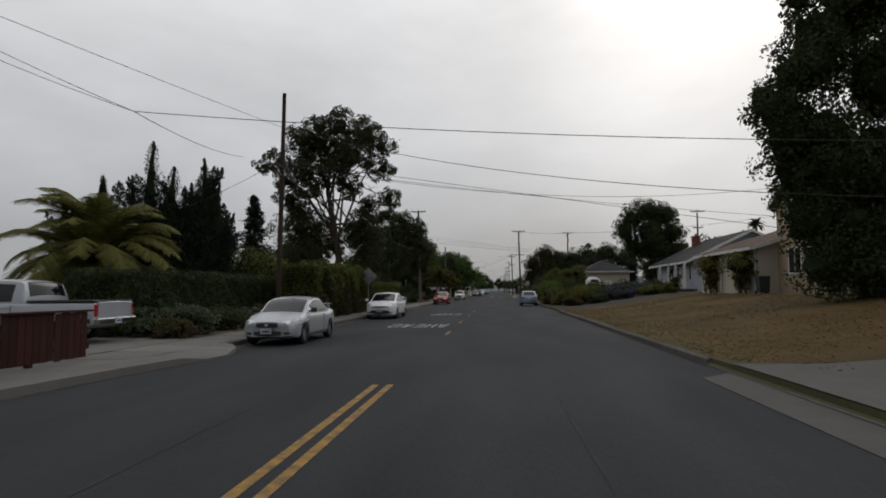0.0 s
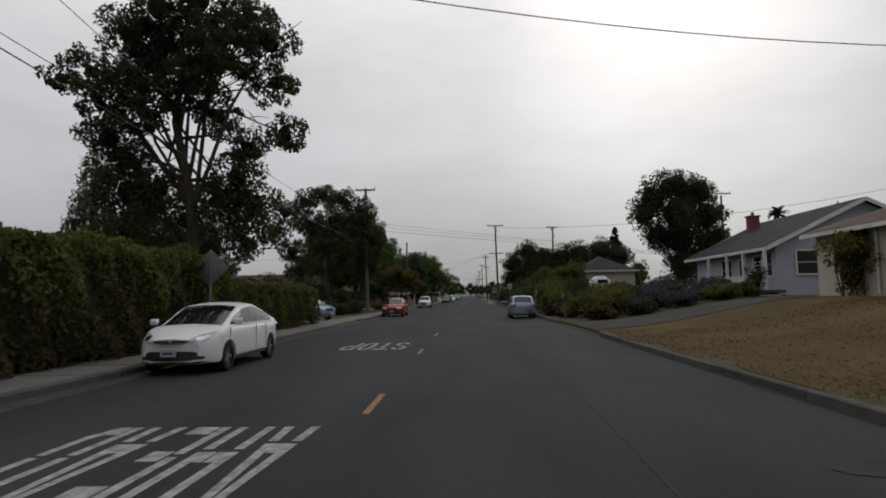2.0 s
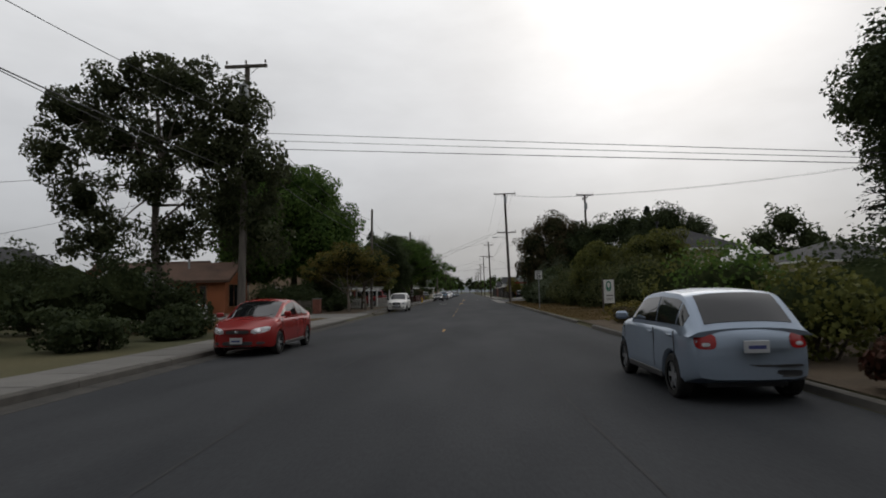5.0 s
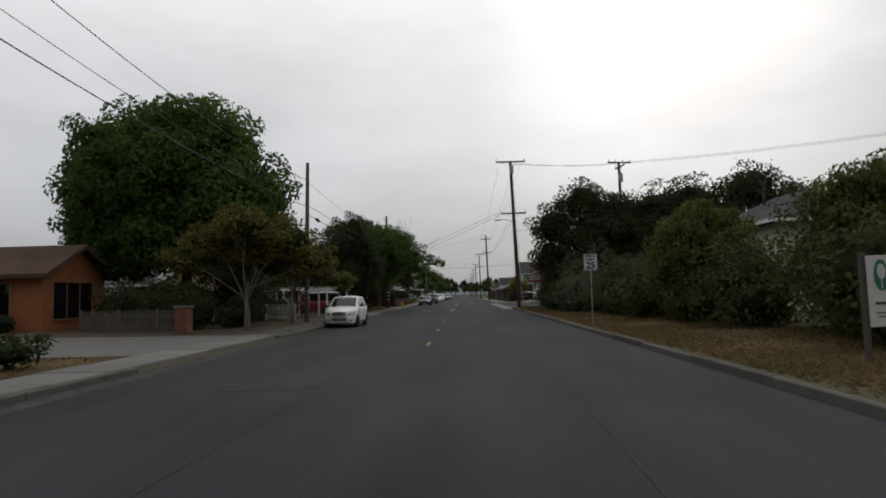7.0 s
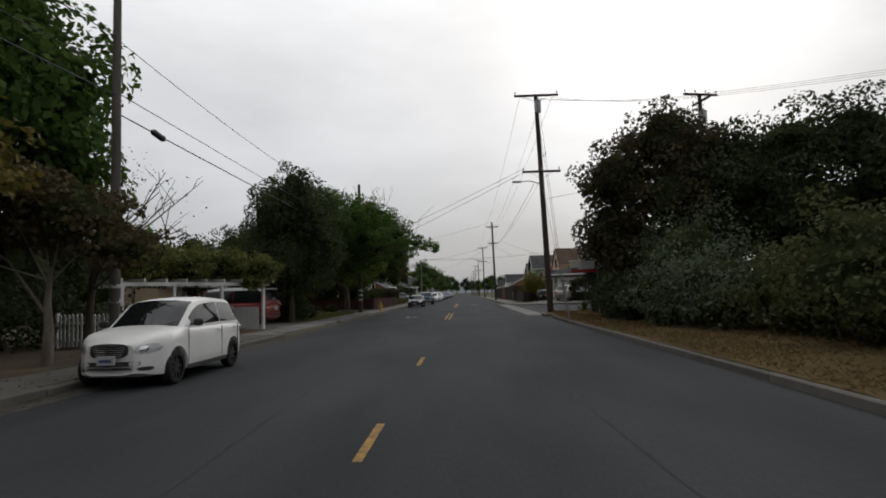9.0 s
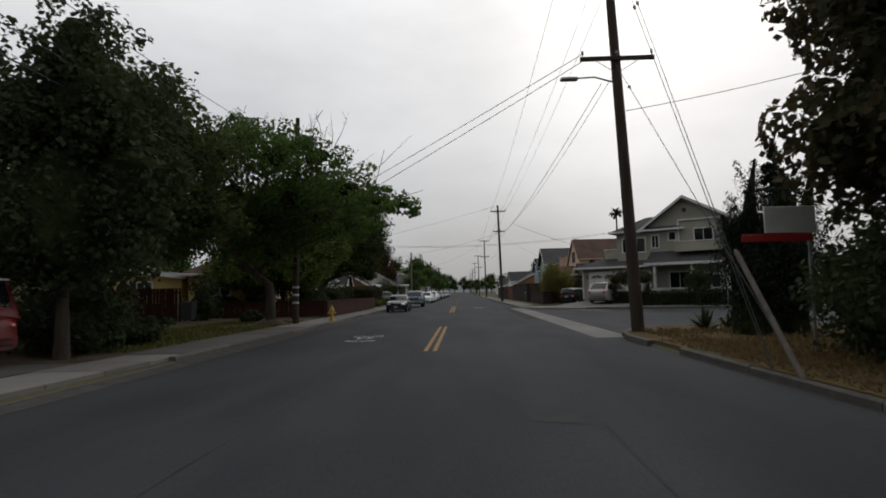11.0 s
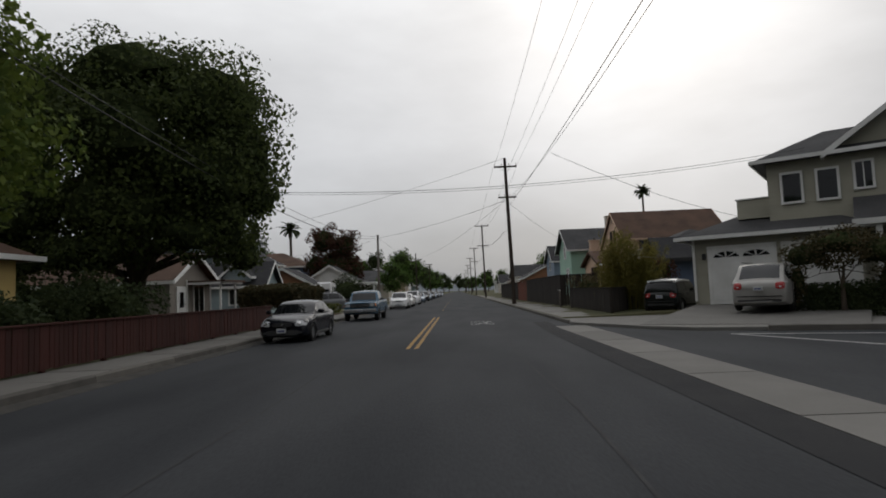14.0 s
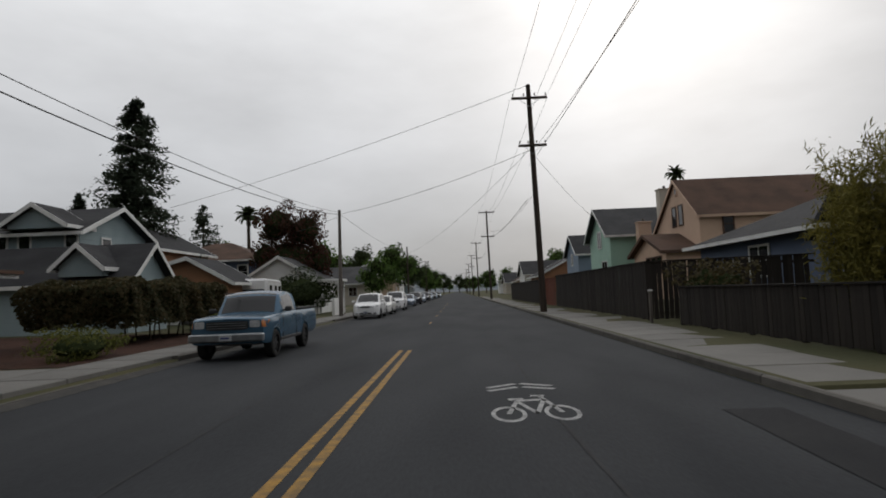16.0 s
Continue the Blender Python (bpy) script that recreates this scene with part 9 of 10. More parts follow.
def door(t, x, y, z0, facing, w=0.85, h=1.86, material="trim_black", trim="white_paint"):
    rot = {"-y": 0, "x": 90, "y": 180, "-x": 270}[facing]
    m = Matrix.Translation((x, y, z0)) @ Matrix.Rotation(radians(rot), 4, "Z")
    bm = boxes(((0, 0, h / 2), (w, 0.05, h)), bev=0.008)
    for zz, hh in ((0.5, 0.6), (1.4, 0.8)):
        for xx in (-0.2, 0.2):
            box(bm, (xx, -0.028, zz), (0.26, 0.012, hh), bev=0.004)
    bm.transform(m)
    d = part("door", bm, M[material], t)
    bm = boxes(((-w / 2 - 0.05, 0, h / 2), (0.1, 0.07, h)), ((w / 2 + 0.05, 0, h / 2), (0.1, 0.07, h)), ((0, 0, h + 0.05), (w + 0.2, 0.07, 0.1)))
    bm.transform(m)
    part("door_frame", bm, M[trim], d)
    bm = bmesh.new()
    tube(bm, (w / 2 - 0.1, -0.03, 1.0), (w / 2 - 0.1, -0.08, 1.0), 0.03, 0.035, 8)
    bm.transform(m)
    part("knob", bm, M["chrome"], d)
    return d


def chimney(t, x, y, z0, z1, s=0.7, material="brick"):
    c = part("chimney", boxes(((x, y, (z0 + z1) / 2), (s, s * 0.8, z1 - z0)), bev=0.01), M[material], t)
    part("chimney_cap", boxes(((x, y, z1 + 0.04), (s + 0.14, s * 0.8 + 0.14, 0.1)), bev=0.01), M[material], c)
    bm = bmesh.new()
    tube(bm, (x, y, z1 + 0.08), (x, y, z1 + 0.35), 0.12, 0.1, 10)
    part("chimney_pot", bm, M["concrete_old"], c)


def house(label, x=0, y=0, z=0, rz=0):
    return thing("house", pose(x, y, z, 0, 0, rz), label, "house")


# right side, first lots
h = house("tan two-storey stucco house with a low beige wing")
gable_block(h, 16.7, 26, 20.3, 24.5, 1.0, 6.35, 7.6, "x", "tan", "roof_brown", over=0.35, rake=0.35)
window(h, 16.67, 23.0, 5.75, "-x", 0.9, 1.15, cols=2, rows=1)
window(h, 16.67, 22.5, 2.95, "-x", 1.3, 1.3, cols=2, rows=1)
window(h, 16.67, 22.4, 6.95, "-x", 0.3, 0.35, cols=1, rows=1, name="vent")
window(h, 20.0, 20.27, 5.3, "-y", 1.2, 1.1, cols=2, rows=1)
window(h, 20.0, 20.27, 2.6, "-y", 1.6, 1.2, cols=2, rows=1)
gable_block(h, 15.6, 26, 24.51, 34.2, 1.0, 3.95, 5.9, "y", "cream", "roof_brown", over=0.5, rake=0.3, ridge=0.62)
window(h, 15.57, 28.6, 3.05, "-x", 1.15, 0.75, cols=2, rows=1)
door(h, 15.58, 26.6, 1.25, "-x", 0.86, 1.86, "white_paint")
window(h, 15.57, 32.4, 2.9, "-x", 0.9, 1.0, cols=2, rows=1)
part("downpipe", boxes(((15.52, 24.8, 2.6), (0.08, 0.08, 2.7))), M["white_paint"], h)
part("downpipe", boxes(((15.52, 30.2, 2.6), (0.08, 0.08, 2.7))), M["white_paint"], h)

h = house("pale blue boarded house with a white front porch")
gable_block(h, 16.9, 26.4, 40.3, 51.5, 1.2, 4.05, 6.35, "y", "blue_white_wall", "roof_dark", over=0.75, rake=0.45, ridge=0.5)
part("porch_floor", boxes(((16.3, 44.0, 1.38), (1.5, 8.6, 0.16)), bev=0.01), M["concrete_old"], h)
for y in (39.9, 42.4, 44.6, 47.4):
    part("porch_post", boxes(((16.1, y, 2.6), (0.15, 0.15, 2.35)), bev=0.01), M["white_paint"], h)
for ya, yb in ((40.0, 41.6), (42.5, 47.3)):
    rl = part("porch_rail", boxes(((16.1, (ya + yb) / 2, 2.28), (0.08, yb - ya, 0.07))), M["white_paint"], h)
    if yb - ya < 2:
        for k in range(9):
            part("baluster", boxes(((16.1, ya + 0.1 + 0.17 * k, 1.85), (0.04, 0.04, 0.85))), M["white_paint"], rl)
    else:
        part("rail_panel", boxes(((16.12, (ya + yb) / 2, 1.85), (0.04, yb - ya, 0.8))), M["white_paint"], rl)
door(h, 16.88, 44.2, 1.47, "-x", 0.86, 1.86, "trim_black")
window(h, 16.87, 42.3, 2.9, "-x", 0.9, 1.1)
window(h, 16.87, 46.4, 2.8, "-x", 1.4, 1.2, cols=2)
window(h, 16.87, 40.9, 2.9, "-x", 0.5, 1.3)
window(h, 18.6, 40.27, 2.95, "-y", 1.15, 1.25)
window(h, 22.5, 40.27, 2.9, "-y", 1.4, 1.2, cols=2)
chimney(h, 20.4, 50.0, 4.8, 6.7)
vp = bmesh.new()
tube(vp, (22.4, 43.5, 6.0), (22.4, 43.5, 6.75), 0.05, 0.05, 8)
part("vent_pipe", vp, M["trim_black"], h)
h = house("pale house with a grey hipped roof behind a wild hedge")
hip_block(h, 13.5, 20.2, 79.9, 89.8, 0.2, 4.2, 6.1, "cream", "roof_dark")
window(h, 13.47, 83, 2.6, "-x", 1.4, 1.1, cols=2)
window(h, 13.47, 87, 2.6, "-x", 1.4, 1.1, cols=2)
door(h, 17, 79.88, 0.9, "-y", 0.86, 1.86, "white_paint")
bm = bmesh.new()
tube(bm, (15.9, 85.6, 5.2), (15.9, 85.6, 6.75), 0.07, 0.07, 10)
tube(bm, (15.9, 85.6, 6.75), (15.9, 85.6, 6.95), 0.13, 0.13, 10)
part("flue", bm, M["cable"], h)
h = house("white low house among dark trees", 0, 0)
hip_block(h, 27, 38, 84, 96, 0.2, 3.2, 5.2, "cream", "roof_grey")
window(h, 26.97, 88, 1.9, "-x", 1.4, 1.1, cols=2)

# the corner house, set square to the slanting side street
h = house("olive-grey two-storey house with white trim on the corner", 16.45, 136.8, 0.1, -35)
gable_block(h, -2.0, 5.5, 0, 9, 0.0, 6.2, 8.45, "y", "olive_wall", "roof_grey", over=0.5, rake=0.5, ridge=0.419, ze2=6.05)
hip_block(h, -4.4, 0.6, 0.03, 3.9, 0.0, 6.0, 7.3, "olive_wall", "roof_grey", over=0.5)
rp = part("roof_parapet", boxes(((-5.0, 1.3, 4.2), (1.25, 2.0, 0.8)), bev=0.01), M["olive_wall"], h)
part("parapet_cap", boxes(((-5.0, 1.3, 4.63), (1.35, 2.1, 0.06)), bev=0.01), M["white_paint"], rp)
hip_block(h, -7.3, -1.4, -0.6, 5.5, 0.0, 3.1, 4.6, "olive_wall", "roof_grey", over=0.55)
bm = bmesh.new()
extrude_poly(bm, [(-1.6, -1.7, 3.12), (5.9, -1.7, 3.12), (5.9, 0.05, 4.15), (-1.6, 0.05, 4.15)], (0, 0, 0.1))
pr = part("porch_roof", bm, M["roof_grey"], h)
part("porch_gutter", boxes(((2.15, -1.74, 3.16), (7.6, 0.08, 0.2))), M["white_paint"], pr)
part("porch_floor", boxes(((2.1, -0.85, 0.3), (7.4, 1.7, 0.3)), bev=0.01), M["concrete"], h)
for x in (-0.9, 1.9, 4.4, 5.6):
    part("porch_post", boxes(((x, -1.5, 1.75), (0.2, 0.2, 2.7)), bev=0.01), M["white_paint"], h)
for xa, xb in ((-0.8, 1.8), (2.0, 4.3)):
    rl = part("porch_rail", boxes((((xa + xb) / 2, -1.5, 1.25), (xb - xa, 0.08, 0.08))), M["white_paint"], h)
    for k in range(int((xb - xa) / 0.16)):
        part("baluster", boxes(((xa + 0.1 + 0.16 * k, -1.5, 0.85), (0.05, 0.05, 0.75))), M["white_paint"], rl)
window(h, 0.6, -0.03, 1.75, "-y", 1.5, 1.5, cols=2, rows=1)
door(h, 3.1, -0.02, 0.45, "-y", 0.86, 1.86, "trim_black")
window(h, -3.55, -0.03, 4.85, "-y", 0.62, 1.1, rows=1)
window(h, -2.35, -0.03, 4.85, "-y", 0.62, 1.1, rows=1)
window(h, -1.2, -0.03, 5.05, "-y", 0.5, 0.95, cols=2, rows=1)
window(h, 0.15, -0.03, 5.4, "-y", 0.5, 0.6, rows=1)
window(h, 4.5, -0.03, 5.5, "-y", 0.5, 0.5, rows=1)
window(h, 2.5, -0.03, 5.25, "-y", 1.3, 1.2, cols=2, rows=1)
window(h, 1.15, -0.03, 7.4, "-y", 0.3, 0.35, rows=1, trim="olive_wall", name="vent")
window(h, 5.53, 4.0, 5.2, "x", 0.9, 1.0, cols=2, rows=1)
bl = part("balcony", boxes(((2.75, -0.55, 4.15), (4.3, 1.1, 0.16)), ((2.75, -1.06, 4.45), (4.3, 0.09, 0.75)), ((0.64, -0.55, 4.45), (0.09, 1.1, 0.75)), ((4.86, -0.55, 4.45), (0.09, 1.1, 0.75))), M["olive_wall"], h)
part("parapet_cap", boxes(((2.75, -1.06, 4.85), (4.4, 0.16, 0.06)), ((0.64, -0.5, 4.85), (0.16, 1.1, 0.06)), ((4.86, -0.5, 4.85), (0.16, 1.1, 0.06))), M["white_paint"], bl)
part("recess_trim", boxes(((2.75, -0.06, 6.62), (4.3, 0.12, 0.12)), ((0.64, -0.06, 5.7), (0.12, 0.12, 1.8)), ((4.86, -0.06, 5.7), (0.12, 0.12, 1.8))), M["white_paint"], bl)
for x in (-5.45, -2.75):
    g = part("garage_door", boxes(((x, -0.63, 1.45), (2.3, 0.06, 2.25)), bev=0.008), M["white_paint"], h)
    for r_ in range(3):
        for c_ in range(4):
            part("raised_panel", boxes(((x - 0.83 + 0.553 * c_, -0.664, 0.68 + 0.55 * r_), (0.44, 0.014, 0.42)), bev=0.005), M["white_paint"], g)
    for k in range(8):
        a = radians(200 + 20 * k)
        bm = bmesh.new()
        s_ = -1 if k < 4 else 1
        xx = x + s_ * 0.55
        ang = radians(25 + 45 * (k % 4))
        extrude_poly(bm, [(xx + 0.06 * math.cos(ang), -0.667, 2.2 + 0.04), (xx + 0.5 * math.cos(ang - 0.3), -0.667, 2.22 + 0.26 * math.sin(ang - 0.3)), (xx + 0.5 * math.cos(ang + 0.3), -0.667, 2.22 + 0.26 * math.sin(ang + 0.3))], (0, -0.012, 0))
        part("fan_pane", bm, M["glass_dark"], g)
    part("door_surround", boxes(((x - 1.21, -0.64, 1.5), (0.12, 0.08, 2.4)), ((x + 1.21, -0.64, 1.5), (0.12, 0.08, 2.4)), ((x, -0.64, 2.65), (2.55, 0.08, 0.14))), M["white_paint"], g)
part("downpipe", boxes(((-7.25, -0.66, 1.8), (0.09, 0.09, 2.7))), M["white_paint"], h)
part("wall_lamp", boxes(((-6.85, -0.68, 2.3), (0.14, 0.12, 0.26)), bev=0.02), M["trim_black"], h)
gt = thing("garden_gate", pose(14.2, 134.6, 0.1, 0, 0, -35), "white boarded garden gate under a small tree", "gate")
for k in range(8):
    part("board", boxes(((-0.5 + 0.14 * k, 0, 0.65), (0.13, 0.02, 1.2)), bev=0.004), M["white_paint"], gt)
part("rail", boxes(((0, 0.03, 0.4), (1.15, 0.03, 0.09))), M["white_paint"], gt)
part("rail", boxes(((0, 0.03, 1.0), (1.15, 0.03, 0.09))), M["white_paint"], gt)
tl = thing("trellis", pose(18.2, 131.9, 0.1, 0, 0, -35), "white garden trellis arch over the front path", "trellis")
for x in (-0.7, 0.7):
    part("post", boxes(((x, 0, 1.1), (0.1, 0.1, 2.2)), bev=0.01), M["white_paint"], tl)
part("top", boxes(((0, 0, 2.2), (1.9, 0.5, 0.09)), bev=0.01), M["white_paint"], tl)
drv = bmesh.new()
prism(drv, [(-7.3, -8.0), (-1.3, -7.6), (-1.3, -0.6), (-7.3, -0.6)], -0.3, 0.008)
for v in drv.verts:
    if v.co.y > -1 and v.co.z > 0:
        v.co.z = 0.33
dr = tagged(part("driveway_8", drv, M["concrete"]), "sloping concrete garage drive of the corner house", "driveway", kind="structure")
dr.matrix_world = pose(16.45, 136.8, 0.09, 0, 0, -35)

# right side beyond the corner
h = house("low slate-blue house with a dark hipped roof behind a board fence")
hip_block(h, 12.0, 20.5, 151.8, 161.5, 0.1, 3.0, 5.0, "slate_wall", "roof_dark", over=0.6)
gable_block(h, 12.2, 15.6, 149.4, 151.79, 0.1, 3.0, 4.0, "x", "slate_wall", "roof_dark", trim="roof_dark", over=0.5, rake=0.6)
window(h, 12.17, 150.6, 2.0, "-x", 1.3, 0.9, cols=2, rows=1)
window(h, 11.97, 156, 2.1, "-x", 1.4, 1.1, cols=2)
h = house("peach stucco house with a brown catslide roof")
gable_block(h, 15.8, 25.5, 170.6, 181.5, 0.1, 5.7, 8.5, "x", "peach", "roof_brown", trim="peach", over=0.25, rake=0.2, ridge=0.34, ze2=3.3)
gable_block(h, 13.6, 15.79, 170.8, 177.5, 0.1, 3.5, 4.7, "x", "peach", "roof_brown", trim="roof_brown", over=0.4, rake=0.4)
window(h, 15.77, 173.6, 6.0, "-x", 0.65, 1.3, "roof_brown", cols=1)
window(h, 15.77, 174.8, 6.0, "-x", 0.65, 1.3, "roof_brown", cols=1)
window(h, 15.77, 174.3, 7.75, "-x", 0.35, 0.4, "peach", rows=1, name="vent")
window(h, 17.6, 170.57, 5.0, "-y", 0.6, 1.1, "roof_brown")
window(h, 22.0, 170.57, 5.0, "-y", 1.2, 0.8, "roof_brown", cols=2)
for y in (172.0, 173.1, 174.2):
    window(h, 13.57, y, 2.6, "-x", 0.75, 1.0, "roof_brown")
chimney(h, 15.4, 180.6, 0.2, 6.3, 1.0, "peach")
h = house("pale green boarded house with white trim")
gable_block(h, 13.0, 23, 181.9, 189.2, 0.1, 5.7, 8.1, "x", "green_wall", "roof_grey", over=0.5, rake=0.5)
window(h, 12.97, 185.4, 5.4, "-x", 1.2, 1.4, cols=2, rows=1)
window(h, 12.97, 184, 2.8, "-x", 1.6, 1.2, cols=2)
window(h, 16.5, 181.87, 5.0, "-y", 0.9, 1.3, cols=1)
chimney(h, 17.5, 181.3, 0.2, 9.0, 1.1, "cream")
h = house("slate-blue boarded house with white trim")
gable_block(h, 14.2, 22, 201.0, 208, 0.1, 5.3, 7.5, "x", "blue_grey_wall", "roof_dark", over=0.5, rake=0.4)
window(h, 14.17, 204.5, 4.6, "-x", 0.9, 1.3, cols=2)
window(h, 14.17, 203, 2.4, "-x", 1.4, 1.2, cols=2)
h = house("dark brown low house with a gabled roof")
gable_block(h, 11.5, 21, 214, 224, 0.1, 3.2, 5.6, "y", "brown_wall", "roof_dark", over=0.5)
window(h, 11.47, 219, 2.0, "-x", 1.4, 1.1, cols=2)

# left side
h = house("red-orange boarded bungalow with a brown roof")
gable_block(h, -27.5, -18.9, 80.2, 84.8, 0.1, 2.95, 4.2, "x", "orange_wall", "roof_brown", trim="roof_brown", over=0.5, rake=0.5)
gable_block(h, -29, -23.2, 76.8, 80.19, 0.1, 2.75, 4.0, "y", "orange_wall", "roof_brown", trim="roof_brown", over=0.5, rake=0.4)
gable_block(h, -33, -23.4, 84.81, 88.6, 0.1, 3.1, 4.65, "x", "orange_wall", "roof_brown", trim="roof_brown", over=0.4, rake=0.4)
window(h, -20.6, 80.17, 1.65, "-y", 0.5, 1.5, "brown_wall", rows=1)
window(h, -18.87, 82.3, 1.6, "x", 2.8, 1.7, "brown_wall", cols=3, rows=1)
door(h, -22.4, 80.18, 0.3, "-y", 0.86, 1.86, "trim_black", "brown_wall")
bm = bmesh.new()
tube(bm, (-22.4, 81.6, 3.6), (-22.4, 81.6, 4.75), 0.09, 0.09, 10)
tube(bm, (-22.4, 81.6, 4.75), (-22.4, 81.6, 4.9), 0.16, 0.1, 10)
part("flue", bm, M["steel"], h)
board_fence("tall brown board fence beside the red house", (-23.1, 79.0), (-20.9, 79.2), 1.8, M["fence_rust"], 0.15)
h = house("cream gabled house behind the hedge")
gable_block(h, -29, -22.4, 60, 68, 0.1, 2.9, 4.4, "y", "cream", "roof_dark", over=0.4)
window(h, -25.6, 59.97, 1.9, "-y", 1.3, 1.1, cols=2)
h = house("white shed with a pale roof beside the driveway")
gable_block(h, -20.5, -17.5, 66, 69, 0.1, 2.0, 2.9, "y", "cream", "roof_grey", over=0.3)
door(h, -19, 65.98, 0.15, "-y", 0.86, 1.86, "trim_black")
h = house("yellow stucco house with a brown hipped roof")
hip_block(h, -17.2, -12.6, 125.2, 132, 0.1, 2.85, 4.5, "yellow_wall", "roof_brown", over=0.5)
gable_block(h, -25, -17.8, 125.6, 131.0, 0.1, 2.75, 3.2, "y", "yellow_wall", "roof_grey", over=0.4)
window(h, -15.2, 125.17, 2.0, "-y", 1.2, 0.9, cols=2)
window(h, -20.4, 125.57, 2.0, "-y", 1.4, 0.8, cols=3)
window(h, -12.57, 128.5, 1.9, "x", 1.4, 1.1, cols=2)
bx = thing("storage_box", (-16.4, 122.3, 0.15), "grey metal storage box standing against a red fence", "storage box")
part("body", boxes(((0, 0, 0.46), (1.25, 0.6, 0.92)), bev=0.02), M["steel"], bx)
part("lid", boxes(((0, -0.02, 0.95), (1.31, 0.66, 0.06)), bev=0.015), M["steel"], bx)
part("door", boxes(((-0.3, -0.31, 0.46), (0.56, 0.02, 0.8)), bev=0.006), M["bin"], bx)
h = house("small cream house under the oak with a white gable and porch")
gable_block(h, -16.2, -14.5, 144.9, 149.8, 0.1, 2.65, 3.95, "x", "cream_shaded", "roof_brown", over=0.5, rake=0.45)
gable_block(h, -25.0, -16.66, 144.9, 149.8, 2.5, 2.65, 3.95, "x", "cream_shaded", "roof_brown", over=0.5, rake=0.0)
part("back_wall", boxes(((-20.6, 148.7, 1.3), (8.7, 2.1, 2.4))), M["cream_shaded"], h)
for x in (-18.6, -21.4, -24.6):
    part("carport_post", boxes(((x, 145.0, 1.3), (0.1, 0.1, 2.5)), bev=0.008), M["white_paint"], h)
part("porch_roof", boxes(((-13.5, 148.3, 2.46), (2.2, 3.0, 0.1))), M["roof_brown"], h)
part("porch_beam", boxes(((-12.6, 148.3, 2.36), (0.08, 3.0, 0.14)), ((-13.5, 146.84, 2.36), (1.9, 0.08, 0.14))), M["white_paint"], h)
for y in (147.0, 149.1):
    part("porch_post", boxes(((-12.75, y, 1.25), (0.1, 0.1, 2.3)), bev=0.008), M["white_paint"], h)
for y in (146.75, 149.75):
    part("corner_board", boxes(((-14.47, y, 1.35), (0.05, 0.1, 2.4))), M["white_paint"], h)
door(h, -14.48, 146.1, 0.25, "x", 0.85, 1.86, "white_paint")
part("door_glass", boxes(((-14.44, 146.1, 1.5), (0.03, 0.4, 0.8)), ((-14.44, 146.1, 0.65), (0.03, 0.4, 0.4))), M["glass_dark"], h)
window(h, -14.47, 148.2, 1.5, "x", 1.2, 1.5, cols=2, rows=1)
h = house("grey-teal two-storey house with white gables above a low dark roof")
gable_block(h, -31, -18.6, 161.8, 168, 0.1, 5.3, 6.7, "x", "teal_wall", "roof_dark", over=0.6, rake=0.5)
gable_block(h, -21.6, -18.8, 160.9, 162.6, 5.3, 5.55, 6.45, "y", "teal_wall", "roof_dark", over=0.35, rake=0.3)
gable_block(h, -24.0, -14.2, 158.4, 161.79, 0.1, 2.65, 4.15, "x", "teal_wall", "roof_dark", over=0.5, rake=0.4)
gable_block(h, -17.0, -15.1, 157.95, 160.0, 2.7, 3.2, 4.05, "y", "teal_wall", "roof_dark", over=0.3, rake=0.3)
for x in (-22.6, -21.4, -19.0):
    window(h, x, 161.77, 4.5, "-y", 0.55, 1.15, rows=1)
window(h, -18.57, 164.0, 4.4, "x", 0.7, 1.1, rows=1)
window(h, -16.0, 158.37, 1.6, "-y", 1.4, 1.1, cols=2, rows=1)
h = house("orange-brown boarded house with a dark roof")
gable_block(h, -24.0, -18.6, 169.4, 177, 0.1, 5.0, 6.5, "y", "brown_wall", "roof_dark", over=0.5, rake=0.5)
gable_block(h, -19.5, -12.6, 165.6, 169.3, 0.1, 2.6, 3.85, "y", "brown_wall", "roof_dark", over=0.5, rake=0.4, ridge=0.68)
window(h, -20.2, 169.37, 4.4, "-y", 0.6, 0.9, rows=1)
g = part("garage_door", boxes(((-15.6, 165.56, 1.2), (3.4, 0.06, 2.1)), bev=0.008), M["white_paint"], h)
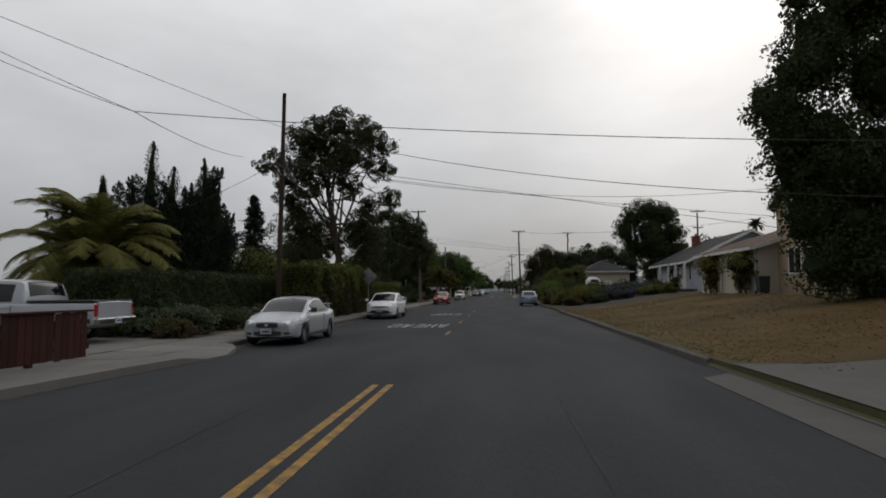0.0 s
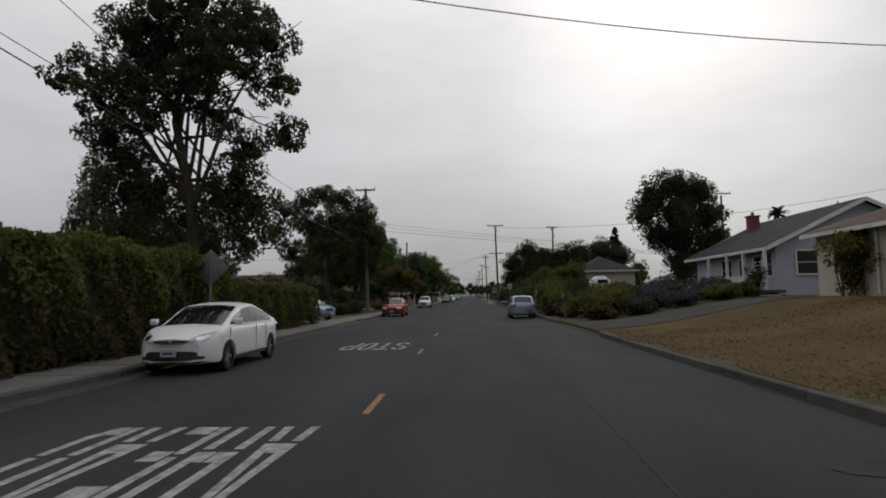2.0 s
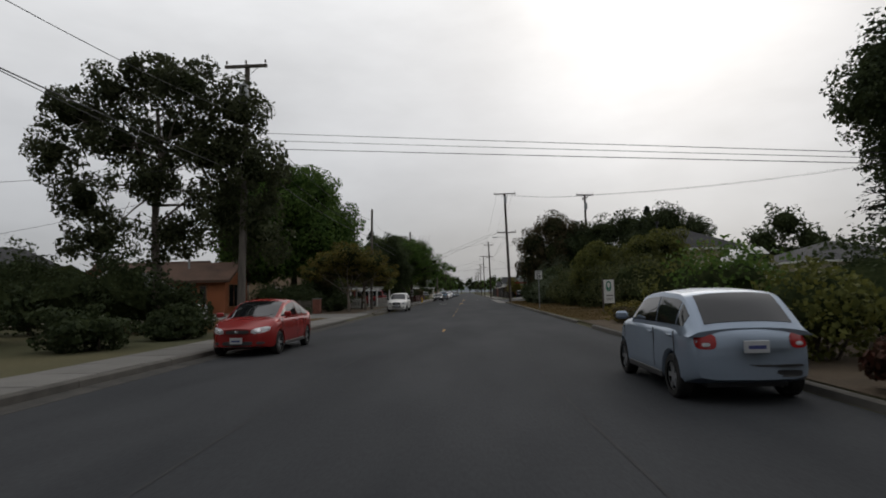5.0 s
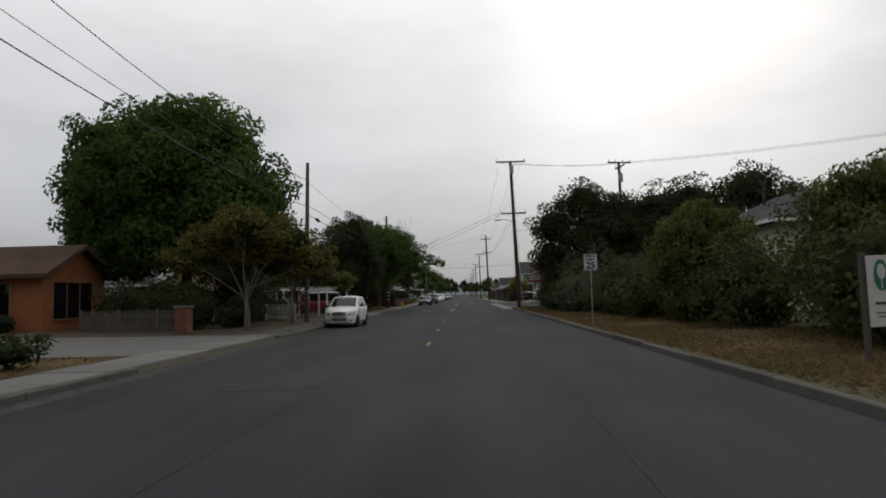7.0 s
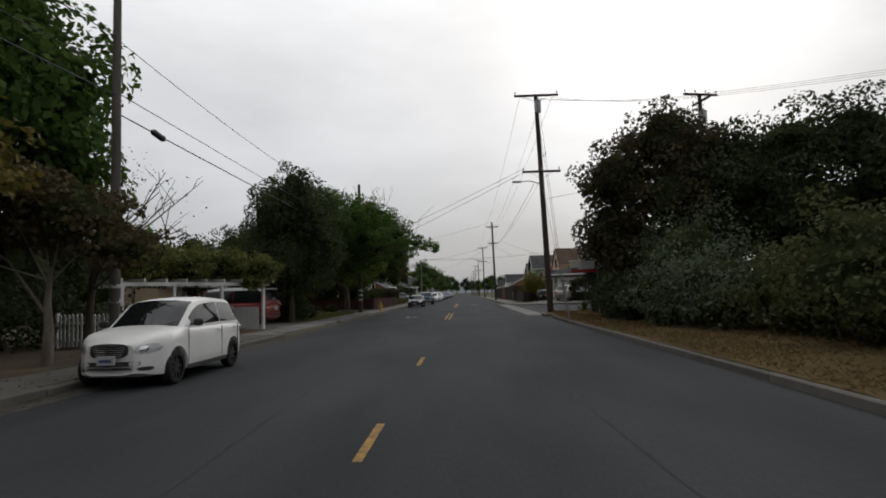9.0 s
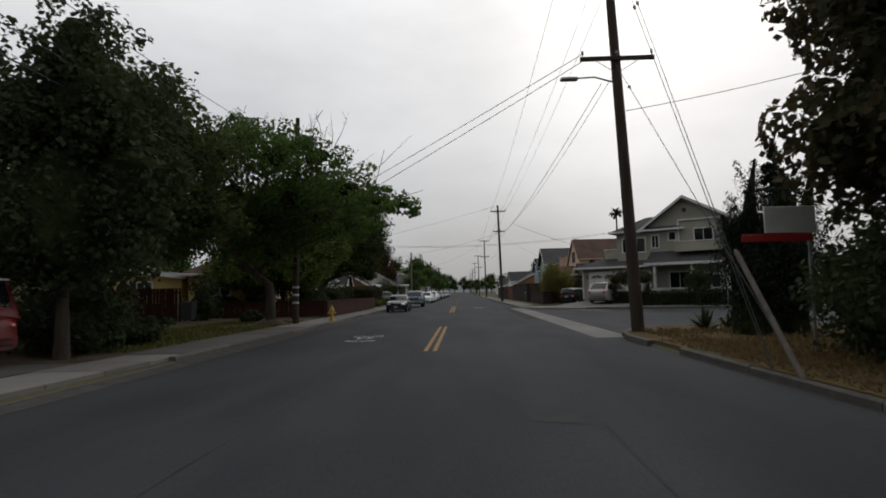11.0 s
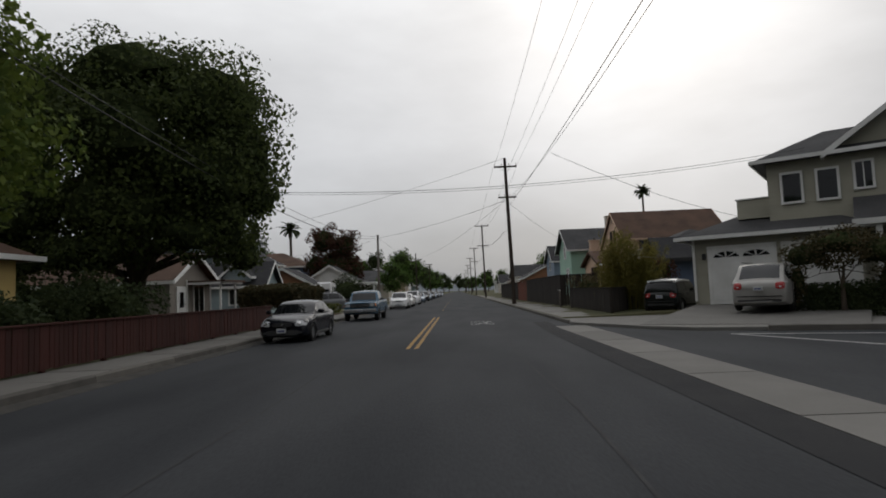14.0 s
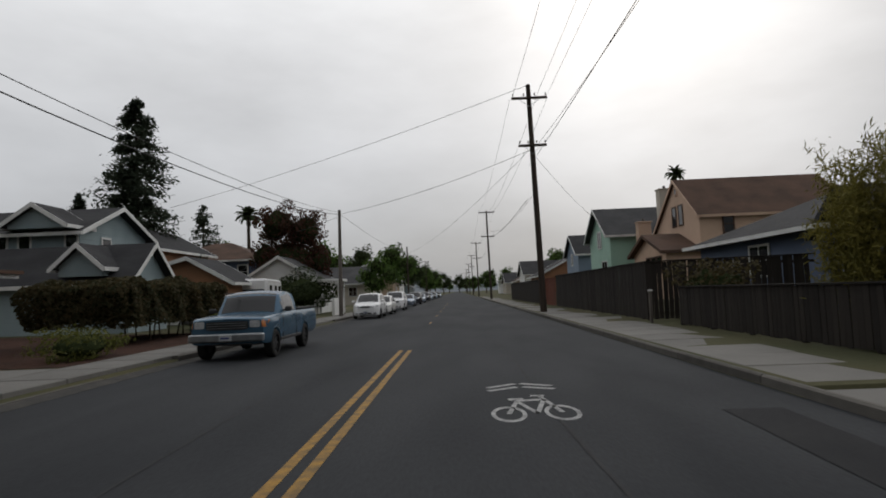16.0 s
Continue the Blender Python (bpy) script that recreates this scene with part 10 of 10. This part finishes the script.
for c_ in range(4):
    part("fan_pane", boxes(((-16.9 + 0.87 * c_, 165.52, 2.0), (0.6, 0.02, 0.22)), bev=0.008), M["glass_dark"], g)
h = house("slate-blue two-storey house with a hipped roof")
hip_block(h, -29, -18.6, 188.5, 197, 0.1, 5.2, 7.3, "slate_wall", "roof_brown", over=0.5)
window(h, -20.2, 188.47, 4.1, "-y", 0.9, 1.2, cols=1)
window(h, -24.0, 188.47, 4.1, "-y", 1.2, 1.2, cols=2)
h = house("small white gabled cottage behind parked cars")
gable_block(h, -16.5, -10.6, 178.2, 185, 0.1, 2.8, 4.6, "y", "white_paint", "roof_grey", over=0.4)
window(h, -12.2, 178.17, 1.8, "-y", 1.2, 1.1, cols=2)
# plain houses far along both sides
for i, (x, y, wl_, rf_) in enumerate(((-20, 210, "cream", "roof_grey"), (-19, 226, "tan", "roof_brown"), (-20, 246, "white_paint", "roof_dark"), (-20, 268, "teal_wall", "roof_grey"), (11.5, 232, "white_paint", "roof_dark"), (12, 250, "tan", "roof_brown"), (11.5, 272, "cream", "roof_dark"), (12, 298, "white_paint", "roof_grey"), (-36, 104, "cream", "roof_grey"), (-26, 104, "tan", "roof_dark"))):
    h = house("distant gabled house along the street", x, y, 0.1)
    gable_block(h, 0, 9, 0, 9, 0, 3.0 + 0.8 * (i % 3 == 1), 5.2 + 0.8 * (i % 3 == 1), "xy"[i % 2], wl_, rf_)
    window(h, 3.0, -0.03, 1.8, "-y", 1.4, 1.1, cols=2)
    window(h, 6.4, -0.03, 1.8, "-y", 1.0, 1.1, cols=2)
    window(h, 9.03 if x < 0 else -0.03, 4.0, 1.8, "x" if x < 0 else "-x", 1.4, 1.1, cols=2)

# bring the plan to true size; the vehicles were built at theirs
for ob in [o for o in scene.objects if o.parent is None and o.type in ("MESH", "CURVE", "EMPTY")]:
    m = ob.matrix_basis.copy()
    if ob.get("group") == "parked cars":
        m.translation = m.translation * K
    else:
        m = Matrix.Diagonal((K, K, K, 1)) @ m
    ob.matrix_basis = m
